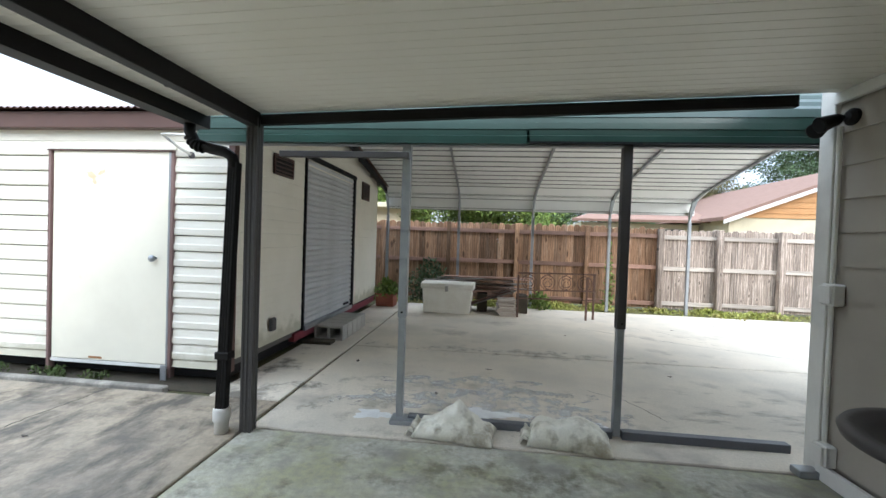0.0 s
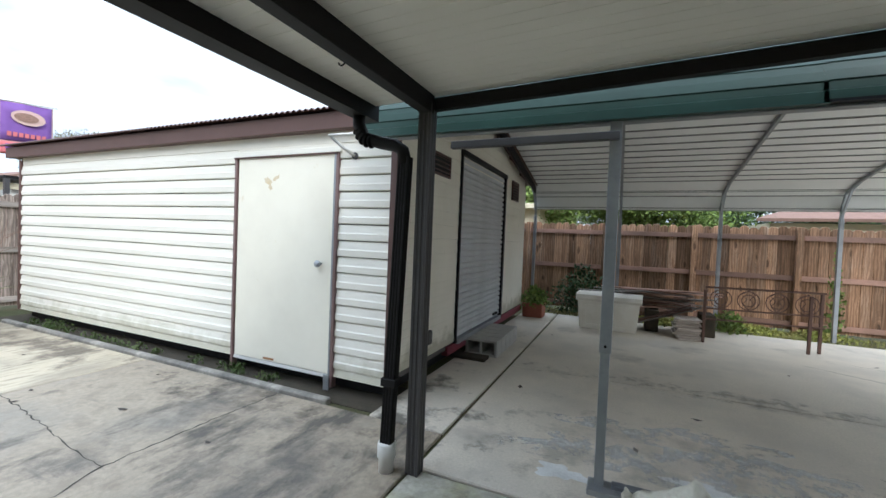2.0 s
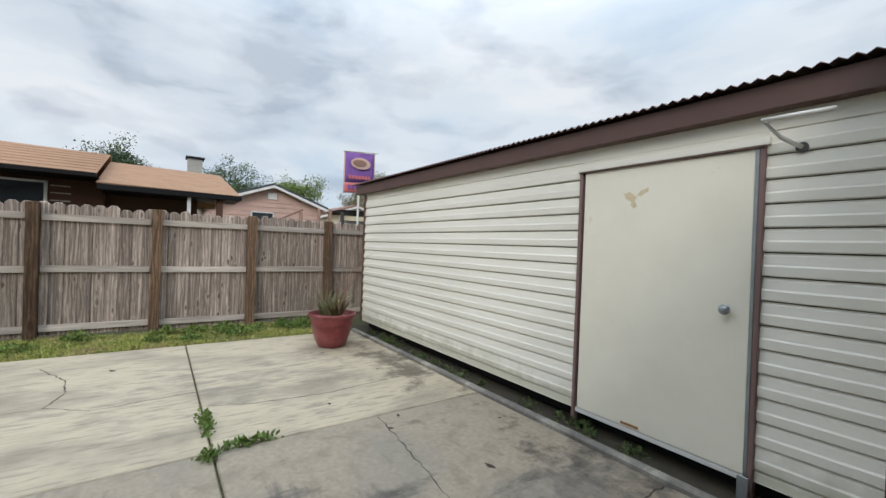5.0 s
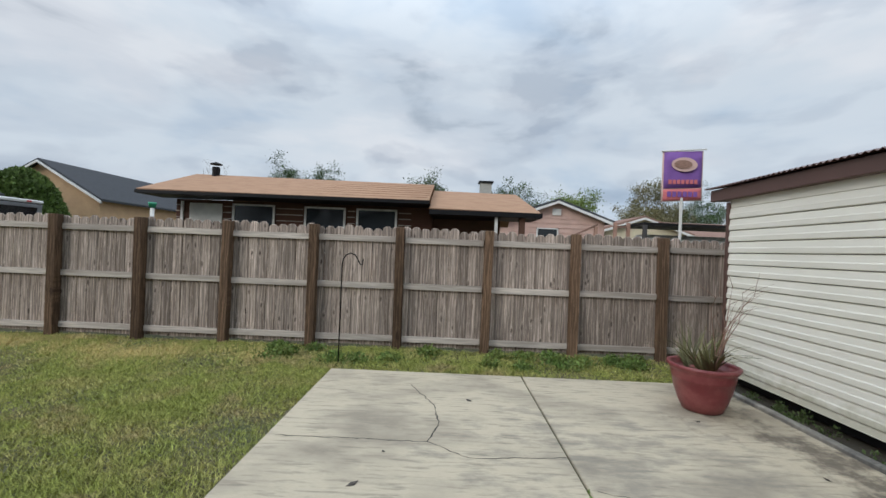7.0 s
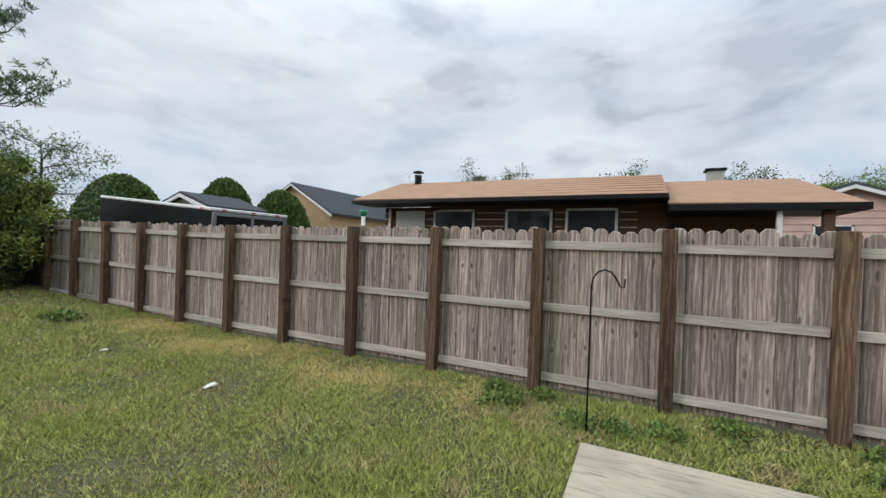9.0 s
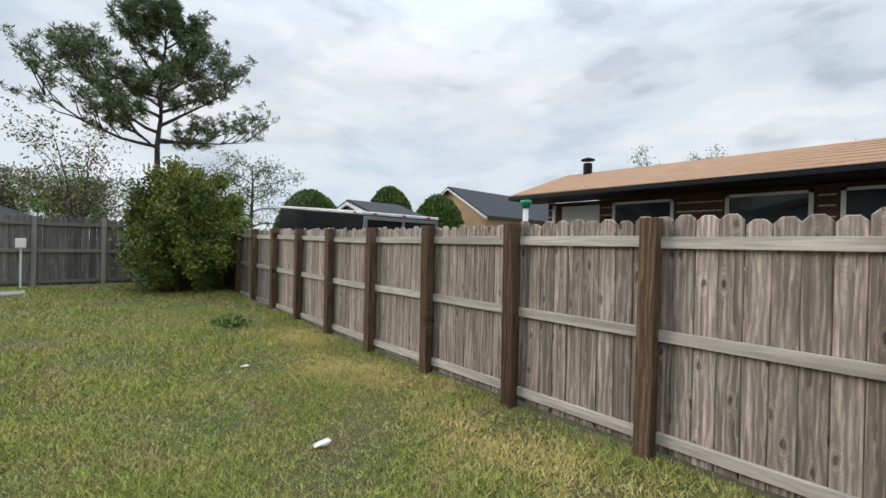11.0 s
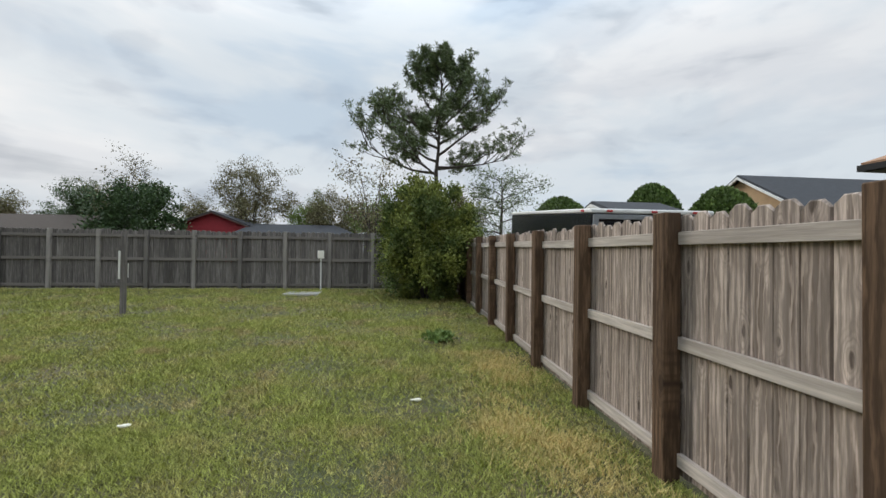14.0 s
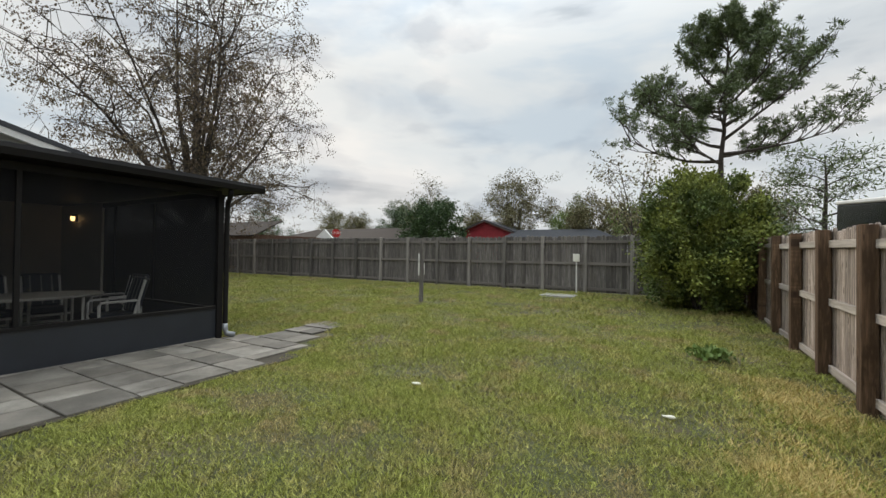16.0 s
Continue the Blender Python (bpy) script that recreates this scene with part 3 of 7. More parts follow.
JX, JY = -5.13, 0.87
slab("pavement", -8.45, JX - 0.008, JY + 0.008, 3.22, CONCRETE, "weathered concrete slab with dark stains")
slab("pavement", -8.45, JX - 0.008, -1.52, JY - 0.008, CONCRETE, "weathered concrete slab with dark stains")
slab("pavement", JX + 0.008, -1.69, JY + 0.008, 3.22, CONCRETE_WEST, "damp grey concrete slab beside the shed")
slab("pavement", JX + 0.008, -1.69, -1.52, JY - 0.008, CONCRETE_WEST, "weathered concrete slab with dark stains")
slab("pavement", -1.67, 2.1, -1.52, 2.74, CONCRETE_MOSS, "mossy concrete patio slab under the roof")
slab("pavement", -1.66, 9.0, 2.765, 5.088, CONCRETE_CAR, "stained concrete carport slab")
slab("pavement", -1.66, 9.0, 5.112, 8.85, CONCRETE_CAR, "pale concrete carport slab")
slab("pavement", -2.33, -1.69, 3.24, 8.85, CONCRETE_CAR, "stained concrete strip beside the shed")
part("slab_joint", cube((-8.4, -1.5, -0.1), (8.9, 8.8, -0.03)), JOINT, kind="structure", label="dark dirt in the slab joints")
part("pavement", cube((-8.9, 3.3, -0.1), (-2.3, 3.9, -0.012)), EARTH, kind="structure", label="damp dark earth strip under the shed wall")


# ---- wooden fences ----
def picket_mesh(name, h, mat, w=0.1486):
    """A dog-eared board whose front edges are eased, so that the joints read as grooves."""
    bm = bmesh.new()
    c = 0.042
    rings = []
    for y, e in ((-0.009, 0.0), (-0.001, 0.0), (0.0095, 0.0075)):
        k = w / 2 - e
        rings.append([bm.verts.new((x, y, z)) for x, z in ((-k, 0), (k, 0), (k, h - c), (k - c, h - e), (-k + c, h - e), (-k, h - c))])
    for r, s in zip(rings, rings[1:]):
        for i in range(6):
            bm.faces.new((r[i], r[(i + 1) % 6], s[(i + 1) % 6], s[i]))
    bm.faces.new(rings[0][::-1])
    bm.faces.new(rings[-1])
    return finish(name, bm, mat)


def fence(label, start, direction, bays, bay, height, picket_mat, rail_mat, post_mat, base=lambda p: 0.0, posts=True, seed=1, post_w=0.13, rail_d=0.04, level=()):
    """Posts and rails on the yard's side (to the left of the direction), dog-eared pickets behind."""
    rng = random.Random(seed)
    root = thing("fence", (0, 0, 0), label, "fence")
    d = Vector((*direction, 0)).normalized()
    turn = Matrix.Rotation(math.atan2(d.y, d.x), 4, "Z")
    n = Vector((-d.y, d.x, 0))
    pickets = [picket_mesh("picket", height + dh, picket_mat) for dh in (-0.02, -0.008, 0.004, 0.016)]
    post_me = finish("post", cube((-post_w / 2, -post_w / 2, -0.1), (post_w / 2, post_w / 2, height + 0.03), 0.006), post_mat)
    rail_me = finish("rail", cube((-0.5, -rail_d / 2, -0.045), (0.5, rail_d / 2, 0.045), 0.003), rail_mat)
    s = Vector((*start, 0))
    for k in range(bays + 1):
        p = s + d * bay * k
        if posts:
            ob = part("post", post_me, None, root)
            ob.matrix_world = Matrix.Translation(p + n * (post_w / 2 + 0.02) + Vector((0, 0, base(p)))) @ turn @ Matrix.Rotation(rng.uniform(-0.008, 0.008), 4, "Y")
        if k == bays:
            break
        mid = p + d * bay / 2
        for z in (0.14, height * 0.52, height - 0.155):
            ob = part("rail", rail_me, None, root)
            slope = (base(p + d * bay) - base(p)) / bay
            gap = post_w if posts else 0.0
            ob.matrix_world = Matrix.Translation(mid + n * (rail_d / 2 + 0.012) + Vector((0, 0, base(mid) + z + rng.uniform(-0.008, 0.008)))) @ turn @ Matrix.Rotation(-math.atan(slope), 4, "Y") @ Matrix.Diagonal((bay - gap - 0.006, 1, 1, 1))
        count = round(bay / 0.149)
        for i in range(count):
            q = p + d * (i + 0.5) * bay / count
            ob = part("picket", rng.choice(pickets), None, root)
            ob.matrix_world = Matrix.Translation(q + n * rng.uniform(-0.006, 0.001) + Vector((0, 0, base(q) + 0.03 + rng.uniform(-0.008, 0.008)))) @ turn @ Matrix.Rotation(rng.uniform(-0.003, 0.003), 4, "Y")
    return root


# ---- shed ----
SY, SX0, SX1 = 3.5, -8.62, -2.3
DX0, DX1 = -4.15, -2.91


def siding_profile(h):
    return [(0.014, 0.003), (-0.017, 0.003), (-0.023, 0.010), (-0.025, h * 0.42), (-0.017, h * 0.50), (-0.012, h * 0.86), (-0.002, h - 0.004), (0.014, h - 0.004)]


def make_shed():
    root = thing("shed", (0, 0, 0), "white metal-sided shed with brown fascia and corrugated roof", "shed")
    # body coloured dark so the laps show as shadow lines
    part("body", cube((SX0 + 0.02, SY + 0.016, 0.16), (SX1 - 0.016, 8.3, 2.34)), LAPSHADE, root)
    course = 0.1448
    z = 0.056
    while z < 2.16:
        h = course
        for a, b in ((SX0, DX0 - 0.028), (DX1 + 0.028, SX1)):
            bm = bmesh.new()
            extrude(bm, [(SY + u, max(0.13 + 0.001 * i, z + v)) for i, (u, v) in enumerate(siding_profile(h))], a, b, "x")
            part("siding_board", bm, SIDING, root)
        z += course
    part("door_header", cube((DX0 - 0.028, SY - 0.006, 2.19), (DX1 + 0.028, SY + 0.015, z), 0.003), SIDING, root)
    part("header", cube((SX0, SY - 0.004, z), (SX1, SY + 0.02, 2.36), 0.004), SIDING, root)
    part("corner_trim", cube((SX0 - 0.03, SY - 0.034, 0.12), (SX0 + 0.02, SY + 0.03, 2.3), 0.004), BROWNTRIM, root)
    part("corner_trim", cube((SX1 - 0.05, SY - 0.036, 0.12), (SX1 + 0.012, SY + 0.03, 2.3), 0.004), BROWNTRIM, root)
    part("fascia", cube((SX0 - 0.25, SY - 0.10, 2.33), (SX1 + 0.32, SY - 0.04, 2.48), 0.004), BROWNTRIM, root)
    part("soffit", cube((SX0 - 0.2, SY - 0.04, 2.33), (SX1 + 0.1, SY + 0.1, 2.345)), BROWNTRIM, root)
    # corrugated roof, low gable with its ridge along x
    bm = bmesh.new()
    n = 4 * 100
    xs = [SX0 - 0.3 + (SX1 + 0.2 - SX0 + 0.3) * i / n for i in range(n + 1)]
    rows = [(SY - 0.16, 2.50), (5.9, 2.98), (8.45, 2.50)]
    for (y0, z0), (y1, z1) in zip(rows, rows[1:]):
        up = [[bm.verts.new((x, y, zz + 0.011 * math.sin(2 * math.pi * i / 4) + t)) for i, x in enumerate(xs)] for t in (0.0, -0.004) for y, zz in ((y0, z0), (y1, z1))]
        for a, b in ((up[0], up[1]), (up[2], up[3])):
            for i in range(n):
                bm.faces.new((a[i], a[i + 1], b[i + 1], b[i]))
        for i in range(n):
            bm.faces.new((up[0][i], up[0][i + 1], up[2][i + 1], up[2][i]))
    part("roof", bm, BROWNTRIM, root, "dark corrugated roof sheet")
    # east gable wall with the roller shutter
    y_r0, y_r1 = 4.93, 6.72
    z = 0.22
    while z < 2.9:
        h = 0.148
        if z + h < 2.46:
            spans = [(SY + 0.03, y_r0 - 0.03), (y_r1 + 0.06, 8.3)]
            if z + h > 2.40:
                spans = [(SY + 0.03, 8.3)]
        else:
            run = (2.95 - z) / 0.2
            spans = [(max(SY + 0.1, 5.9 - run), min(8.2, 5.9 + run))]
        for a, b in spans:
            if b - a < 0.2:
                continue
            bm = bmesh.new()
            extrude(bm, [(SX1 - u * 0.25, z + v) for u, v in siding_profile(h + 0.006)], a, b, "y")
            part("siding_board", bm, CREAM, root)
        z += h
    part("gable_fascia", extrude(bmesh.new(), [(SY - 0.1, 2.36), (5.9, 2.84), (8.45, 2.36), (8.45, 2.47), (5.9, 2.96), (SY - 0.1, 2.47)], SX1 + 0.14, SX1 + 0.17, "x"), BLACK, root)
    part("skirt", cube((SX1 - 0.06, 4.7, 0.10), (SX1 + 0.015, 8.3, 0.20), 0.004), MAROON, root)
    part("floor_beam", cube((SX0 + 0.1, SY + 0.08, 0.02), (SX1 - 0.1, SY + 0.2, 0.16), 0.004), BLACK, root)
    part("floor_beam", cube((SX1 - 0.25, SY + 0.2, 0.02), (SX1 - 0.10, 8.2, 0.16), 0.004), BLACK, root)
    sh = part("roller_shutter", cube((SX1 - 0.02, y_r0 - 0.02, 0.2), (SX1 - 0.01, y_r1 + 0.05, 2.42)), SHUTTER, root, "grey-white roller shutter door, closed")
    zz = 0.26
    slat = bmesh.new()
    extrude(slat, [(SX1 - 0.012, 0.004), (SX1 - 0.002, 0.004), (SX1 + 0.014, 0.012), (SX1 + 0.021, 0.034), (SX1 + 0.012, 0.058), (SX1 - 0.004, 0.070), (SX1 - 0.012, 0.070)], y_r0, y_r1, "y")
    slat_me = finish("slat", slat, SHUTTER)
    while zz < 2.33:
        part("slat", slat_me, None, sh).matrix_basis = Matrix.Translation((0, 0, zz))
        zz += 0.073
    part("shutter_frame", cube((SX1 - 0.01, y_r0 - 0.04, 0.2), (SX1 + 0.03, y_r0, 2.42), 0.003), BLACK, root)
    part("shutter_frame", cube((SX1 - 0.01, y_r1, 0.2), (SX1 + 0.04, y_r1 + 0.08, 2.42), 0.003), BLACK, root)
    part("shutter_frame", cube((SX1 - 0.01, y_r0 - 0.04, 2.38), (SX1 + 0.05, y_r1 + 0.08, 2.44), 0.003), BLACK, root)
    part("shutter_sill", cube((SX1 - 0.02, y_r0, 0.19), (SX1 + 0.05, y_r1, 0.25), 0.004), GALV, root)
    part("shutter_handle", cube((SX1 + 0.02, 6.35, 0.30), (SX1 + 0.045, 6.55, 0.33), 0.004), BLACK, root)
    for ya, za, yb, zb in ((4.12, 2.05, 4.55, 2.27), (7.2, 2.10, 7.62, 2.42)):
        v = part("vent", cube((SX1 + 0.012, ya, za), (SX1 + 0.02, yb, zb)), BLACK, root, "dark louvred gable vent")
        for a, b, c, d in ((ya, za, yb, za + 0.02), (ya, zb - 0.02, yb, zb), (ya, za, ya + 0.02, zb), (yb - 0.02, za, yb, zb)):
            part("frame", cube((SX1 + 0.02, a, b), (SX1 + 0.035, c, d)), BROWNTRIM, v)
        k = 0
        while za + 0.05 + k * 0.045 < zb - 0.03:
            zc = za + 0.05 + k * 0.045
            part("louvre", cube((SX1 + 0.018, ya + 0.02, zc - 0.006), (SX1 + 0.04, yb - 0.02, zc + 0.002)), BROWNTRIM, v)
            k += 1
    part("outlet_cover", cube((SX1 + 0.015, 4.10, 0.36), (SX1 + 0.06, 4.19, 0.50), 0.01), GREYPOST, root, "grey weatherproof outlet cover")
    # door
    d = part("door", cube((DX0 + 0.02, SY - 0.035, 0.15), (DX1 - 0.02, SY + 0.0, 2.13), 0.006), DOORWHITE, root, "off-white shed door, closed, with rust stains at its foot")
    part("knob", lathe(bmesh.new(), [(0.012, 0), (0.012, 0.03), (0.028, 0.035), (0.032, 0.055), (0.02, 0.07)], 14), GALV, d, "round metal knob", smooth=True).matrix_basis = Matrix.Translation((DX1 - 0.14, SY - 0.035, 1.14)) @ Matrix.Rotation(radians(90), 4, "X")
    for a, b in ((DX0 - 0.028, DX0 + 0.0), (DX1, DX1 + 0.028)):
        part("door_jamb", cube((a, SY - 0.045, 0.03), (b, SY + 0.02, 2.19), 0.004), JAMB, root, "faded mauve-brown door jamb")
    part("door_edge", cube((DX1 - 0.022, SY - 0.042, 0.12), (DX1 - 0.002, SY - 0.02, 2.15), 0.002), GALV, root)
    part("door_head", cube((DX0 - 0.045, SY - 0.05, 2.14), (DX1 + 0.05, SY + 0.01, 2.19), 0.004), SIDING, root)
    # dark strip standing in for the shadow line under the door head
    part("head_trim", cube((DX0 - 0.028, SY - 0.055, 2.126), (DX1 + 0.028, SY - 0.037, 2.139), 0.002), BROWNTRIM, root)
    part("door_sill", cube((DX0, SY - 0.03, 0.11), (DX1, SY + 0.02, 0.145), 0.004), WHITEPAINT, root)
    for cx, cz, w, h2, tilt in ((-3.723, 1.898, 0.055, 0.03, -0.5), (-3.621, 1.927, 0.05, 0.018, 0.5), (-3.693, 1.838, 0.03, 0.02, -0.9)):
        bm = bmesh.new()
        bm.faces.new([bm.verts.new((cx + w * q * math.cos(k * 0.524) * math.cos(tilt) - h2 * q * math.sin(k * 0.524) * math.sin(tilt), SY - 0.0362,
                                    cz + w * q * math.cos(k * 0.524) * math.sin(tilt) + h2 * q * math.sin(k * 0.524) * math.cos(tilt))) for k in range(12) for q in (1 + 0.22 * math.sin(k * 2.7 + cx * 9),)])
        part("rust_stain", bm, STAIN, d, "faint ochre stain")
    part("rust_stain", cube((DX0 + 0.42, SY - 0.0365, 0.165), (DX0 + 0.56, SY - 0.035, 0.185)), RUST, root)
    return root


make_shed()


# ---- patio roof ----
def fluted_post(bm, x, y, z0, z1, w=0.08):
    pts = []
    h = w / 2
    side = [(-h, -h), (-h * 0.6, -h), (-h * 0.5, -h + 0.005), (-h * 0.2, -h + 0.005), (-h * 0.1, -h), (h * 0.1, -h), (h * 0.2, -h + 0.005), (h * 0.5, -h + 0.005), (h * 0.6, -h)]
    for k in range(4):
        c, s = math.cos(k * math.pi / 2), math.sin(k * math.pi / 2)
        pts += [(x + a * c - b * s, y + a * s + b * c) for a, b in side]
    return extrude(bm, pts, z0, z1, "z")


def make_patio():
    root = thing("patio_roof", (0, 0, 0), "white panelled patio roof on dark bronze beams and post", "patio roof")

    def zr(x):
        return 2.24 + 0.035 * (x + 1.7)
    bm = bmesh.new()
    w = 0.076
    y = -1.3
    while y < 2.70:
        bm2 = [(y + 0.003, 0), (y + w - 0.003, 0), (y + w, 0.004), (y + w, 0.03), (y, 0.03), (y, 0.004)]
        p = [bm.verts.new((-2.02, a, zr(-2.02) + b)) for a, b in bm2]
        q = [bm.verts.new((2.25, a, zr(2.25) + b)) for a, b in bm2]
        for i in range(6):
            bm.faces.new((p[i], p[(i + 1) % 6], q[(i + 1) % 6], q[i]))
        y += w
    part("ceiling_panels", bm, PANEL, root, "ribbed off-white roof panels")
    bm = bmesh.new()
    v = [bm.verts.new((x, yy, zr(x) + dz)) for dz in (0.03, 0.08) for x, yy in ((-2.03, -1.3), (2.3, -1.3), (2.3, 2.7), (-2.03, 2.7))]
    for f in ((0, 1, 2, 3), (4, 5, 6, 7), (0, 1, 5, 4), (1, 2, 6, 5), (2, 3, 7, 6), (3, 0, 4, 7)):
        bm.faces.new([v[i] for i in f])
    part("roof_sheet", bm, PANEL, root)
    part("beam", cube((-1.675, -1.3, 2.14), (-1.60, 2.70, 2.245), 0.004), BRONZE, root, "dark bronze roof beam")
    bm = bmesh.new()
    v = [bm.verts.new((x, yy, zr(x) + dz)) for dz in (-0.082, -0.012) for x, yy in ((-1.7, 2.70), (1.86, 2.70), (1.86, 2.745), (-1.7, 2.745))]
    for f in ((0, 1, 2, 3), (4, 5, 6, 7), (0, 1, 5, 4), (1, 2, 6, 5), (2, 3, 7, 6), (3, 0, 4, 7)):
        bm.faces.new([v[i] for i in f])
    part("beam", bm, BRONZE, root, "dark bronze roof beam")
    part("gutter", extrude(bmesh.new(), [(-2.13, 2.14), (-2.13, 2.28), (-2.12, 2.28), (-2.12, 2.15), (-2.03, 2.15), (-2.03, 2.31), (-2.02, 2.31), (-2.02, 2.14)], -1.3, 2.76, "y"), BRONZE, root, "dark bronze gutter")
    part("post", fluted_post(bmesh.new(), -1.64, 2.70, 0.0, 2.2), GREYPOST, root, "grey-brown fluted metal post")
    hk = bmesh.new()
    tube(hk, [(-1.76, 2.05, 2.24), (-1.76, 2.05, 2.215)] + [(-1.76 + 0.018 * math.sin(a), 2.05, 2.197 + 0.018 * math.cos(a)) for a in [0.5 * k for k in range(0, 10)]], 0.004, 6)
    part("hook", hk, BLACK, root)
    ds = thing("downspout", (0, 0, 0), "dark bronze ribbed downspout with a white boot at its foot", "downspout")
    bm = bmesh.new()
    tube(bm, [(-2.07, 2.62, 2.16), (-2.07, 2.62, 2.09), (-2.03, 2.63, 2.01), (-1.92, 2.64, 1.975), (-1.82, 2.64, 1.955), (-1.765, 2.64, 1.92), (-1.745, 2.64, 1.84)], 0.038, 12)
    part("elbow", bm, BRONZE, ds, smooth=True)
    for k in range(5):
        w = 0.35 + 0.28 * k
        c = Vector((-2.07 + 0.105 * (1 - math.cos(w)), 2.622, 2.085 - 0.105 * math.sin(w)))
        rb2 = lathe(bmesh.new(), [(0.036, -0.006), (0.042, -0.003), (0.042, 0.003), (0.036, 0.006)], 12)
        bmesh.ops.transform(rb2, matrix=Matrix.Translation(c) @ Matrix.Rotation(-w, 4, "Y"), verts=rb2.verts)
        part("elbow_rib", rb2, BRONZE, ds)
    bm = bmesh.new()
    hw, hd = 0.038, 0.030
    front = [(-hw + 0.019 * k + dx, -hd + dy) for k in range(4) for dx, dy in ((0.002, 0.004), (0.005, 0.0), (0.014, 0.0), (0.017, 0.004))]
    outline = front + [(hw, -hd * 0.6), (hw, hd * 0.6)] + [(-x2, -y2) for x2, y2 in front] + [(-hw, hd * 0.6), (-hw, -hd * 0.6)]
    low = [bm.verts.new((-1.80 + u, 2.64 + v, 0.16)) for u, v in outline]
    up = [bm.verts.new((-1.745 + u, 2.64 + v, 1.88)) for u, v in outline]
    for k in range(len(outline)):
        bm.faces.new((low[k], low[(k + 1) % len(outline)], up[(k + 1) % len(outline)], up[k]))
    bm.faces.new(low[::-1])
    bm.faces.new(up)
    part("pipe", bm, BRONZE, ds, "dark bronze fluted downpipe")
    part("boot", lathe(bmesh.new(), [(0.046, 0.0), (0.046, 0.08), (0.052, 0.085), (0.056, 0.09), (0.056, 0.17), (0.05, 0.175)], 20, (-1.80, 2.64, 0.0)), WHITEPLASTIC, ds, "white plastic boot", smooth=True)
    part("strap", cube((-1.838, 2.60, 0.52), (-1.738, 2.68, 0.57), 0.003), BRONZE, ds)


make_patio()


# ---- metal carport ----
CY0, CY1, CX = 3.05, 8.95, (-2.22, -0.62, 0.98, 2.58, 4.18)


def arch(t):
    """Height profile of the carport from the near eave to the far eave, t from 0 to 1."""
    pts = [(CY0, 2.12), (CY0 + 0.06, 2.34), (CY0 + 0.32, 2.60), (6.0, 2.96), (CY1 - 0.50, 2.50), (CY1 - 0.12, 2.36), (CY1, 2.12)]
    return pts


def make_carport():
    root = thing("metal_carport", (0, 0, 0), "galvanised steel carport with a ribbed sheet roof and green eave trim", "carport")
    pts = arch(0)
    # sheet with ribs running along x
    bm = bmesh.new()
    prof = []
    run = [(CY0 - 0.03, 2.13)] + pts[1:6] + [(CY1 + 0.03, 2.30), (CY1 + 0.04, 2.05)]
    for (y0, z0), (y1, z1) in zip(run, run[1:]):
        n = max(1, int(math.hypot(y1 - y0, z1 - z0) / 0.22))
        for i in range(n):
            for f, dz in ((0.0, 0.0), (0.84, 0.0), (0.86, 0.04), (0.95, 0.04), (0.97, 0.0)):
                k = (i + f) / n
                prof.append((y0 + (y1 - y0) * k, z0 + (z1 - z0) * k + 0.035 + dz))
    prof.append((run[-1][0], run[-1][1] + 0.035))
    a = [bm.verts.new((CX[0] - 0.05, y, z)) for y, z in prof]
    b = [bm.verts.new((CX[-1] + 0.1, y, z)) for y, z in prof]
    for i in range(len(prof) - 1):
        bm.faces.new((a[i], a[i + 1], b[i + 1], b[i]))
    # thin grey strips at the rib edges: lap seams plus the ribs' shade, as colour
    shade_strips = bmesh.new()
    for (ya, za), (yb, zb) in zip(prof, prof[1:]):
        if abs(zb - za) > 0.02 and math.hypot(yb - ya, zb - za) < 0.08:
            y, z = (ya, za) if za < zb else (yb, zb)
            box(shade_strips, (CX[0] - 0.04, y - 0.006, z - 0.005), (CX[-1] + 0.09, y + 0.006, z + 0.002))
    part("sheet_seams", shade_strips, DULLGREY, root, "dark strips for the lap seams and rib shade of the roof sheet", kind="stuff")
    ob = part("roof_sheet", bm, CARROOF, root, "ribbed pale grey roof sheet")
    so = ob.modifiers.new("thickness", "SOLIDIFY")
    so.thickness = 0.002
    me = None
    for x in CX:
        bm = bmesh.new()
        line = [(x, y, z) for y, z in pts]
        tube(bm, [(x, CY0, 2.12)] + line[1:] + [(x, CY1, 1.95)], 0.028, 4)
        part("roof_bow", bm, GALV, root)
        part("far_post", cube((x - 0.028, CY1 - 0.028, 0.0), (x + 0.028, CY1 + 0.028, 1.96), 0.003), GALV, root)
        bm = bmesh.new()
        tube(bm, [(x, CY1, 2.0), (x, CY1 - 0.35, 2.52)], 0.018, 4)
        part("brace", bm, GALV, root)
    for x in CX[1:3]:
        s = part("near_post", cube((x - 0.026, CY0 - 0.026, 0.02), (x + 0.026, CY0 + 0.026, 0.86), 0.003), GALV, root)
        part("upper_sleeve", cube((x - 0.032, CY0 - 0.032, 0.80), (x + 0.032, CY0 + 0.032, 2.14), 0.003), GALV if x < 0 else GREYPOST, s)
        part("bolt", lathe(bmesh.new(), [(0.008, 0), (0.008, 0.012), (0.004, 0.014)], 8), BLACK, s).matrix_basis = Matrix.Translation((x, CY0 - 0.032, 0.84)) @ Matrix.Rotation(radians(90), 4, "X")
    part("base_plate", cube((CX[1] - 0.06, CY0 - 0.09, 0.0), (CX[1] + 0.12, CY0 + 0.05, 0.035), 0.004), GALV, root)
    part("sill_rail", cube((-0.55, CY0 - 0.03, 0.0), (0.95, CY0 + 0.03, 0.055), 0.003), RAILMETAL, root)
    part("sill_rail", cube((1.02, CY0 - 0.03, 0.0), (2.14, CY0 + 0.03, 0.06), 0.003), RAILMETAL, root)
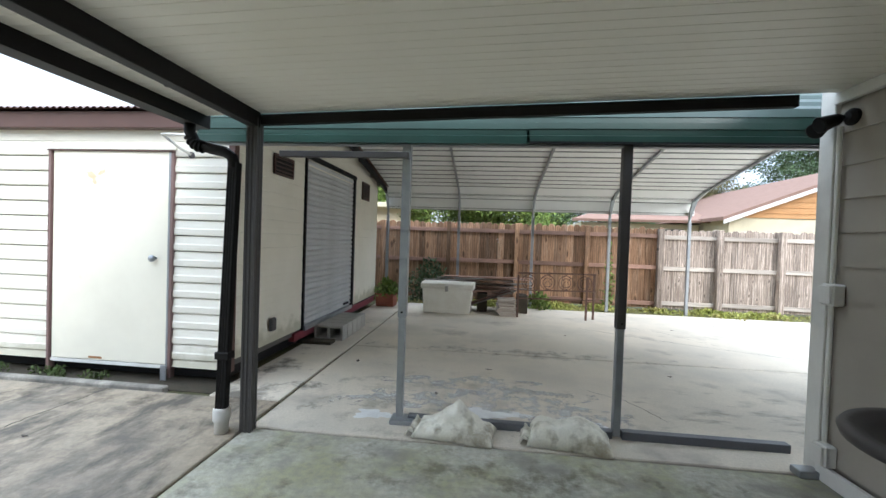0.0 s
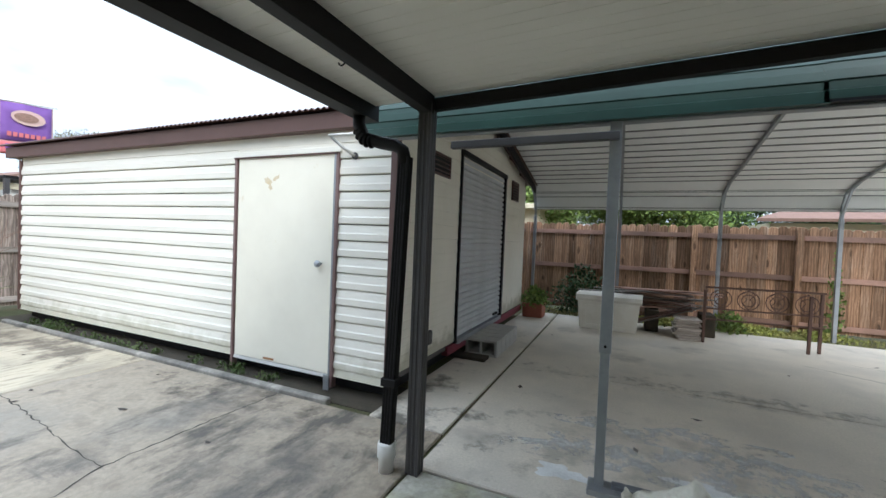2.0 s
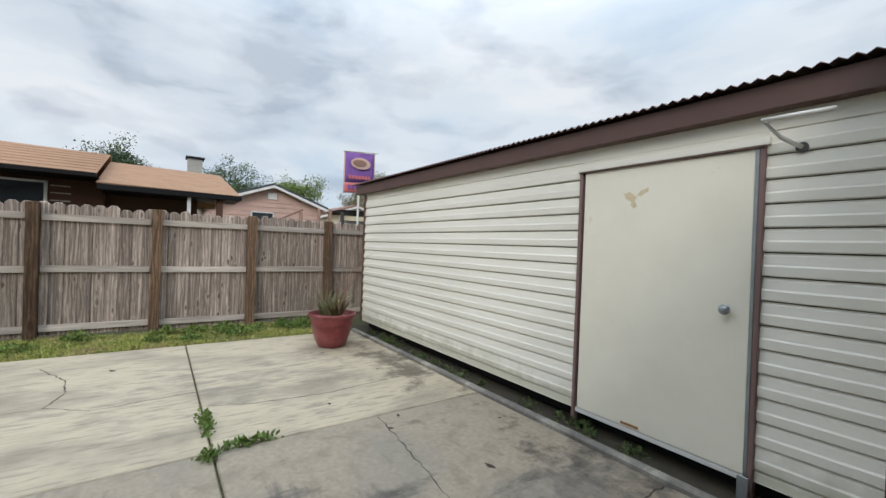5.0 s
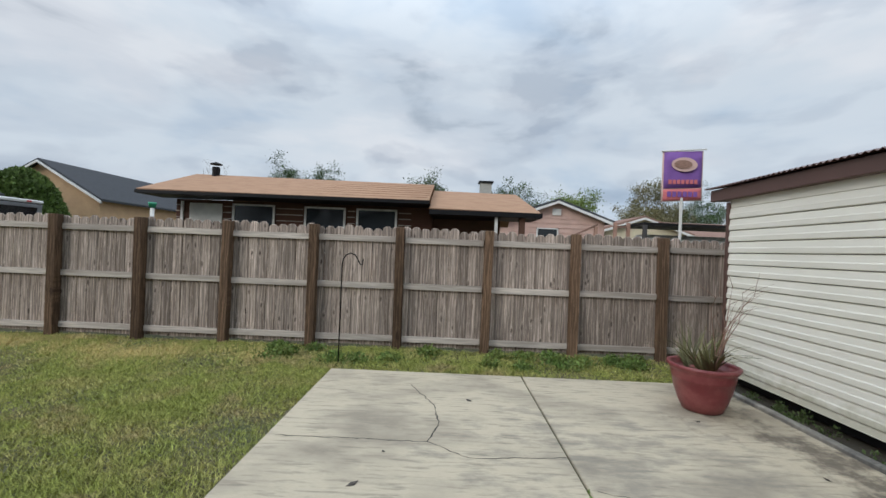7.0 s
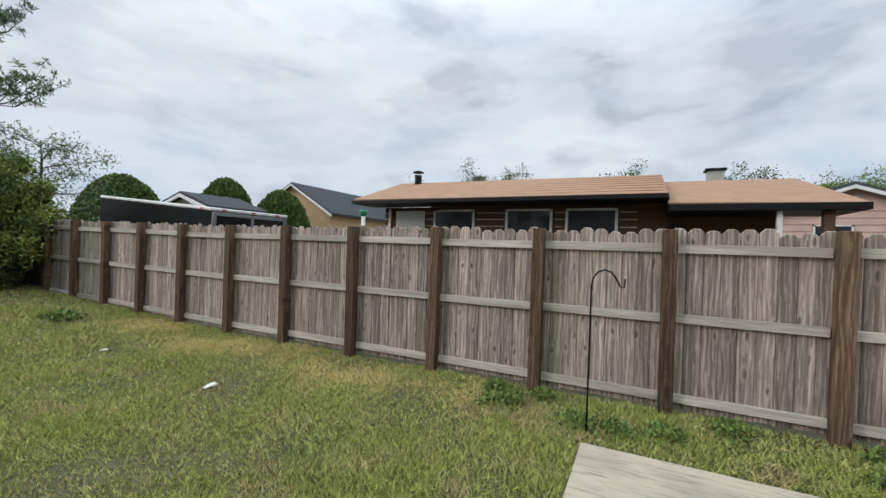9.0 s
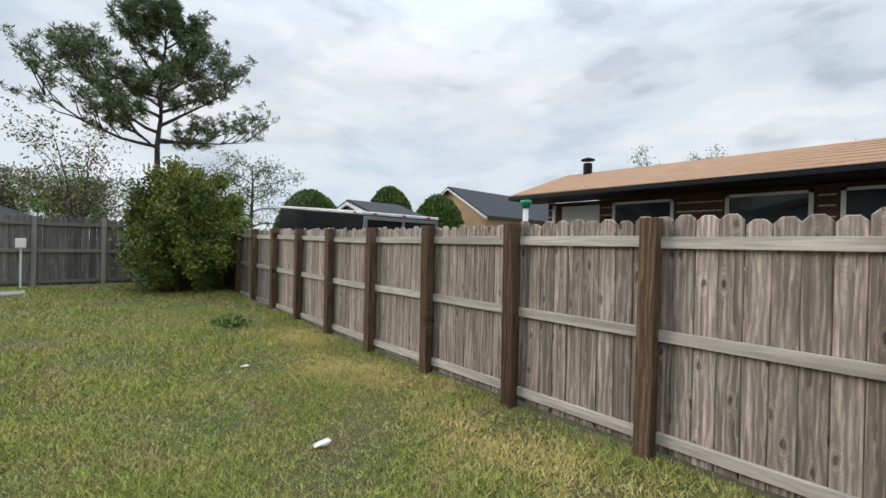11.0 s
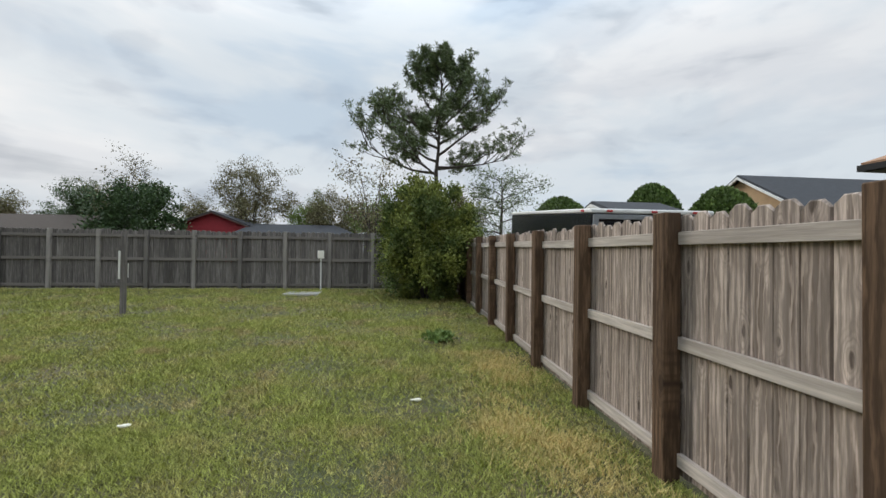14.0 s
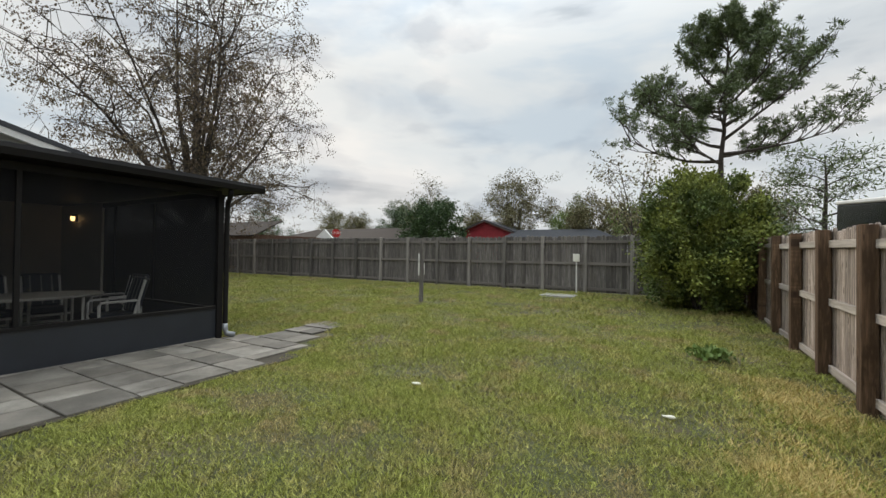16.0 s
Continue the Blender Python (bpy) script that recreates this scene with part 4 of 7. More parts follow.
    part("header_tube", cube((-1.60, CY0 - 0.09, 1.995), (-0.60, CY0 - 0.045, 2.04), 0.003), GREYPOST, root)
    part("eave_tube", cube((-2.3, CY0 - 0.03, 2.10), (4.25, CY0 + 0.03, 2.145), 0.003), GALV, root)
    for x0, x1, dz in ((-2.3, 0.28, 0.0), (0.26, 4.3, 0.004)):
        bm = bmesh.new()
        outer = [(CY0 - 0.070, 2.12), (CY0 - 0.070, 2.165), (CY0 - 0.058, 2.170), (CY0 - 0.058, 2.21), (CY0 - 0.066, 2.215), (CY0 - 0.062, 2.26),
                 (CY0 - 0.045, 2.265), (CY0 - 0.040, 2.30), (CY0 - 0.045, 2.305), (CY0 - 0.02, 2.37)]
        extrude(bm, [(y, z + dz) for y, z in outer] + [(y + 0.014, z + dz) for y, z in outer[::-1]], x0, x1, "x")
        part("eave_trim", bm, GREEN, root, "green metal eave trim")
        bm = bmesh.new()
        rib = [(CY0 - 0.02 + 0.032 * k + (0.012 if k % 2 else 0.0), 2.37 + dz + 0.034 * k) for k in range(10)]
        extrude(bm, rib + [(y + 0.02, z) for y, z in rib[::-1]], x0, x1, "x")
        part("upper_trim", bm, TEAL, root, "pale green ribbed roof edge")
        part("drip_edge", cube((x0, CY0 - 0.078, 2.108 + dz), (x1, CY0 - 0.03, 2.122 + dz)), TEAL if x0 < 0 else BLACK, root)


make_carport()


# ---- house corner by the patio, and the screened porch ----
def make_house():
    root = thing("house", (0, 0, 0), "single-storey house with grey-beige lap siding beside the patio", "house")
    z, h = 0.12, 0.20
    while z < 2.5:
        bm = bmesh.new()
        extrude(bm, [(2.13, z), (2.115, z), (2.127, z + h), (2.15, z + h), (2.15, z)], -1.45, 2.74, "y")
        part("siding_board", bm, HOUSEWALL, root)
        z += h
    part("wall", cube((2.14, -1.5, 0), (2.4, 2.73, 2.75)), HOUSEWALL, root)
    part("wall", cube((2.142, 2.735, 0), (5.65, 2.845, 2.75)), HOUSEWALL, root)
    part("wall", cube((5.5, -8.5, 0), (5.65, 2.73, 2.7)), HOUSEWALL, root)
    part("corner_trim", cube((2.095, 2.742, 0.02), (2.14, 2.855, 2.42), 0.005), CORNERWHITE, root, "off-white corner board")
    part("base_trim", cube((2.08, 0.2, 0.0), (2.11, 2.74, 0.10), 0.004), WHITEPAINT, root)
    part("top_trim", cube((2.08, -1.4, 2.30), (2.115, 2.74, 2.368), 0.004), CORNERWHITE, root)
    part("gable_wall", extrude(bmesh.new(), [(-7.7, 2.75), (0.7, 2.75), (0.7, 3.9), (-3.5, 5.05), (-7.7, 3.9)], 5.7, 7.6, "x"), CORNERWHITE, root)
    part("bargeboard", extrude(bmesh.new(), [(-8.0, 3.70), (-3.5, 4.92), (-3.5, 5.08), (-8.0, 3.86)], 5.32, 5.40, "x"), WHITEPAINT, root)
    for a, b2 in ((-8.0, -3.5), (1.0, -3.5)):
        part("roof", extrude(bmesh.new(), [(a, 3.86), (b2, 5.08), (b2, 5.20), (a, 3.98)], 5.3, 7.8, "x"), SHINGLEGREY, root)


make_house()


def make_porch():
    root = thing("screened_porch", (0, 0, 0), "charcoal screened porch with a low solid panel wall", "porch")
    X, Y0, Y1, XE = -1.05, -7.6, -1.6, 3.3
    part("kick_panel", cube((X - 0.01, Y0 + 0.05, 0.03), (X + 0.02, Y1, 0.53), 0.003), DARKPANEL, root)
    part("kick_panel", cube((X + 0.05, Y0 - 0.01, 0.03), (XE, Y0 + 0.02, 0.50), 0.003), DARKPANEL, root)
    part("kick_rail", cube((X - 0.03, Y0 + 0.05, 0.53), (X + 0.04, Y1, 0.58), 0.003), BRONZE, root)
    part("kick_rail", cube((X + 0.05, Y0 - 0.03, 0.50), (XE, Y0 + 0.04, 0.55), 0.003), BRONZE, root)
    part("post", cube((X - 0.05, Y0 - 0.05, 0), (X + 0.05, Y0 + 0.05, 2.5), 0.004), BRONZE, root)
    for y in (-5.1, -3.0, Y1):
        part("post", cube((X - 0.03, y - 0.025, 0.58), (X + 0.03, y + 0.025, 2.5), 0.004), BRONZE, root)
    for x in (1.12, 2.75):
        part("post", cube((x - 0.03, Y0 - 0.03, 0.55), (x + 0.03, Y0 + 0.03, 2.5), 0.004), BRONZE, root)
    for a, b in ((Y0 + 0.05, -5.125), (-5.075, -3.025), (-2.975, Y1 - 0.025)):
        part("screen", cube((X - 0.002, a, 0.58), (X + 0.002, b, 2.46)), SCREEN, root).visible_shadow = False
    for a, b in ((X + 0.05, 1.09), (1.15, 2.72), (2.78, XE)):
        part("screen", cube((a, Y0 - 0.002, 0.55), (b, Y0 + 0.002, 2.46)), SCREENDARKENED, root).visible_shadow = False
    part("top_rail", cube((X - 0.04, Y0, 2.46), (X + 0.04, Y1, 2.56), 0.004), BRONZE, root)
    part("top_rail", cube((X, Y0 - 0.04, 2.46), (XE, Y0 + 0.04, 2.56), 0.004), BRONZE, root)
    part("roof_panel", cube((-1.25, -8.15, 2.60), (5.5, Y1, 2.70), 0.004), BRONZE, root)
    part("gutter", extrude(bmesh.new(), [(-1.40, 2.58), (-1.42, 2.66), (-1.40, 2.72), (-1.28, 2.73), (-1.25, 2.70), (-1.25, 2.58)], -8.22, Y1, "y"), BRONZE, root)
    part("fascia", cube((-1.25, -8.19, 2.58), (5.5, -8.15, 2.72), 0.004), BRONZE, root)
    part("end_wall", cube((X, Y1, 0), (5.5, Y1 + 0.06, 2.58)), HOUSEWALL, root)
    part("side_wall", cube((XE + 0.002, Y0 - 0.05, 0), (5.5, Y0 + 0.05, 2.58)), HOUSEWALL, root)
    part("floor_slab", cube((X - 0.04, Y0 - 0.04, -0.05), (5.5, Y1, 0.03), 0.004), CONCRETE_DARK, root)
    bm = bmesh.new()
    tube(bm, [(-1.32, -7.62, 2.58), (-1.32, -7.62, 2.50), (-1.22, -7.66, 2.42), (-1.12, -7.70, 2.36), (-1.10, -7.70, 2.2), (-1.10, -7.70, 0.18), (-1.12, -7.72, 0.08), (-1.20, -7.80, 0.05)], 0.042, 8)
    part("downspout", bm, BRONZE, root, smooth=True)
    part("spout_end", tube(bmesh.new(), [(-1.10, -7.70, 0.26), (-1.10, -7.70, 0.17), (-1.12, -7.72, 0.085), (-1.21, -7.81, 0.055)], [0.044, 0.046, 0.047, 0.050], 10), GALV, root, "bare grey metal spout end", smooth=True)


make_porch()

# ---- fences in place ----
fence("weathered grey dog-eared wooden fence with brown posts", (-9.66, 1.84 + 1.34 * 5), (0, -1), 19, 1.34, 1.83, PICKET, RAILWOOD, POSTWOOD, base=lambda p: rise(p.y) * 0.4, seed=3)
fence("dark weathered wooden back fence with grey posts", (-9.6, -17.0), (1, 0), 17, 1.37, 1.80, PICKETDARK, RAILDARK, BACKPOST, base=lambda p: 0.33, seed=5, post_w=0.10)
fence("reddish-brown side fence boards seen past the porch", (13.7, -17.0), (0, 1), 5, 1.34, 1.80, PICKETBROWN, RAILDARK, PICKETDARK, base=lambda p: 0.33, seed=6, post_w=0.09)
fence("reddish-brown wooden fence behind the carport", (3.9, 9.72), (-1, 0), 8, 1.6, 1.83, PICKETBROWN, SCRAPWOOD, PICKETBROWN, seed=7, post_w=0.09)
fence("pale weathered wooden fence with wide posts behind the slab", (3.9 + 1.27 * 7, 9.72), (-1, 0), 7, 1.27, 1.80, PICKET, RAILWOOD, PICKET, seed=8, post_w=0.12)


# ---- trees ----
def tree(label, base, height, spread, low, mat, leaves=6000, leaf=0.10, seed=1, limbs=14, droop=0.0, clump=0.6, trunk=None, per=60,
         twigs=3, sparse=1.0, flat=1.0, crown_name="crown", up=0.5, bark=BARK, shape=0.5, narrow_leaf=False, fan=False):
    """A tapered trunk with limbs, boughs and twigs, and a crown of small leaves in uneven clumps."""
    rng = np.random.RandomState(seed)
    root = thing("tree", base, label, "tree")
    trunk = trunk or height * 0.022
    bm = bmesh.new()
    bend = rng.uniform(-0.02, 0.02, 2) * height
    axis = [Vector((bend[0] * math.sin(k * 1.3), bend[1] * math.sin(k * 1.7), height * 0.93 * k / 6)) for k in range(7)]
    if fan:
        tube(bm, axis[:4], [trunk * 1.15, trunk * 0.85, trunk * 0.4, trunk * 0.15], 8)
    else:
        tube(bm, axis, [trunk * (1.15 - 0.16 * k) if k < 6 else trunk * 0.15 for k in range(7)], 8)
    tips = []
    for i in range(limbs):
        f = (i + rng.uniform(0.1, 0.9)) / limbs
        z = low + (height * 0.9 - low) * f
        k = min(5.99, z / (height * 0.93) * 6)
        a = axis[int(k)].lerp(axis[int(k) + 1], k - int(k))
        w = i * 2.4 + rng.uniform(-0.5, 0.5)
        reach = spread * (math.sin(math.pi * min(1.0, 0.25 + 0.63 * (f ** shape)))) ** 0.6 * rng.uniform(0.65, 1.05)
        d = Vector((math.cos(w), math.sin(w), 0))
        lift = up * reach * (0.4 + f) - droop * reach * (1 - f) * 0.3
        p1 = a + d * reach * 0.5 + Vector((0, 0, lift * 0.6 + rng.uniform(-0.05, 0.05) * reach))
        p2 = a + d * reach + Vector((0, 0, lift))
        if fan:
            a = axis[0].lerp(axis[1], min(1.0, low / (height * 0.155))) + Vector((0, 0, 0.9 * rng.uniform(-0.1, 1.0) * low * 0.4))
            el = 0.25 + 1.25 * rng.rand() ** 0.8
            top = height - a.z
            p2 = a + d * spread * math.cos(el) * rng.uniform(0.8, 1.05) + Vector((0, 0, top * math.sin(el) * rng.uniform(0.75, 1.0)))
            p1 = a.lerp(p2, 0.5) + Vector((0, 0, top * 0.07)) + Vector(rng.normal(0, 0.06 * spread, 3))
            reach = (p2 - a).length * 0.75
            d = (p2 - a).normalized()
        r = trunk * (0.32 if fan else 0.38) * (1.1 - 0.6 * f)
        tube(bm, [a, a.lerp(p1, 0.5) + Vector((0, 0, 0.03 * reach)), p1, p2], [r, r * 0.8, r * 0.55, r * 0.15], 5, False)
        tips.append(p2)
        for j in range(twigs * 3):
            s = rng.uniform(0.25, 1.0)
            q = a.lerp(p1, s * 2) if s < 0.5 else p1.lerp(p2, s * 2 - 1)
            v = Vector(rng.normal(0, 1, 3)).normalized()
            v.z = v.z * 0.6 * flat + 0.25 * (1 if droop < 0.5 else -0.2)
            e = q + (d * (0.3 if fan else 0.6) + v) * reach * (rng.uniform(0.22, 0.46) if fan else rng.uniform(0.16, 0.36))
            m = q.lerp(e, 0.5) + Vector(rng.normal(0, 0.03 * reach, 3))
            tube(bm, [q, m, e], [r * 0.3, r * 0.2, r * 0.07], 3, False)
            tips.append(e)
            for kk in range(twigs):
                g = m.lerp(e, rng.uniform(0, 1))
                h = g + Vector(rng.normal(0, 1, 3)).normalized() * reach * 0.14 + Vector((0, 0, -droop * 0.12 * reach))
                tube(bm, [g, g.lerp(h, 0.5) + Vector((0, 0, 0.01)), h], [r * 0.12, r * 0.08, r * 0.04], 3, False)
                tips.append(h)
    me = finish("trunk", bm, bark)
    part("trunk", me, None, root)
    tips = np.array([tuple(t) for t in tips if rng.rand() < sparse])
    n = leaves
    c = tips[rng.randint(0, len(tips), n)]
    pos = c + rng.normal(0, 1, (n, 3)) * clump * np.array([0.42, 0.42, 0.30 * flat])
    a = rng.normal(0, 1, (n, 3))
    a[:, 2] -= droop * 1.5
    a /= np.linalg.norm(a, axis=1)[:, None]
    b = np.cross(a, rng.normal(0, 1, (n, 3)))
    b /= np.linalg.norm(b, axis=1)[:, None]
    size = leaf * rng.uniform(0.6, 1.3, (n, 1))
    wide = 0.10 if narrow_leaf else 0.32
    quads = np.stack([pos, pos + a * size * 0.5 + b * size * wide, pos + a * size, pos + a * size * 0.5 - b * size * wide], 1)
    part(crown_name, quads_mesh(crown_name, quads, mat), None, root, kind="stuff")
    return root


def bush(label, base, radii, mat, n=30000, leaf=0.09, seed=1, dense=0.25, name="bush", dome=False):
    """A thick shrub: stems inside, a lumpy shell of leaves outside."""
    rng = np.random.RandomState(seed)
    root = thing(name, base, label, name)
    bm = bmesh.new()
    for k in range(9):
        w = k * 0.7
        tube(bm, [(0.1 * math.cos(w), 0.1 * math.sin(w), 0), (radii[0] * 0.3 * math.cos(w), radii[1] * 0.3 * math.sin(w), radii[2] * 0.7), (radii[0] * 0.5 * math.cos(w), radii[1] * 0.5 * math.sin(w), radii[2] * (0.7 if dome else 1.5))], [0.035, 0.025, 0.008], 5)
    part("stems", bm, BARK, root)
    v = rng.normal(0, 1, (n, 3))
    v /= np.linalg.norm(v, axis=1)[:, None]
    if dome:
        v[:, 2] = np.abs(v[:, 2])
    if dome:
        lumps = rng.normal(0, 1, (90, 3))
        lumps /= np.linalg.norm(lumps, axis=1)[:, None]
        near = (v @ lumps.T).max(1)
        r = (1 - np.abs(rng.normal(0, dense, n))) * (0.93 + 0.07 * ((near - 0.85) / 0.15).clip(0, 1))
        pos = v * r[:, None] * np.array(radii)
    else:
        m = 150
        hub = rng.normal(0, 1, (m, 3))
        hub /= np.linalg.norm(hub, axis=1)[:, None]
        hub = hub * rng.uniform(0.55, 1.02, (m, 1)) * np.array(radii) + np.array([0, 0, radii[2]])
        size = rng.uniform(0.08, 0.19, m) * radii[0] / 1.6
        k = rng.randint(0, m, n)
        pos = hub[k] + rng.normal(0, 1, (n, 3)) * size[k][:, None] * np.array([1.0, 1.0, 1.15])
        inner = rng.rand(n) < 0.12
        pos[inner] = (v * rng.uniform(0.2, 0.8, n)[:, None] * np.array(radii) + np.array([0, 0, radii[2]]))[inner]
        v = pos - np.array([0, 0, radii[2] * 0.8])
        v /= np.linalg.norm(v, axis=1)[:, None]
    pos[:, 2] = np.maximum(pos[:, 2], 0.03)
    a = v * 0.7 + rng.normal(0, 0.6, (n, 3))
    a[:, 2] += 0.3
    a /= np.linalg.norm(a, axis=1)[:, None]
    b = np.cross(a, rng.normal(0, 1, (n, 3)))
    b /= np.linalg.norm(b, axis=1)[:, None]
    s = leaf * rng.uniform(0.6, 1.3, (n, 1))
    quads = np.stack([pos, pos + a * s * 0.5 + b * s * 0.33, pos + a * s, pos + a * s * 0.5 - b * s * 0.33], 1)
    part("foliage", quads_mesh("foliage", quads, mat), None, root, kind="stuff")
    return root




def pine(label, base, height, limbs, seed, trunk, lean=0.0, tuft=0.50, per=20):
    """A pine: a bare trunk, crooked spreading limbs, and tufts of needles held in pads at the twig ends."""
    rng = np.random.RandomState(seed)
    root = thing("tree", base, label, "tree")
    bm = bmesh.new()
    axis = [Vector((lean * height * (k / 8) ** 3 + 0.10 * math.sin(k * 2.1), 0.1 * math.cos(k * 1.7), height * 0.96 * k / 8)) for k in range(9)]
    tube(bm, axis, [trunk * (1.0 - 0.115 * k) for k in range(9)], 9)
    tips = []

    def bough(a, d, length, r, level):
        line, p, v = [a], a.copy(), d.copy()
        n = 6 if level == 0 else 4
        for k in range(n):
            v = (v + Vector(rng.normal(0, 0.17 if level else 0.12, 3)) + Vector((0, 0, 0.06 if level == 0 else 0.03))).normalized()
            p = p + v * length / n
            line.append(p.copy())
            if level < 2 and k >= 1:
                for s in range(2 if level == 0 else 2):
                    side = v.cross(Vector((0, 0, 1))).normalized() * rng.choice((-1, 1)) * rng.uniform(0.4, 1.0)
                    w = (v * rng.uniform(0.5, 1.0) + side + Vector((0, 0, rng.uniform(-0.15, 1.0)))).normalized()
                    bough(p.copy(), w, length * (0.44 if level == 0 else 0.48) * rng.uniform(0.6, 1.15), r * 0.42, level + 1)
            if (level == 2 and k >= 2) or (level == 1 and k == 3):
                tips.append(p.copy())
        tube(bm, line, [r * (1 - 0.8 * k / n) for k in range(n + 1)], 5 if level == 0 else 3, False)

    for z, az, length, rise_by in limbs:
        f = z / 0.96 * 8
        k = min(7, int(f))
        a = axis[k].lerp(axis[k + 1], f - k)
        d = Vector((math.cos(radians(az)), math.sin(radians(az)), rise_by)).normalized()
        bough(a, d, length * 0.86, trunk * 0.46 * min(1.0, 0.35 + length / 12), 0)
    part("trunk", bm, BARK, root)
    c = np.array([tuple(t) for t in tips])
    c = np.repeat(c, per, 0) + np.repeat(rng.normal(0, 0.10, (len(c), 3)), per, 0)
    a = rng.normal(0, 1, (len(c), 3)) + np.array([0, 0, 0.45])
    a /= np.linalg.norm(a, axis=1)[:, None]
    b = np.cross(a, rng.normal(0, 1, (len(c), 3)))
    b /= np.linalg.norm(b, axis=1)[:, None]
    size = tuft * rng.uniform(0.55, 1.15, (len(c), 1))
    quads = np.stack([c, c + a * size * 0.6 + b * size * 0.075, c + a * size, c + a * size * 0.6 - b * size * 0.075], 1)
    part("crown", quads_mesh("crown", quads, NEEDLE), None, root, kind="stuff")
    return root


pine("tall pine with spreading dark limbs behind the back fence", (-11.6, -46.0, 0.3), 20.4, [
    (0.47, 10, 9.0, 0.05), (0.50, 185, 9.2, 0.10), (0.46, 60, 6.0, 0.02), (0.53, -30, 8.4, 0.20), (0.49, 215, 6.5, 0.0), (0.56, 160, 7.6, 0.45), (0.60, 20, 7.2, 0.30), (0.58, 90, 5.0, 0.3),
    (0.62, 200, 7.4, 0.60), (0.65, -60, 5.5, 0.35), (0.68, 0, 6.6, 0.45), (0.70, 140, 5.8, 0.55), (0.74, 240, 5.2, 0.6), (0.76, 30, 5.4, 0.6), (0.80, 180, 4.8, 0.7), (0.84, 320, 4.4, 0.8),
    (0.87, 80, 3.6, 0.8), (0.90, 190, 3.6, 0.9), (0.93, 350, 3.2, 1.0), (0.97, 230, 2.4, 1.2), (0.99, 100, 2.0, 1.6)], 11, 0.36, -0.03)
bush("dense tall green shrub in the fence corner", (-8.52, -15.0, 0.2), (1.42, 1.4, 1.64), LEAFBUSH, 90000, 0.075, 3, dense=0.42)
tree("big half-bare tree with fanning limbs and sparse drooping twigs", (10.6, -13.4, 0.3), 13.5, 9.2, 1.6, LEAFBROWN, 62000, 0.085, 21, limbs=19, droop=0.8, clump=0.32, twigs=6, trunk=0.34, fan=True)
tree("thin bare tree behind the shrub", (-6.3, -26.0, 0.3), 6.6, 2.9, 2.0, LEAFOLIVE, 2600, 0.13, 22, limbs=14, clump=0.4, twigs=3, fan=True)
tree("small open pine behind the trailer", (-13.5, -26.0, 0.3), 6.0, 2.6, 1.8, NEEDLE, 4500, 0.22, 23, limbs=14, up=0.3, narrow_leaf=True)
tree("round-crowned oak beyond the back fence", (6.3, -45.0, 0), 10.0, 5.6, 3.4, LEAFOLIVE, 20000, 0.14, 24, limbs=16, clump=0.6, fan=True)
bush("dark round evergreen beyond the back fence", (11.0, -35.0, 0), (2.9, 2.9, 3.2), LEAFDARK, 20000, 0.18, 25)
tree("leafless round tree beyond the back fence", (14.5, -40.0, 0), 8.5, 3.6, 3.0, LEAFOLIVE, 7000, 0.15, 26, limbs=14, clump=0.7, fan=True)
for k, (x, y, h, s, m) in enumerate(((26, -52, 9.0, 3.0, NEEDLE), (22, -46, 7.5, 3.4, LEAFDARK), (-1.5, -44, 7.2, 4.2, LEAFOLIVE), (-6.0, -40, 6.4, 3.6, LEAF), (30, -46, 6.5, 4.0, LEAFOLIVE), (18, -58, 8, 5, LEAFOLIVE),
                                     (38, -50, 8, 5, LEAFOLIVE), (-14, -42, 6.5, 4.0, LEAFOLIVE), (2.0, -52, 7.6, 4.5, LEAF), (46, -44, 8, 5, LEAFDARK))):
    tree(("distant pine", "distant dark tree", "distant olive tree", "distant green tree")[(0, 1, 2, 3, 2, 2, 2, 2, 3, 1)[k]] + " beyond the back fence", (x, y, 0), h, s, 2.2, m, 18000, 0.14, 30 + k, limbs=12, clump=0.6, fan=True)
for k, (x, y, h, s, m) in enumerate(((-38, -2.0, 7.3, 3.4, LEAFDARK), (-42, -12.2, 9.3, 3.6, LEAFDARK), (-42, -15.5, 8.8, 2.6, LEAFDARK), (-40, 5.5, 7.6, 3.6, LEAFDARK), (-37, 9.5, 6.8, 3.2, LEAF), (-44, 20, 8.5, 4.5, LEAFOLIVE), (-48, 27, 8, 5, LEAFDARK), (-40, 17, 6.0, 3.2, LEAFOLIVE), (-42, 40, 9, 6, LEAFDARK))):
    tree("distant tree behind the neighbouring roofs", (x, y, 0), h, s, 2.6, m, 22000, 0.13, 50 + k, limbs=12, clump=0.6, fan=True)
tree("distant leafless tree behind the brown roof", (-38, -21.0, 0), 8.3, 2.4, 4.0, LEAFOLIVE, 60, 0.12, 60, limbs=18, twigs=4, fan=True)
for k, (x, y, h, s, m) in enumerate(((-3.5, 15.5, 5.0, 3.0, LEAF), (0.0, 17.5, 5.6, 3.2, LEAF), (3.2, 24.0, 6.6, 3.6, LEAFDARK), (7.5, 24.0, 7.2, 3.6, LEAFDARK), (13.5, 28.0, 8.6, 4.4, LEAFOLIVE), (19.0, 27.0, 8.4, 4.4, LEAFDARK), (-7.5, 17.0, 5.2, 2.6, LEAF))):
    tree("leafy tree behind the carport fence", (x, y, 0), h, s, 0.8, m, 52000, 0.12, 70 + k, limbs=14, clump=0.7, fan=True)
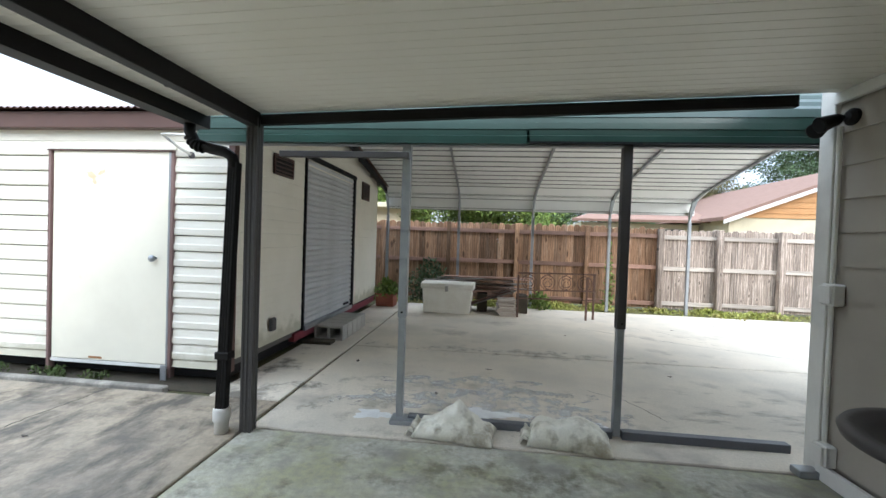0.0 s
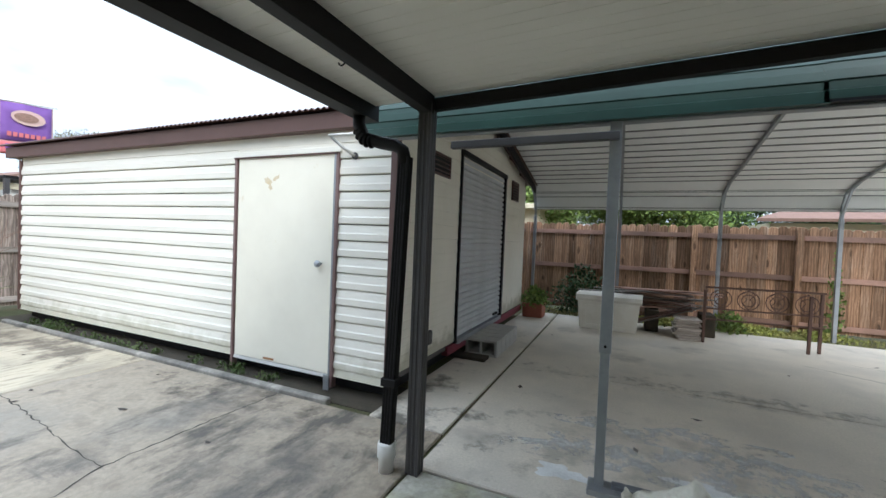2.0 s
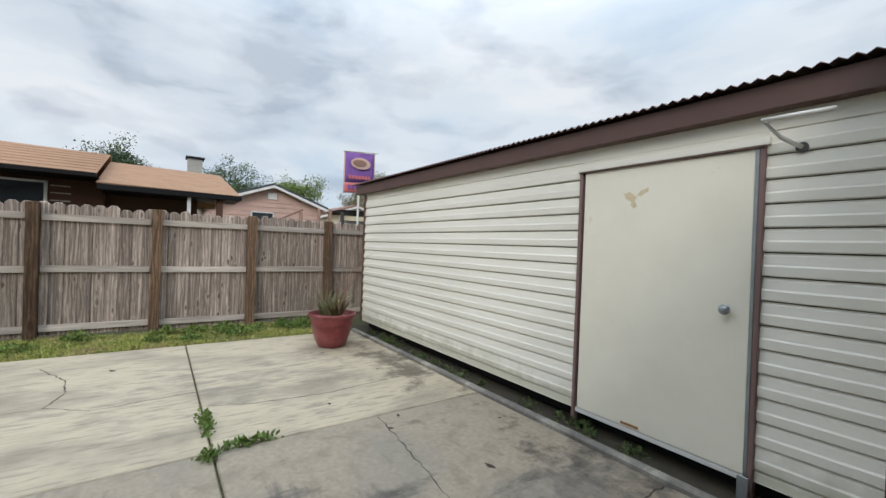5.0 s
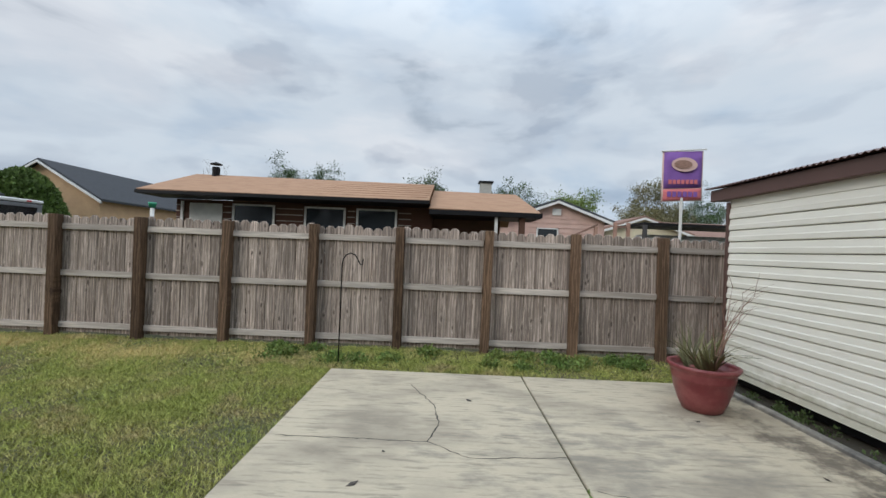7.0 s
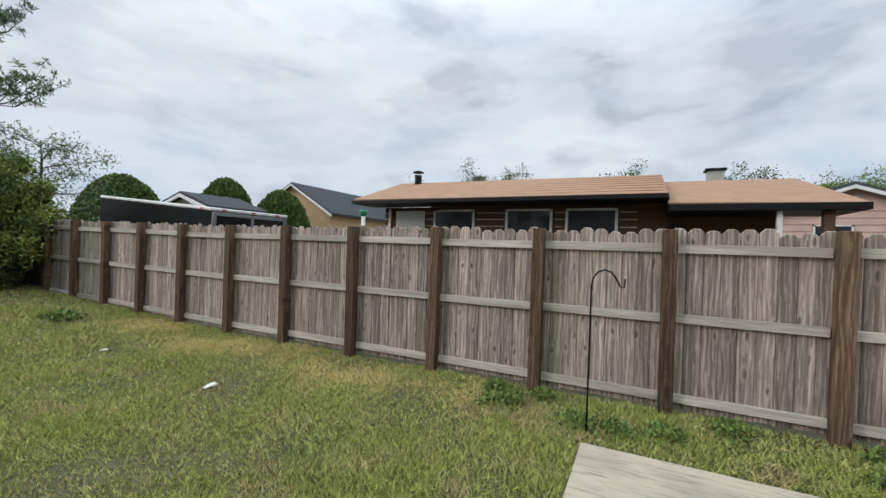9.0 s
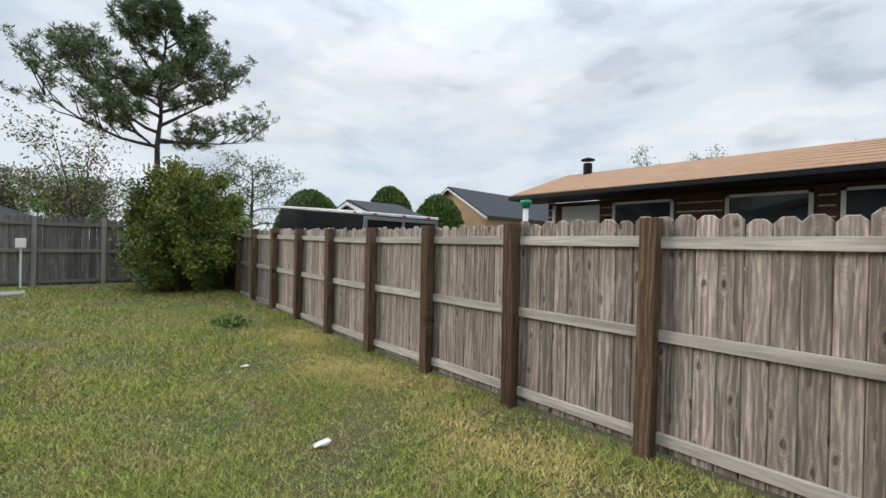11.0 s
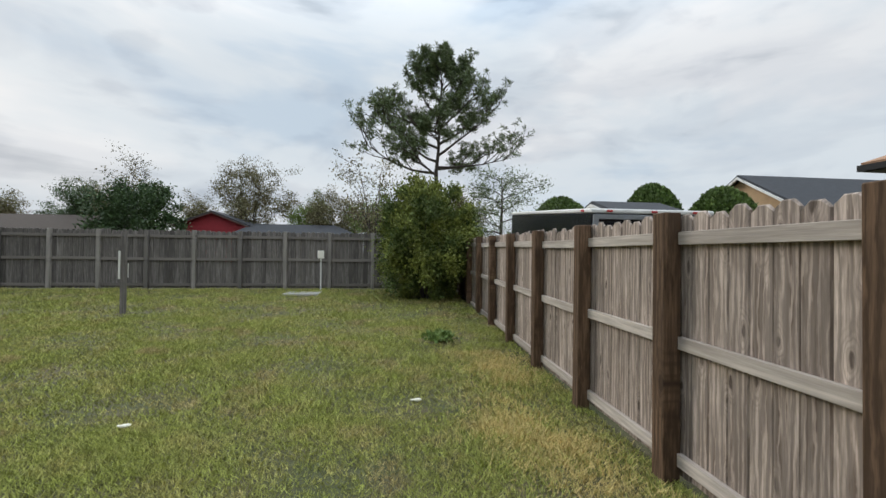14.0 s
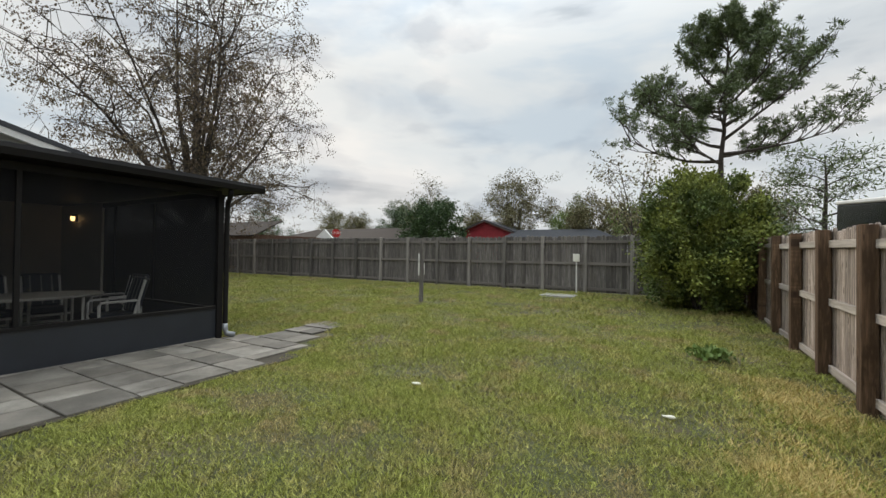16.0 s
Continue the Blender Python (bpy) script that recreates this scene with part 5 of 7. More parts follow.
for x, y, r, h in ((-18.3, -29.2, 2.7, 5.3), (-20.3, -22.6, 1.95, 5.1), (-21.4, -19.4, 1.9, 4.45)):
    bush("clipped domed evergreen hedge tree behind the trailer", (x, y, 0), (r, r, h), HEDGE, 26000, 0.17, 80 + int(r), dense=0.05, name="hedge", dome=True)


# ---- neighbouring houses ----
def window(root, x, y0, y1, z0, z1, side=1, frame_mat=WHITEPAINT):
    w = part("window", cube((x, y0, z0), (x + 0.03 * side, y1, z1)), WINDOWGLASS, root)
    for a, b, c, d in ((y0, z0, y0 + 0.06, z1), (y1 - 0.06, z0, y1, z1), (y0, z1 - 0.05, y1, z1), (y0, z0, y1, z0 + 0.05)):
        part("frame", cube((min(x + 0.03 * side, x + 0.06 * side), a, b), (max(x + 0.03 * side, x + 0.06 * side), c, d)), frame_mat, w)
    return w


def roof_prism(name, pts, faces, mat, root, thick=0.10):
    bm = bmesh.new()
    v = [bm.verts.new(p) for p in pts]
    for f in faces:
        bm.faces.new([v[i] for i in f])
    ob = part(name, bm, mat, root)
    so = ob.modifiers.new("thickness", "SOLIDIFY")
    so.thickness, so.offset = thick, -1
    return ob


def brown_house():
    root = thing("neighbour_house", (0, 0, 0), "low brown brick house with tan shingle roof behind the grey fence", "house")
    E, W = -14.0, -15.0
    part("wall", cube((-20.5, -8.0, 0), (W, -0.6, 2.72)), BRICKMAT, root, "brown brick wall")
    part("wall", cube((-20.5, -0.6, 0), (W - 0.4, 1.4, 2.5)), BROWNPAINT, root)
    roof_prism("roof", [(E, -8.42, 2.86), (E, -0.66, 2.82), (-17.1, -0.66, 3.74), (-17.1, -8.78, 3.80), (-20.4, -8.6, 2.86), (-20.4, -0.66, 2.82)], [(0, 1, 2, 3), (3, 2, 5, 4)], SHINGLE, root, 0.03)
    roof_prism("roof", [(E, -0.65, 2.64), (E, 2.30, 2.60), (-17.0, 2.1, 3.50), (-17.0, -0.65, 3.53), (-20.0, -0.65, 2.64), (-20.0, 2.3, 2.60)], [(0, 1, 2, 3), (3, 2, 5, 4)], SHINGLE, root, 0.03)
    for z in np.arange(0.0, 1.0, 0.125):
        part("shingle_course", extrude(bmesh.new(), [(E - 3.1 * z, 2.903 + 0.92 * z), (E - 3.1 * z, 2.915 + 0.92 * z), (E - 3.1 * (z + 0.1), 2.903 + 0.92 * (z + 0.1))], -8.4, -0.7, "y"), SHINGLE, root, kind="stuff").matrix_basis = Matrix.Translation((0, 0, -0.075))
    part("fascia", extrude(bmesh.new(), [(E - 0.02, 2.74), (E + 0.04, 2.74), (E + 0.04, 2.825), (E - 0.02, 2.825)], -8.44, -0.64, "y"), BLACK, root)
    part("fascia", extrude(bmesh.new(), [(E - 0.02, 2.48), (E + 0.04, 2.48), (E + 0.04, 2.60), (E - 0.02, 2.60)], -0.64, 2.32, "y"), BLACK, root)
    part("soffit", cube((W, -8.4, 2.73), (E, -0.62, 2.74)), BLACK, root)
    part("soffit", cube((W - 0.4, -0.62, 2.47), (E, 2.3, 2.48)), BLACK, root)
    for y0, y1 in ((-6.35, -5.12), (-4.27, -3.08), (-2.77, -1.60)):
        window(root, W, y0, y1, 1.3, 2.64)
    part("shutter_panel", cube((W, -7.6, 1.2), (W + 0.03, -6.66, 2.62)), CORNERWHITE, root, "off-white closed panel")
    part("post", cube((W, -7.85, 1.2), (W + 0.05, -7.78, 2.66)), WHITEPAINT, root)
    for y0, y1 in ((-8.0, -7.85), (-6.62, -6.38), (-5.08, -4.32), (-3.03, -2.82), (-1.56, -1.2)):
        for z in (2.02, 2.20, 2.38, 2.55):
            part("siding_strip", cube((W, y0, z - 0.012), (W + 0.02, y1, z + 0.012)), RAILWOOD, root)
    part("porch_post", cube((E - 0.25, 1.75, 0), (E - 0.10, 1.9, 2.48), 0.005), BROWNPAINT, root)
    part("porch_post", cube((E - 0.2, 1.1, 0), (E - 0.1, 1.18, 2.48), 0.005), WHITEPAINT, root)
    f = part("flue", lathe(bmesh.new(), [(0.12, 3.4), (0.12, 4.02)], 12, (-16.9, -8.0, 0)), BLACK, root)
    part("flue_cap", lathe(bmesh.new(), [(0.19, 4.10), (0.19, 4.13), (0.03, 4.19)], 12, (-16.9, -8.0, 0)), BLACK, f)
    c = part("chimney", cube((-29.2, 1.75, 0.0), (-28.6, 2.45, 5.85), 0.01), STONE, root)
    part("chimney_cap", cube((-29.3, 1.65, 5.84), (-28.5, 2.55, 5.95), 0.01), BLACK, c)


brown_house()


def gable_house(label, x, y0, y1, eave, apex, depth, wall_mat, roof_mat, axis="x", skew=0.0, over=0.35):
    """A gable wall that faces the yard, with the roof running back from it."""
    root = thing("neighbour_house", (0, 0, 0), label, "house")
    m = (y0 + y1) / 2
    sgn = 1 if depth > 0 else -1
    ax = axis
    part("wall", extrude(bmesh.new(), [(y0, 0), (y1, 0), (y1, eave), (m, apex), (y0, eave)], x, x + depth, ax), wall_mat, root)
    sl = (apex - eave) / (m - y0)
    for a, b in ((y0 - over, m), (y1 + over, m)):
        za = eave - sl * over
        part("roof", extrude(bmesh.new(), [(a, za + 0.02), (b, apex + 0.02), (b, apex + 0.14), (a, za + 0.14)], x - sgn * 0.3, x + depth, ax), roof_mat, root)
        part("bargeboard", extrude(bmesh.new(), [(a, za - 0.10), (b, apex - 0.08), (b, apex + 0.03), (a, za + 0.03)], x - sgn * 0.36, x - sgn * 0.30, ax), WHITEPAINT if wall_mat is not REDWALL else BROWNTRIM, root)
    return root


gable_house("peach-sided house with a dark grey shingle roof", -23.9, -24.0, -18.0, 3.5, 5.25, -12, PEACH, SHINGLEGREY)
ph = gable_house("pink-sided house with a white-edged dark roof", -22.0, 2.6, 7.0, 3.15, 3.95, -9, PINK, SHINGLEGREY)
part("gable_vent", cube((-21.98, 4.6, 3.35), (-21.94, 5.0, 3.65), 0.004), WHITEPAINT, ph)
window(ph, -22.0, 3.9, 4.9, 2.0, 2.75)
for k in range(6):
    part("siding_strip", cube((-21.99, 2.6, 2.1 + 0.22 * k), (-21.975, 7.0 if k < 4 else 6.3, 2.115 + 0.22 * k)), PINK, ph)
gable_house("low tan house with faded red shingle roof", -26.0, 8.2, 13.0, 2.95, 3.75, -9, PALEYELLOW, SHINGLERED)
lh = thing("neighbour_house", (0, 0, 0), "long low house with a faded brown shingle roof", "house")
part("wall", cube((-35.0, 12.6, 0), (-27.0, 24.0, 2.9)), PALEYELLOW, lh)
roof_prism("roof", [(-26.4, 12.2, 2.86), (-26.4, 24.4, 2.86), (-30.6, 23.6, 4.0), (-30.6, 12.9, 4.0)], [(0, 1, 2, 3)], SHINGLERED, lh)
gable_house("small pale gabled house behind the trailer", -14.6, -18.3, -15.4, 2.80, 3.26, -2.2, WHITEPAINT, SHINGLEGREY)
oh = gable_house("orange-sided house with faded red shingle roof behind the fence", 15.2, 8.4, 18.4, 2.55, 4.55, 11, PALEYELLOW, SHINGLERED, axis="y")
part("gable_siding", extrude(bmesh.new(), [(8.5, 2.56), (18.3, 2.56), (13.4, 4.5)], 15.16, 15.19, "y"), ORANGE, oh)
for k in range(9):
    part("siding_strip", cube((8.5 + 0.5 * k, 15.14, 2.72 + 0.2 * k), (18.3 - 0.5 * k, 15.16, 2.735 + 0.2 * k)), ORANGE, oh)
sh2 = thing("neighbour_house", (0, 0, 0), "low pale yellow house wing with a reddish shingle roof", "house")
part("wall", cube((3.8, 17.0, 0), (8.3, 22.0, 2.35)), PALEYELLOW, sh2)
roof_prism("roof", [(3.3, 16.4, 2.36), (8.6, 16.4, 2.40), (8.6, 19.5, 3.25), (5.2, 19.5, 3.0)], [(0, 1, 2, 3)], SHINGLERED, sh2)
window(sh2, 8.3, 17.5, 18.4, 1.4, 2.2)
part("vent_panel", cube((7.0, 16.96, 1.7), (7.7, 17.0, 2.15)), WINDOWGLASS, sh2)
wing = thing("neighbour_house", (0, 0, 0), "pale yellow house end past the shed corner", "house")
part("wall", cube((-7.5, 13.0, 0), (-2.9, 16.0, 2.4)), PALEYELLOW, wing)
part("roof", cube((-7.8, 12.5, 2.4), (-2.4, 16.2, 2.55), 0.01), PALEYELLOW, wing)
gable_house("dark red gabled house beyond the back fence", -40.0, 5.3, 10.7, 3.7, 4.75, -8, REDWALL, SHINGLEGREY, axis="y")
ann = thing("neighbour_house", (0, 0, 0), "long low house with a dark brown roof beyond the fence", "house")
part("wall", cube((13.0, -44.0, 0), (32.0, -36.0, 3.0)), REDWALL, ann, "brown wall").data.materials[0] = BROWNPAINT
roof_prism("roof", [(12.0, -35.0, 2.9), (33.0, -35.0, 2.9), (31.0, -40.0, 4.3), (14.0, -40.0, 4.3)], [(0, 1, 2, 3)], SHINGLEBROWN, ann)
part("pale_gable", extrude(bmesh.new(), [(22.7, 2.9), (25.3, 2.9), (23.9, 3.9)], -34.6, -34.4, "y"), WHITEPAINT, ann)
far = thing("neighbour_house", (0, 0, 0), "long low house with a dull brown roof beyond the fence", "house")
part("wall", cube((24.0, -34.0, 0), (46.0, -26.0, 3.0)), BROWNPAINT, far)
roof_prism("roof", [(23.0, -25.5, 2.9), (47.0, -25.5, 2.9), (45.0, -30.0, 4.5), (25.0, -30.0, 4.5)], [(0, 1, 2, 3)], SHINGLEBROWN, far)
r3 = thing("neighbour_house", (0, 0, 0), "low house with a dark grey roof beside the red one", "house")
part("wall", cube((-4.0, -44.0, 0), (5.0, -38.0, 3.0)), BROWNPAINT, r3)
roof_prism("roof", [(-4.5, -37.5, 2.9), (5.6, -37.5, 2.9), (5.0, -41.0, 3.9), (-2.0, -41.0, 3.9)], [(0, 1, 2, 3)], SHINGLEGREY, r3)


def trailer():
    root = thing("enclosed_trailer", (0, 0, 0), "black enclosed trailer with a white roof edge behind the grey fence", "trailer")
    x0, x1, y0, y1 = -13.15, -10.93, -14.9, -10.05
    part("body", cube((x0, y0, 0.45), (x1, y1, 2.27), 0.02), BLACKGLOSS, root)
    part("roof", cube((x0 - 0.02, y0 - 0.02, 2.27), (x1 + 0.02, y1 + 0.02, 2.35), 0.02), WHITEPAINT, root, "white roof edge")
    for a, b in ((x0 + 0.02, x0 + 0.12), (x1 - 0.12, x1 - 0.02)):
        part("rear_frame", cube((a, y1, 0.5), (b, y1 + 0.03, 2.25), 0.004), GALV, root)
    part("rear_frame", cube((x0 + 0.12, y1, 2.17), (x1 - 0.12, y1 + 0.03, 2.25), 0.004), GALV, root)
    part("rear_divider", cube((-12.08, y1, 0.5), (-12.00, y1 + 0.025, 2.17), 0.004), GALV, root)
    for x in (x1 - 0.3, -12.04, x0 + 0.35):
        part("marker_lamp", cube((x - 0.05, y1 + 0.02, 2.29), (x + 0.05, y1 + 0.045, 2.33), 0.005), TRAFFICRED, root, "small red marker lamp")
    part("marker_lamp", cube((x1 + 0.02, y1 - 0.35, 2.29), (x1 + 0.04, y1 - 0.25, 2.33), 0.005), TRAFFICRED, root)
    for y in (-12.2, -11.3):
        w = part("wheel", lathe(bmesh.new(), [(0.20, -0.1), (0.34, -0.1), (0.36, -0.06), (0.36, 0.06), (0.34, 0.1), (0.20, 0.1)], 20), BLACK, root)
        w.matrix_basis = Matrix.Translation((x1 - 0.02, y, 0.19)) @ Matrix.Rotation(radians(90), 4, "Y")
    part("jack", cube(((x0 + x1) / 2 - 0.04, y0 + 0.10, -0.36), ((x0 + x1) / 2 + 0.04, y0 + 0.18, 0.46), 0.005), GALV, root)
    root.matrix_world = Matrix.Translation((0, y1 - 0.19, 0)) @ Matrix.Rotation(radians(-4.8), 4, "X") @ Matrix.Translation((0, -y1, 0))


trailer()

# ---- things beyond and along the fence ----
cap = thing("vent_pipe", (-9.84, -4.90, 0.10), "white pipe with a green plastic cap behind the fence", "pipe")
part("pipe", tube(bmesh.new(), [(0, 0, 0), (0, 0, 1.93)], 0.030, 12), WHITEPLASTIC, cap, smooth=True)
part("cap", lathe(bmesh.new(), [(0.036, 1.93), (0.056, 1.985), (0.060, 1.99), (0.060, 2.015), (0.050, 2.02)], 18), GREENPLASTIC, cap, "green plastic cap", smooth=True)

fl = thing("garden_flag", (0, 0, 0), "purple and salmon banner flag on a white pole behind fence", "flag")
FX = -12.0
part("pole", tube(bmesh.new(), [(FX, 4.78, 0), (FX, 4.78, 2.85)], 0.03, 8), WHITEPLASTIC, fl)
part("crossbar", tube(bmesh.new(), [(FX, 4.33, 3.82), (FX, 5.28, 3.90)], 0.018, 6), WHITEPLASTIC, fl)


def cloth(name, y0, y1, z0, z1, x, mat, parent, label=""):
    bm = bmesh.new()
    g = [[bm.verts.new((x + 0.016 * math.sin(6 * k / 8), y0 + (y1 - y0) * k / 8, z0 + (z1 - z0) * j / 4 + 0.06 * (k / 8 - 0.5))) for j in range(5)] for k in range(9)]
    for k in range(8):
        for j in range(4):
            bm.faces.new((g[k][j], g[k + 1][j], g[k + 1][j + 1], g[k][j + 1]))
    ob = part(name, bm, mat, parent, label, smooth=True)
    ob.modifiers.new("thickness", "SOLIDIFY").thickness = 0.004
    return ob


cloth("border", 4.36, 5.22, 2.78, 3.84, FX - 0.014, CREAMCLOTH, fl)
cloth("banner", 4.39, 5.19, 3.06, 3.83, FX, PURPLE, fl, "purple cloth panel")
cloth("band", 4.39, 5.19, 2.80, 3.04, FX, SALMON, fl, "salmon red cloth band")
em = bmesh.new()
lathe(em, [(0.001, 0), (1, 0), (1, 0.01), (0.001, 0.01)], 28)
e = part("emblem", em, CREAMCLOTH, fl, "pale orange oval emblem")
e.matrix_basis = Matrix.Translation((FX + 0.035, 4.80, 3.55)) @ Matrix.Rotation(radians(90), 4, "Y") @ Matrix.Diagonal((0.15, 0.27, 1, 1))
em = bmesh.new()
lathe(em, [(0.001, 0), (1, 0), (1, 0.01), (0.001, 0.01)], 24)
e = part("emblem", em, SCRAPWOOD, fl)
e.matrix_basis = Matrix.Translation((FX + 0.047, 4.77, 3.55)) @ Matrix.Rotation(radians(90), 4, "Y") @ Matrix.Diagonal((0.09, 0.19, 1, 1))
for k in range(7):
    part("lettering", cube((FX + 0.03, 4.48 + 0.09 * k, 3.13 + 0.003 * k), (FX + 0.036, 4.545 + 0.09 * k, 3.22 + 0.003 * k)), SALMON, fl)
for k in range(6):
    part("lettering", cube((FX + 0.03, 4.46 + 0.11 * k, 2.86 + 0.003 * k), (FX + 0.036, 4.54 + 0.11 * k, 2.97 + 0.003 * k)), PURPLE, fl)

dk = thing("deck_railing", (-16.0, 4.4, 0), "reddish-brown wooden deck rail with sloping handrails", "railing")
for y in (0.0, 0.6, 1.0):
    part("post", cube((-0.05, y, 0), (0.05, y + 0.09, 2.62 if y else 2.45)), SCRAPWOOD, dk)
part("handrail", extrude(bmesh.new(), [(-1.0, 1.95), (0.1, 2.5), (0.1, 2.56), (-1.0, 2.01)], -0.04, 0.04, "x"), SCRAPWOOD, dk)
part("top_rail", cube((-0.04, 0.6, 2.45), (0.04, 1.1, 2.52)), SCRAPWOOD, dk)
aw = thing("carport_frame", (-15.5, 5.6, 0), "dark-edged flat lean-to roof over white things", "lean-to")
part("roof", cube((-1.5, 0, 2.52), (0.2, 4.5, 2.60)), BRONZE, aw)
part("post", cube((0.1, 0.0, 0), (0.2, 0.1, 2.52)), GREYPOST, aw)
part("post", cube((0.1, 4.4, 0), (0.2, 4.5, 2.52)), GREYPOST, aw)
part("cover", cube((-1.4, 0.3, 1.2), (-0.6, 3.6, 2.3), 0.15), WHITEPLASTIC, aw)

hk = thing("shepherd_hook", (-8.70, -1.50, 0), "thin black iron shepherd's hook standing in the grass", "plant hook")
pts = [(0, 0, -0.1), (0, 0, 1.30)] + [(0, 0.11 - 0.11 * math.cos(a), 1.30 + 0.15 * math.sin(a)) for a in (0.5, 1.0, 1.57, 2.1, 2.6)] + [(0, 0.235, 1.31), (0, 0.27, 1.30), (0, 0.275, 1.38)]
part("rod", tube(bmesh.new(), pts, 0.008, 6), BLACK, hk, smooth=True)

yp = thing("yard_post", (-1.85, -12.9, 0.2), "short dark wooden post with a white tube strapped on", "post")
part("post", cube((-0.045, -0.045, -0.1), (0.045, 0.045, 1.72), 0.006), PICKETDARK, yp)
part("tube", tube(bmesh.new(), [(0.05, 0.06, 0.72), (0.05, 0.06, 1.32)], 0.02, 8), WHITEPLASTIC, yp)
part("bracket", tube(bmesh.new(), [(-0.09, 0.0, 0.75), (-0.09, 0.0, 1.05)], 0.008, 6), WHITEPLASTIC, yp)

cd = thing("conduit_riser", (-5.28, -16.62, 0.33), "grey-white conduit with a small meter box on the fence", "conduit")
part("pipe", tube(bmesh.new(), [(0, 0, 0), (0, 0, 1.02)], 0.022, 8), WHITEPLASTIC, cd)
part("box", cube((-0.09, -0.06, 1.0), (0.09, 0.06, 1.24), 0.01), RESIN, cd)
part("lid", cube((-0.095, 0.06, 1.02), (0.095, 0.075, 1.25), 0.008), RESIN, cd)
st = thing("stepping_slab", (-4.85, -15.9, 0.27), "flat grey concrete slab lying on the lawn", "slab")
part("slab", cube((-0.55, -0.4, -0.02), (0.45, 0.35, 0.06), 0.015), STONE, st)

ss = thing("stop_sign", (17.90, -30.0, 0), "red octagonal stop sign on a grey pole", "road sign")
part("pole", tube(bmesh.new(), [(0, 0, 0), (0, 0, 3.0)], 0.03, 6), GALV, ss)
turn = Matrix.Rotation(math.atan2(26.0, 26.6) + radians(180), 4, "Z")
bm = bmesh.new()
lathe(bm, [(0.002, 0), (0.38, 0), (0.38, 0.01), (0.002, 0.01)], 8)
o = part("panel", bm, TRAFFICRED, ss, "red octagonal panel")
o.matrix_basis = Matrix.Translation((0, 0.06, 3.2)) @ turn @ Matrix.Rotation(radians(90), 4, "X") @ Matrix.Rotation(radians(22.5), 4, "Z")
cu = bpy.data.curves.new("lettering", "FONT")
cu.body, cu.size, cu.align_x, cu.align_y, cu.extrude = "STOP", 0.30, "CENTER", "CENTER", 0.003
cu.materials.append(WHITEPAINT)
tx = new("lettering", cu)
tx.parent = ss
tx.matrix_basis = Matrix.Translation((-0.05, 0.13, 3.2)) @ Matrix.Rotation(math.atan2(-(-7.9 - 17.96), -3.4 + 30) + radians(180), 4, "Z") @ Matrix.Rotation(radians(90), 4, "X")


# ---- planters ----
def planter(label, place, scale=1.0):
    root = thing("planter", place, label, "plant pot")
    prof = [(0.21, 0.0), (0.235, 0.01), (0.285, 0.10), (0.325, 0.22), (0.345, 0.33), (0.352, 0.335), (0.347, 0.35), (0.355, 0.365), (0.35, 0.38), (0.358, 0.395), (0.353, 0.41), (0.375, 0.43), (0.395, 0.455), (0.395, 0.48), (0.365, 0.485), (0.35, 0.46), (0.34, 0.42)]
    part("pot", lathe(bmesh.new(), [(r * (0.78 + 0.14 * z), z * 0.98) for r, z in prof], 36), TERRACOTTA, root, "glazed red pot with ribbed rim", smooth=True)
    part("soil", lathe(bmesh.new(), [(0.24, 0.37), (0.24, 0.39), (0.1, 0.41)], 18), EARTH, root)
    rng = random.Random(4)
    bm = bmesh.new()
    for k in range(90):
        w, ln = rng.uniform(0, 6.28), rng.uniform(0.24, 0.54)
        x0, y0 = 0.12 * math.cos(w + 1) - 0.05, 0.12 * math.sin(w + 1)
        lean = rng.uniform(0.25, 1.1)
        prev = None
        for j in range(5):
            f = j / 4
            c = Vector((x0 + math.cos(w) * ln * lean * f, y0 + math.sin(w) * ln * lean * f, 0.39 + ln * (f * 1.1 - 0.6 * lean * f * f)))
            s = Vector((-math.sin(w), math.cos(w), 0)) * 0.016 * (1 - f * 0.9)
            pair = (bm.verts.new(c - s), bm.verts.new(c + s + Vector((0, 0, 0.004))))
            if prev:
                bm.faces.new((prev[0], prev[1], pair[1], pair[0]))
            prev = pair
    part("leaves", bm, LEAFOLIVE, root, "grey-green strap leaves", kind="stuff")
    bm = bmesh.new()
    for k in range(7):
        w = rng.uniform(-0.6, 2.6)
        p = Vector((0.10, 0.05, 0.46))
        d = Vector((0.35 * math.cos(w), 0.35 * math.sin(w), 1)).normalized()
        line = [p.copy()]
        for j in range(5):
            p = p + d * rng.uniform(0.13, 0.2)
            d = (d + Vector([rng.uniform(-0.25, 0.25) for _ in range(3)])).normalized()
            line.append(p.copy())
            if j > 0:
                q = p + (d + Vector([rng.uniform(-0.8, 0.8) for _ in range(3)])).normalized() * rng.uniform(0.12, 0.3)
                tube(bm, [p, p.lerp(q, 0.5) + Vector((0, 0, 0.01)), q], [0.003, 0.002, 0.001], 3, False)
        tube(bm, line, [0.006, 0.005, 0.004, 0.003, 0.002, 0.001], 4, False)
    part("dry_growth", bm, SCRAPWOOD, root, "bare dry twigs", kind="stuff")
    return root


planter("large red glazed planter with spiky grass and dry twigs", (-7.60, 2.58, 0.0))

tp = thing("square_planter", (-2.05, 8.35, 0), "reddish clay planter with leafy plants by the shed", "plant pot")
part("pot", extrude(bmesh.new(), [(-0.17, 0.0), (0.17, 0.0), (0.22, 0.27), (0.19, 0.27), (0.16, 0.22), (-0.16, 0.22), (-0.19, 0.27), (-0.22, 0.27)], -0.18, 0.18, "x"), CLAY, tp)
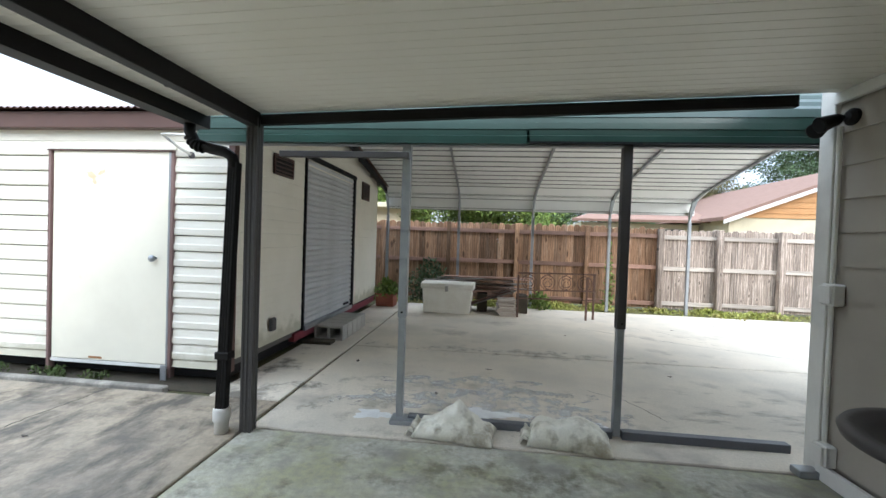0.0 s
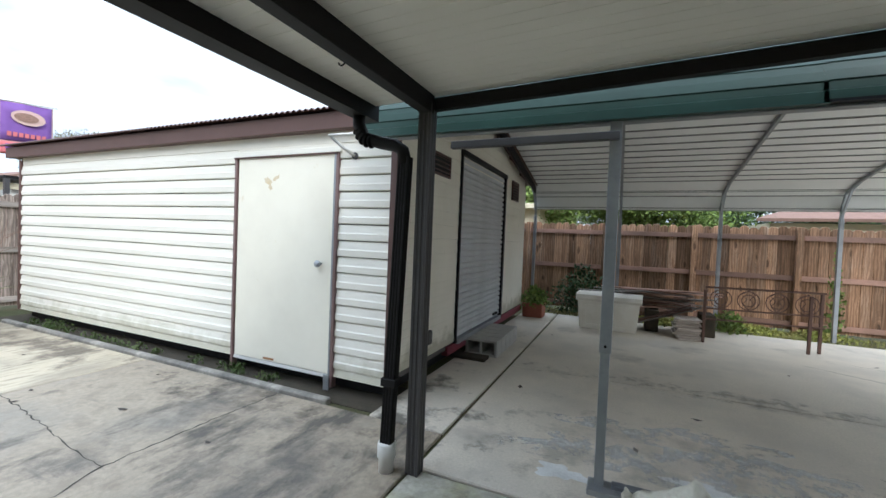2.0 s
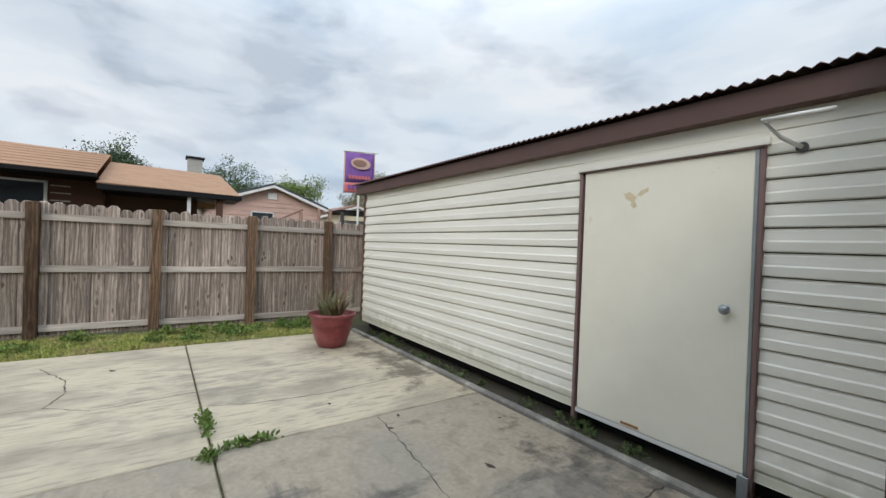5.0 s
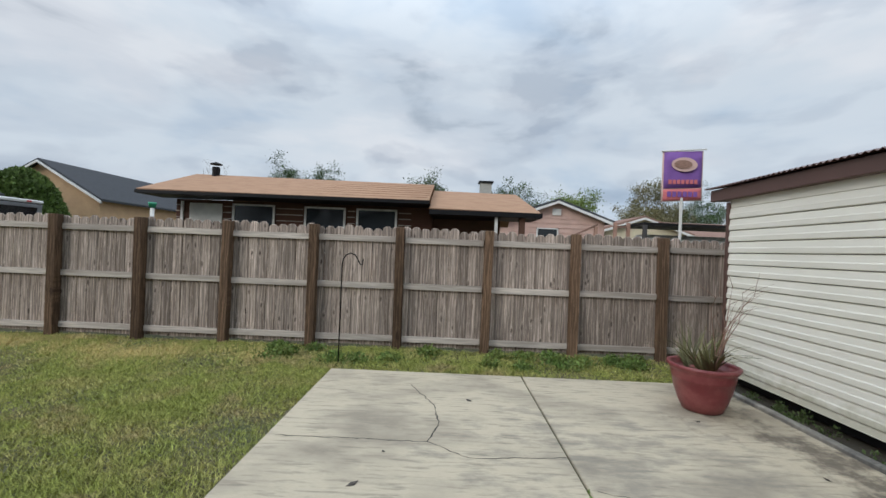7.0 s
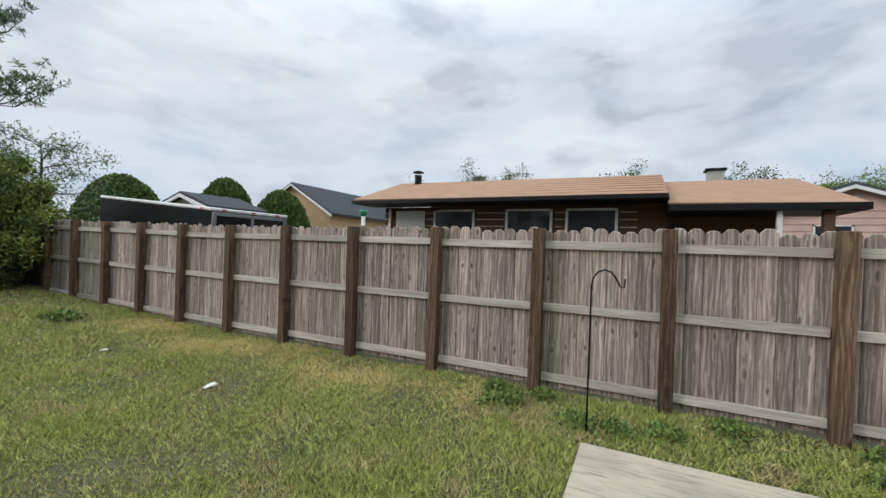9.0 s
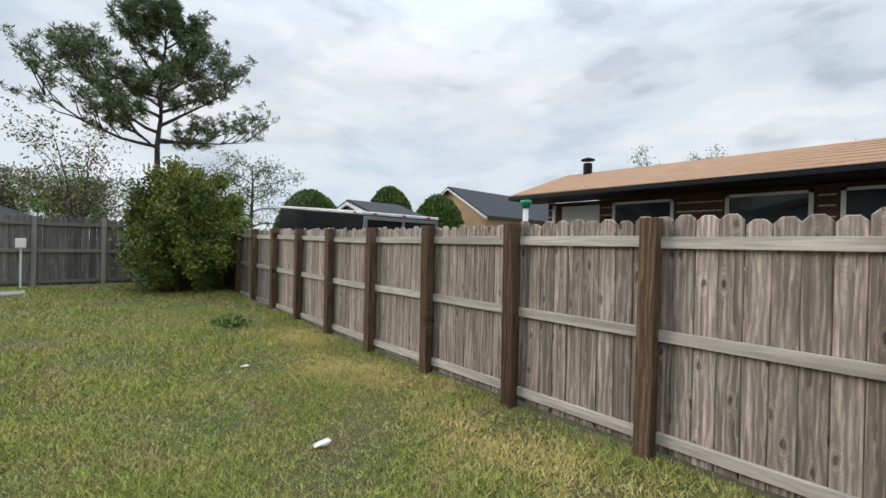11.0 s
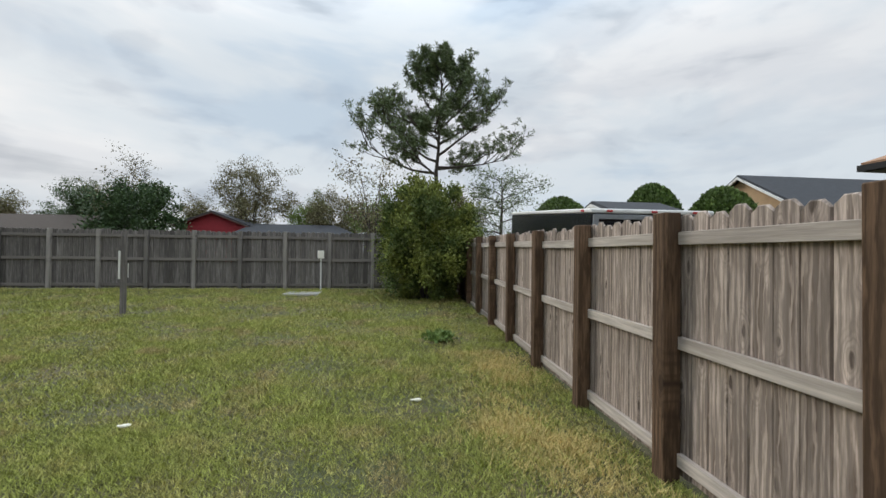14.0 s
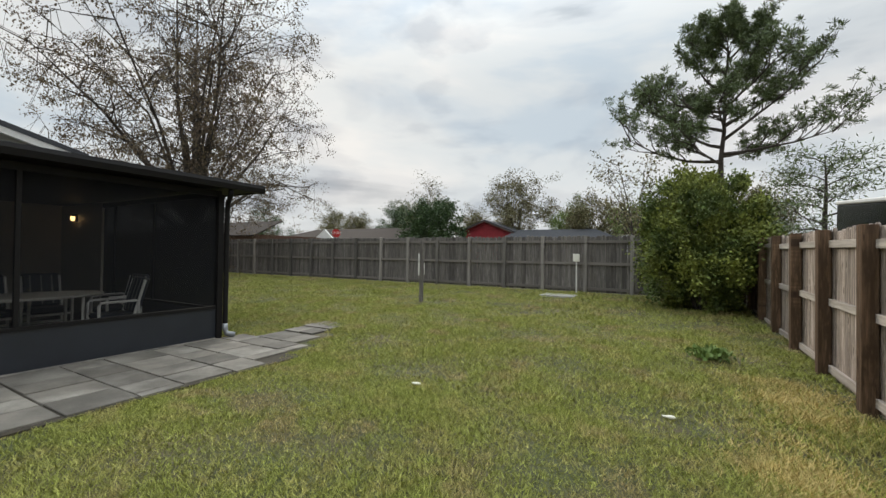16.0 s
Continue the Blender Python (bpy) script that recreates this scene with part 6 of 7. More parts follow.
part("soil", cube((-0.15, -0.15, 0.10), (0.15, 0.15, 0.225)), EARTH, tp)


def weeds(label, place, radius, height, n, mat, seed, name="weed_clump", leaf=0.05, long=None):
    rng = np.random.RandomState(seed)
    root = thing(name, place, label, "weeds")
    lx, ly = (long or (radius, radius))
    pos = rng.normal(0, 0.45, (n, 3)) * np.array([lx, ly, 0])
    r = np.sqrt((pos[:, 0] / lx) ** 2 + (pos[:, 1] / ly) ** 2).clip(0, 1.5)
    pos[:, 2] = rng.uniform(0, 1, n) * height * (1.1 - 0.65 * r).clip(0.1, 1)
    a = rng.normal(0, 0.6, (n, 3)) + np.array([0, 0, 0.6])
    a /= np.linalg.norm(a, axis=1)[:, None]
    b = np.cross(a, rng.normal(0, 1, (n, 3)))
    b /= np.linalg.norm(b, axis=1)[:, None]
    s = leaf * rng.uniform(0.5, 1.3, (n, 1))
    part("leaves", quads_mesh("leaves", np.stack([pos, pos + a * s * 0.5 + b * s * 0.3, pos + a * s, pos + a * s * 0.5 - b * s * 0.3], 1), mat), None, root, kind="stuff")
    return root


weeds("leafy green plant growing from the clay planter", (-2.05, 8.35, 0.2), 0.28, 0.35, 500, LEAF, 1, leaf=0.09)
weeds("leafy weeds growing against the brown fence", (-1.25, 9.2, 0), 0.55, 1.0, 1500, LEAFDARK, 2, leaf=0.08, long=(0.6, 0.25))
weeds("green weeds growing beside the rusty frame", (1.15, 8.85, 0), 0.26, 0.38, 420, LEAF, 3, leaf=0.08)
weeds("climbing green weed on the pale fence post", (2.75, 9.45, 0), 0.12, 1.5, 260, LEAF, 4, leaf=0.08)
weeds("grassy weeds in the slab joint", (-5.62, 0.87, 0), 0.26, 0.07, 210, WEED, 5, leaf=0.042, long=(0.24, 0.05))
weeds("grassy weeds in the slab joint", (-5.05, 0.84, 0), 0.2, 0.07, 100, WEED, 6, leaf=0.04, long=(0.08, 0.06))
weeds("grassy weeds in the slab joint", (-5.13, 1.10, 0), 0.2, 0.05, 150, WEED, 7, leaf=0.05, long=(0.04, 0.22))
weeds("low grass tuft on the lawn", (-8.40, -10.3, 0.12), 0.24, 0.09, 420, WEED, 8, leaf=0.09)
rw = random.Random(9)
for k in range(26):
    x = rw.uniform(-8.3, -2.9)
    weeds("small green weeds under the shed wall", (x, rw.uniform(3.33, 3.46), -0.02), 0.07, rw.uniform(0.05, 0.13), rw.randint(25, 90), WEEDLOW, 100 + k, leaf=0.035)
for k in range(22):
    y = rw.uniform(-2.6, 3.2)
    weeds("leafy green weeds at the fence foot", (rw.uniform(-9.35, -8.75), y, 0), rw.uniform(0.12, 0.25), rw.uniform(0.08, 0.16), 240, LEAF, 200 + k, leaf=0.045)
for k in range(16):
    weeds("patchy grass and weeds at the slab's edge", (rw.uniform(-0.5, 8.5), rw.uniform(8.95, 9.4), 0), 0.35, 0.08, 300, GRASSBLADE, 300 + k, leaf=0.06)


# ---- things on the carport slab ----
def deck_box():
    root = thing("deck_box", (-0.72, 8.05, 0), "beige resin deck storage box, closed, beside stacked boards", "storage box", turn=-3)
    bm = bmesh.new()
    extrude(bm, [(-0.44, 0.0), (0.44, 0.0), (0.48, 0.47), (-0.48, 0.47)], -0.26, 0.26, "y")
    part("body", bm, RESIN, root)
    bm = bmesh.new()
    extrude(bm, [(-0.27, 0.46), (0.27, 0.46), (0.29, 0.50), (0.27, 0.56), (0.20, 0.585), (-0.20, 0.585), (-0.27, 0.56), (-0.29, 0.50)], -0.51, 0.51, "x")
    part("lid", bm, RESIN, root, "domed resin lid")
    part("latch", cube((-0.03, -0.30, 0.42), (0.03, -0.27, 0.52), 0.005), STONE, root)
    for a, b, c, d in ((-0.36, 0.06, -0.345, 0.40), (0.345, 0.06, 0.36, 0.40), (-0.36, 0.06, 0.36, 0.075), (-0.36, 0.385, 0.36, 0.40)):
        part("panel_rib", cube((a, -0.268, b), (c, -0.258, d)), RESIN, root)


deck_box()
rb = random.Random(12)
for k in range(24):
    low = k < 9
    px = 0.12 + rb.uniform(-0.12, 0.12) if low else 0.0 + rb.uniform(-0.35, 0.35)
    l = rb.uniform(0.45, 0.75) if low else rb.uniform(0.6, 1.15)
    s = thing("scrap_board", (px, 8.42 + rb.uniform(-0.12, 0.2), 0.36 + 0.0135 * k), "weathered reddish scrap board lying on the pile", "board", group="scrap board pile", turn=rb.uniform(-34, 34) if low else rb.uniform(-20, 26))
    bw = rb.uniform(0.035, 0.075)
    part("plank", cube((-l, -bw, 0), (l * rb.uniform(0.6, 0.95), bw, 0.013), 0.002), rb.choice((SCRAPWOOD, SCRAPWOOD, RAILDARK, PICKET)), s)
for k in range(7):
    s = thing("scrap_board", (rb.uniform(-0.1, 0.25), 8.02 + 0.05 * k, 0.0), "weathered board leaning against the pile", "board", group="scrap board pile", turn=rb.uniform(-16, 16))
    m2 = Matrix.Rotation(radians(rb.uniform(-32, -12)), 4, "Y")
    part("plank", cube((-0.5, -0.05, 0.0), (0.55, 0.05, 0.018), 0.002, Matrix.Translation((0.0, 0, 0.27)) @ m2), rb.choice((SCRAPWOOD, RAILDARK, IRON)), s)
for k in range(9):
    s = thing("stacked_slab", (0.42 + rb.uniform(-0.03, 0.03), 7.95 + rb.uniform(-0.02, 0.02), 0.036 * k), "pale tapered board offcut in a leaning stack", "board", group="stack of board offcuts", turn=rb.uniform(-8, 8))
    part("board", cube((-0.17, -0.2, 0), (0.17, 0.2, 0.03), 0.004), RAILWOOD, s)
for x in (-0.05, 0.75):
    s = thing("concrete_block", (x, 8.35, 0), "dark concrete block holding up the boards", "block")
    part("block", cube((-0.1, -0.2, 0), (0.1, 0.2, 0.357), 0.01), EARTH, s)


def cinder(place, turn=0):
    root = thing("cinder_block", place, "grey hollow concrete block used as a shed step", "block", group="shed step blocks", turn=turn)
    bm = bmesh.new()
    for lo, hi in (((-0.2, -0.1, 0), (0.2, -0.07, 0.19)), ((-0.2, 0.07, 0), (0.2, 0.1, 0.19)), ((-0.2, -0.07, 0), (-0.17, 0.07, 0.19)), ((0.17, -0.07, 0), (0.2, 0.07, 0.19)), ((-0.015, -0.07, 0), (0.015, 0.07, 0.19))):
        box(bm, lo, hi)
    m = Matrix.Translation((0, 0, 0.1)) @ Matrix.Rotation(radians(90), 4, "X") @ Matrix.Translation((0, 0, -0.1))
    bmesh.ops.transform(bm, matrix=m, verts=bm.verts)
    part("block", bm, STONE, root)
    return root


for k in range(5):
    cinder((-2.08, 5.35 + 0.205 * k, 0.0))
pb = thing("plank_step", (-2.3, 5.1, 0), "short dark plank under the shed door blocks", "board")
part("plank", cube((-0.5, -0.09, 0), (0.35, 0.09, 0.04), 0.005), EARTH, pb)


def headboard():
    root = thing("iron_frame", (0.62, 7.75, 0), "rusty brown iron headboard frame with scrollwork standing on slab", "iron frame", turn=1)
    W = 1.42
    for x in (0.0, W - 0.16):
        part("leg", cube((x - 0.018, -0.018, 0), (x + 0.018, 0.018, 0.80), 0.003), IRON, root)
    part("leg", cube((W - 0.018, 0.10, 0), (W + 0.018, 0.136, 0.84), 0.003), IRON, root)
    for z, r in ((0.84, 0.016), (0.52, 0.012), (0.36, 0.014)):
        part("bar", tube(bmesh.new(), [(0, 0, z), (W, 0, z + 0.02)], r, 6), IRON, root)
    for k in range(4):
        bm = bmesh.new()
        cx = 0.2 + k * 0.34
        for r in (0.135, 0.085):
            tube(bm, [(cx + r * math.cos(a), 0, 0.68 + r * math.sin(a)) for a in [i * math.pi / 8 for i in range(17)]], 0.007, 5, False)
        for s in (-1, 1):
            tube(bm, [(cx, 0, 0.55), (cx + s * 0.07, 0, 0.62), (cx + s * 0.02, 0, 0.70), (cx + s * 0.08, 0, 0.77), (cx, 0, 0.83)], 0.006, 5, False)
        part("scrollwork", bm, IRON, root)


headboard()


def sack(name, label, place, size, mat, seed, turn=0, fold=0.0):
    """A filled bag: two sheets joined at a flat seam, bulging and creased."""
    root = thing(name, place, label, "sack", turn=turn)
    bm = bmesh.new()
    nu, nv = 44, 26
    top, low = [], []
    for i in range(nu + 1):
        u = -1 + 2 * i / nu
        a, b2 = [], []
        for j in range(nv + 1):
            v = -1 + 2 * j / nv
            bulge = max(0.0, (1 - u ** 4) * (1 - abs(v) ** 3)) ** 0.55
            sag = 1 - 0.12 * math.cos(u * 5 + seed)
            q = Vector((u * 3, v * 2, seed))
            crease = 0.020 * noise.noise(q * 1.3) + 0.016 * abs(noise.noise(Vector((u * 9 + v * 3, v * 7 - u * 4, seed + 4.0))))
            edge = 1 - 0.10 * (1 - abs(u)) * abs(v) - 0.06 * (1 - abs(v)) * abs(u)
            peak = fold * 0.11 * max(0.0, 1 - abs(u - 0.05) * 1.5) * max(0.0, 1 - abs(v - 0.3) * 1.1)
            x, y = u * size[0] / 2 * edge, v * size[1] / 2 * edge
            a.append(bm.verts.new((x, y, 0.012 + size[2] * bulge * sag * (1 - 0.35 * fold) + (crease + peak) * min(1.0, bulge * 1.5))))
            b2.append(a[-1] if i in (0, nu) or j in (0, nv) else bm.verts.new((x, y, 0.004)))
        top.append(a)
        low.append(b2)
    for i in range(nu):
        for j in range(nv):
            bm.faces.new((top[i][j], top[i + 1][j], top[i + 1][j + 1], top[i][j + 1]))
            f = [low[i][j], low[i][j + 1], low[i + 1][j + 1], low[i + 1][j]]
            if not all(p in (top[i][j], top[i + 1][j], top[i + 1][j + 1], top[i][j + 1]) for p in f):
                bm.faces.new(f)
    part("bag", bm, mat, root, smooth=True)
    bm = bmesh.new()
    line = np.linspace(-size[1] * 0.42, size[1] * 0.42, 9)
    prev = None
    for k, y in enumerate(line):
        s = size[0] / 2 - 0.01
        row = [bm.verts.new((-s + 0.02, y, 0.03)), bm.verts.new((-s - 0.03, y, 0.05 + 0.02 * math.sin(k * 2.1))), bm.verts.new((-s - 0.06, y * 1.05, 0.012 + 0.01 * math.sin(k * 1.3)))]
        if prev:
            for m in range(2):
                bm.faces.new((prev[m], row[m], row[m + 1], prev[m + 1]))
        prev = row
    o = part("folded_end", bm, mat, root, smooth=True)
    o.modifiers.new("thickness", "SOLIDIFY").thickness = 0.003
    return root


sack("sack", "dirty white plastic sack slumped by the post", (-0.18, 2.90, 0), (0.58, 0.32, 0.15), SACK, 3, turn=-6, fold=1.0)
sack("sack", "full dirty cream woven sack on the slab edge", (0.62, 2.90, 0), (0.57, 0.30, 0.145), SACK, 8, turn=-8, fold=0.0)
pw = thing("spilled_powder", (0, 0, 0), "spilled white powder crusted on the slab behind the sacks", "powder")


def blotch(name, cx, cy, rx, ry, mat, seed, parent):
    rng = random.Random(seed)
    bm = bmesh.new()
    c = bm.verts.new((cx, cy, 0.006))
    ring = []
    for k in range(40):
        a = 2 * math.pi * k / 40
        r = 1 + 0.25 * math.sin(3 * a + seed) + 0.15 * math.sin(7 * a + 2 * seed) + rng.uniform(-0.08, 0.08)
        ring.append(bm.verts.new((cx + rx * r * math.cos(a), cy + ry * r * math.sin(a), 0.0015)))
    for k in range(40):
        bm.faces.new((c, ring[k], ring[(k + 1) % 40]))
    return part(name, bm, mat, parent)


blotch("crust", 0.05, 3.30, 0.30, 0.10, POWDER, 1, pw)
blotch("film", 0.15, 3.50, 1.15, 0.36, FILM, 4, pw)
blotch("film", -0.15, 3.95, 0.7, 0.22, FILM, 5, pw)
blotch("crust", -0.85, 3.12, 0.15, 0.08, POWDER, 2, pw)
blotch("crust", 0.75, 3.26, 0.2, 0.07, POWDER, 3, pw)
lf = random.Random(5)
for k in range(34):
    l = thing("dry_leaf", (lf.uniform(-1.5, 6), lf.uniform(3.3, 8.6), 0.002) if k < 20 else (lf.uniform(-8, -3), lf.uniform(-1.3, 3), 0.002), "curled dry brown leaf lying on the concrete", "leaf", group="fallen leaves", turn=lf.uniform(0, 360))
    bm = bmesh.new()
    s = lf.uniform(0.02, 0.05)
    v = [bm.verts.new(p) for p in ((-s, 0, 0.004), (0, s * 0.5, 0.0), (s, 0, 0.006), (0, -s * 0.5, 0.001), (0, 0, 0.008))]
    for a, b in ((0, 1), (1, 2), (2, 3), (3, 0)):
        bm.faces.new((v[a], v[b], v[4]))
    part("blade", bm, BARK, l)


def crack(points, width=0.006, seed=1):
    rng = random.Random(seed)
    pts = []
    for (x0, y0), (x1, y1) in zip(points, points[1:]):
        n = max(2, int(math.hypot(x1 - x0, y1 - y0) / 0.05))
        for i in range(n):
            pts.append((x0 + (x1 - x0) * i / n + rng.uniform(-0.012, 0.012), y0 + (y1 - y0) * i / n + rng.uniform(-0.012, 0.012)))
    pts.append(points[-1])
    bm = bmesh.new()
    prev = None
    for i, (x, y) in enumerate(pts):
        a, b = pts[max(i - 1, 0)], pts[min(i + 1, len(pts) - 1)]
        d = Vector((b[0] - a[0], b[1] - a[1], 0)).normalized() * width * rng.uniform(0.3, 1.0)
        pair = (bm.verts.new((x - d.y, y + d.x, 0.0012)), bm.verts.new((x + d.y, y - d.x, 0.0012)))
        if prev:
            bm.faces.new((prev[0], prev[1], pair[1], pair[0]))
        prev = pair
    part("crack", bm, JOINT, None, "thin dark crack in the concrete", kind="structure")


crack([(-7.96, -0.47), (-7.37, -0.18), (-6.96, -0.13), (-6.61, -0.22)], 0.008, 1)
crack([(-6.61, -1.45), (-6.61, -0.22), (-6.38, 0.1), (-6.45, 0.85)], 0.007, 2)
crack([(-6.02, 0.93), (-5.91, 1.28), (-5.84, 1.91), (-5.93, 2.53), (-5.97, 3.14)], 0.007, 3)
crack([(-5.1, 2.1), (-4.2, 2.0), (-3.6, 1.92), (-3.28, 1.9)], 0.006, 4)
crack([(-3.3, -1.5), (-3.05, 0.2), (-3.19, 1.64), (-3.28, 1.9), (-3.28, 2.39), (-3.26, 3.2)], 0.009, 5)
crack([(1.6, 7.0), (2.44, 6.47), (4.16, 5.67), (5.2, 5.15)], 0.007, 8)
crack([(1.0, 4.0), (1.3, 3.8), (1.5, 3.4)], 0.004, 6)
crack([(2.2, 7.4), (2.9, 7.0), (3.4, 6.2)], 0.004, 7)
for x0, x1, y0, y1 in ((-8.45, -2.75, 3.225, 3.30),):
    part("kerb", cube((x0, y0, -0.1), (x1, y1, 0.035), 0.012), CONCRETE_DARK, None, "broken dark concrete edge under the shed", kind="structure")

# ---- house corner fittings ----
cn = thing("wall_conduit", (0, 0, 0), "grey-white painted conduit with two boxes on the corner", "conduit")
part("pipe", tube(bmesh.new(), [(2.095, 2.70, 0.04), (2.095, 2.70, 2.16)], 0.014, 8), CORNERWHITE, cn)
for z in (0.11, 1.08):
    bx = part("outlet_box", cube((2.045, 2.625, z), (2.115, 2.72, z + 0.13), 0.008), CORNERWHITE, cn)
    part("cover", cube((2.03, 2.632, z + 0.01), (2.045, 2.713, z + 0.12), 0.004), CORNERWHITE, bx)
part("foot", cube((1.97, 2.70, 0.0), (2.1, 2.79, 0.045), 0.005), GALV, cn)
fl2 = thing("flood_light", (0, 0, 0), "twin dark flood light on the white corner board", "lamp")
part("base", lathe(bmesh.new(), [(0.05, 0), (0.05, 0.02), (0.03, 0.04)], 16), BLACK, fl2).matrix_basis = Matrix.Translation((2.12, 2.64, 2.20)) @ Matrix.Rotation(radians(-90), 4, "Y")
for y, r in ((2.68, 0), (2.78, 1)):
    h = part("head", lathe(bmesh.new(), [(0.02, 0), (0.035, 0.03), (0.045, 0.10), (0.05, 0.13), (0.045, 0.135)], 16), BLACK, fl2)
    h.matrix_basis = Matrix.Translation((2.07, y - 0.02, 2.20)) @ Matrix.Rotation(radians(-110 - 12 * r), 4, "Y") @ Matrix.Rotation(radians(20 * r), 4, "X")
ft = thing("wall_fountain", (2.05, 1.82, 0), "grey stone-look round fountain basin against the wall", "fountain")
part("bowl", lathe(bmesh.new(), [(0.12, 0), (0.16, 0.02), (0.12, 0.2), (0.2, 0.4), (0.38, 0.54), (0.46, 0.57), (0.47, 0.60), (0.455, 0.62), (0.40, 0.62), (0.36, 0.58), (0.15, 0.5)], 40), GREYPOST, ft, smooth=True)
part("column", lathe(bmesh.new(), [(0.08, 0.5), (0.07, 0.7), (0.12, 0.72), (0.12, 0.76), (0.06, 0.8), (0.05, 1.0)], 20), GREYPOST, ft, smooth=True)

# ---- shed pipe ----
sp = thing("drain_pipe", (0, 0, 0), "short white plastic pipe poking out under shed fascia", "pipe")
part("pipe", tube(bmesh.new(), [(-2.55, 3.30, 2.24), (-2.85, 3.28, 2.24), (-2.80, 3.40, 2.16), (-2.72, 3.47, 2.10)], 0.013, 8), WHITEPLASTIC, sp, smooth=True)
part("flange", lathe(bmesh.new(), [(0.03, 0), (0.03, 0.01)], 12), GREYPOST, sp).matrix_basis = Matrix.Translation((-2.72, 3.478, 2.10)) @ Matrix.Rotation(radians(90), 4, "X")
fb = thing("door_bracket", (-2.92, 3.44, 0), "small bent grey metal strip at the door's foot", "bracket")
part("strip", cube((-0.03, -0.02, 0.02), (0.03, -0.01, 0.16), 0.002), GALV, fb)


# ---- porch furniture ----
def tub(bm, pts, r=0.022):
    return tube(bm, pts, r, 7)


def patio_chair():
    root = thing("patio_chair", (0, 0, 0), "white pipe-framed armchair with navy striped cushions", "chair", group="chairs round the porch table")
    for s in (-0.29, 0.29):
        part("side_frame", tub(bmesh.new(), [(0.26, s, 0), (0.27, s, 0.58), (0.24, s, 0.63), (-0.22, s, 0.64), (-0.26, s, 0.62), (-0.28, s, 0.0)]), WHITEPLASTIC, root)
        part("back_post", tub(bmesh.new(), [(-0.2, s * 0.92, 0.36), (-0.36, s * 0.92, 0.98)]), WHITEPLASTIC, root)
    for x, z in ((0.25, 0.30), (-0.24, 0.30), (0.25, 0.12), (-0.25, 0.12)):
        part("cross_bar", tub(bmesh.new(), [(x, -0.29, z), (x, 0.29, z)]), WHITEPLASTIC, root)
    part("seat_cushion", cube((-0.24, -0.26, 0.33), (0.27, 0.26, 0.43), 0.03), CUSHION, root)
    tip = Matrix.Translation((-0.24, 0, 0.42)) @ Matrix.Rotation(radians(-15), 4, "Y")
    part("back_cushion", cube((-0.05, -0.26, 0.0), (0.05, 0.26, 0.62), 0.03, tip), CUSHION, root)
    for y in (-0.15, 0.0, 0.15):
        part("cushion_stripe", cube((-0.054, y - 0.01, 0.04), (0.054, y + 0.01, 0.58), 0.0, tip), DULLGREY, root, "grey-white cushion stripe")
    part("foot_bar", tub(bmesh.new(), [(0.25, -0.29, 0.04), (-0.25, -0.29, 0.04)]), WHITEPLASTIC, root)
    return root


tb = thing("patio_table", (1.05, -5.75, 0.03), "oval grey-topped porch table with white pipe legs", "table")
bm = bmesh.new()
lathe(bm, [(0.02, 0.70), (0.98, 0.70), (1.0, 0.715), (1.0, 0.735), (0.98, 0.745), (0.02, 0.745)], 40)
bmesh.ops.transform(bm, matrix=Matrix.Diagonal((0.62, 1.0, 1, 1)), verts=bm.verts)
part("tabletop", bm, STONE, tb)
for x in (-0.35, 0.35):
    for y in (-0.6, 0.6):
        part("leg", tub(bmesh.new(), [(x, y, 0), (x, y, 0.70)]), WHITEPLASTIC, tb)
chair = patio_chair()
chair.matrix_world = pose(0.30, -6.62, 0.03, 0, 0, 84)
for x, y, a in ((1.15, -7.0, 92), (2.1, -6.3, 178), (2.1, -5.6, 183), (1.05, -4.3, -90)):
    copy_thing(chair, pose(x, y, 0.03, 0, 0, a))
wl = thing("wall_lantern", (4.6, -7.5, 2.25), "small lit amber wall lantern inside the porch", "lamp")
part("back_plate", cube((-0.05, -0.05, -0.08), (0.05, -0.02, 0.10), 0.005), BLACK, wl)
g = part("glass", lathe(bmesh.new(), [(0.03, -0.06), (0.045, 0.0), (0.04, 0.05)], 12, (0, 0.03, 0)), GLOW, wl, "lit amber glass")
part("roof", lathe(bmesh.new(), [(0.06, 0.05), (0.02, 0.10)], 12, (0, 0.03, 0)), BLACK, wl)


# ---- pavers beside the porch ----
part("ground_strip", cube((-3.17, -7.6, -0.1), (-1.06, -1.55, 0.0)), EARTH, kind="structure", label="dark soil bed under the pavers")


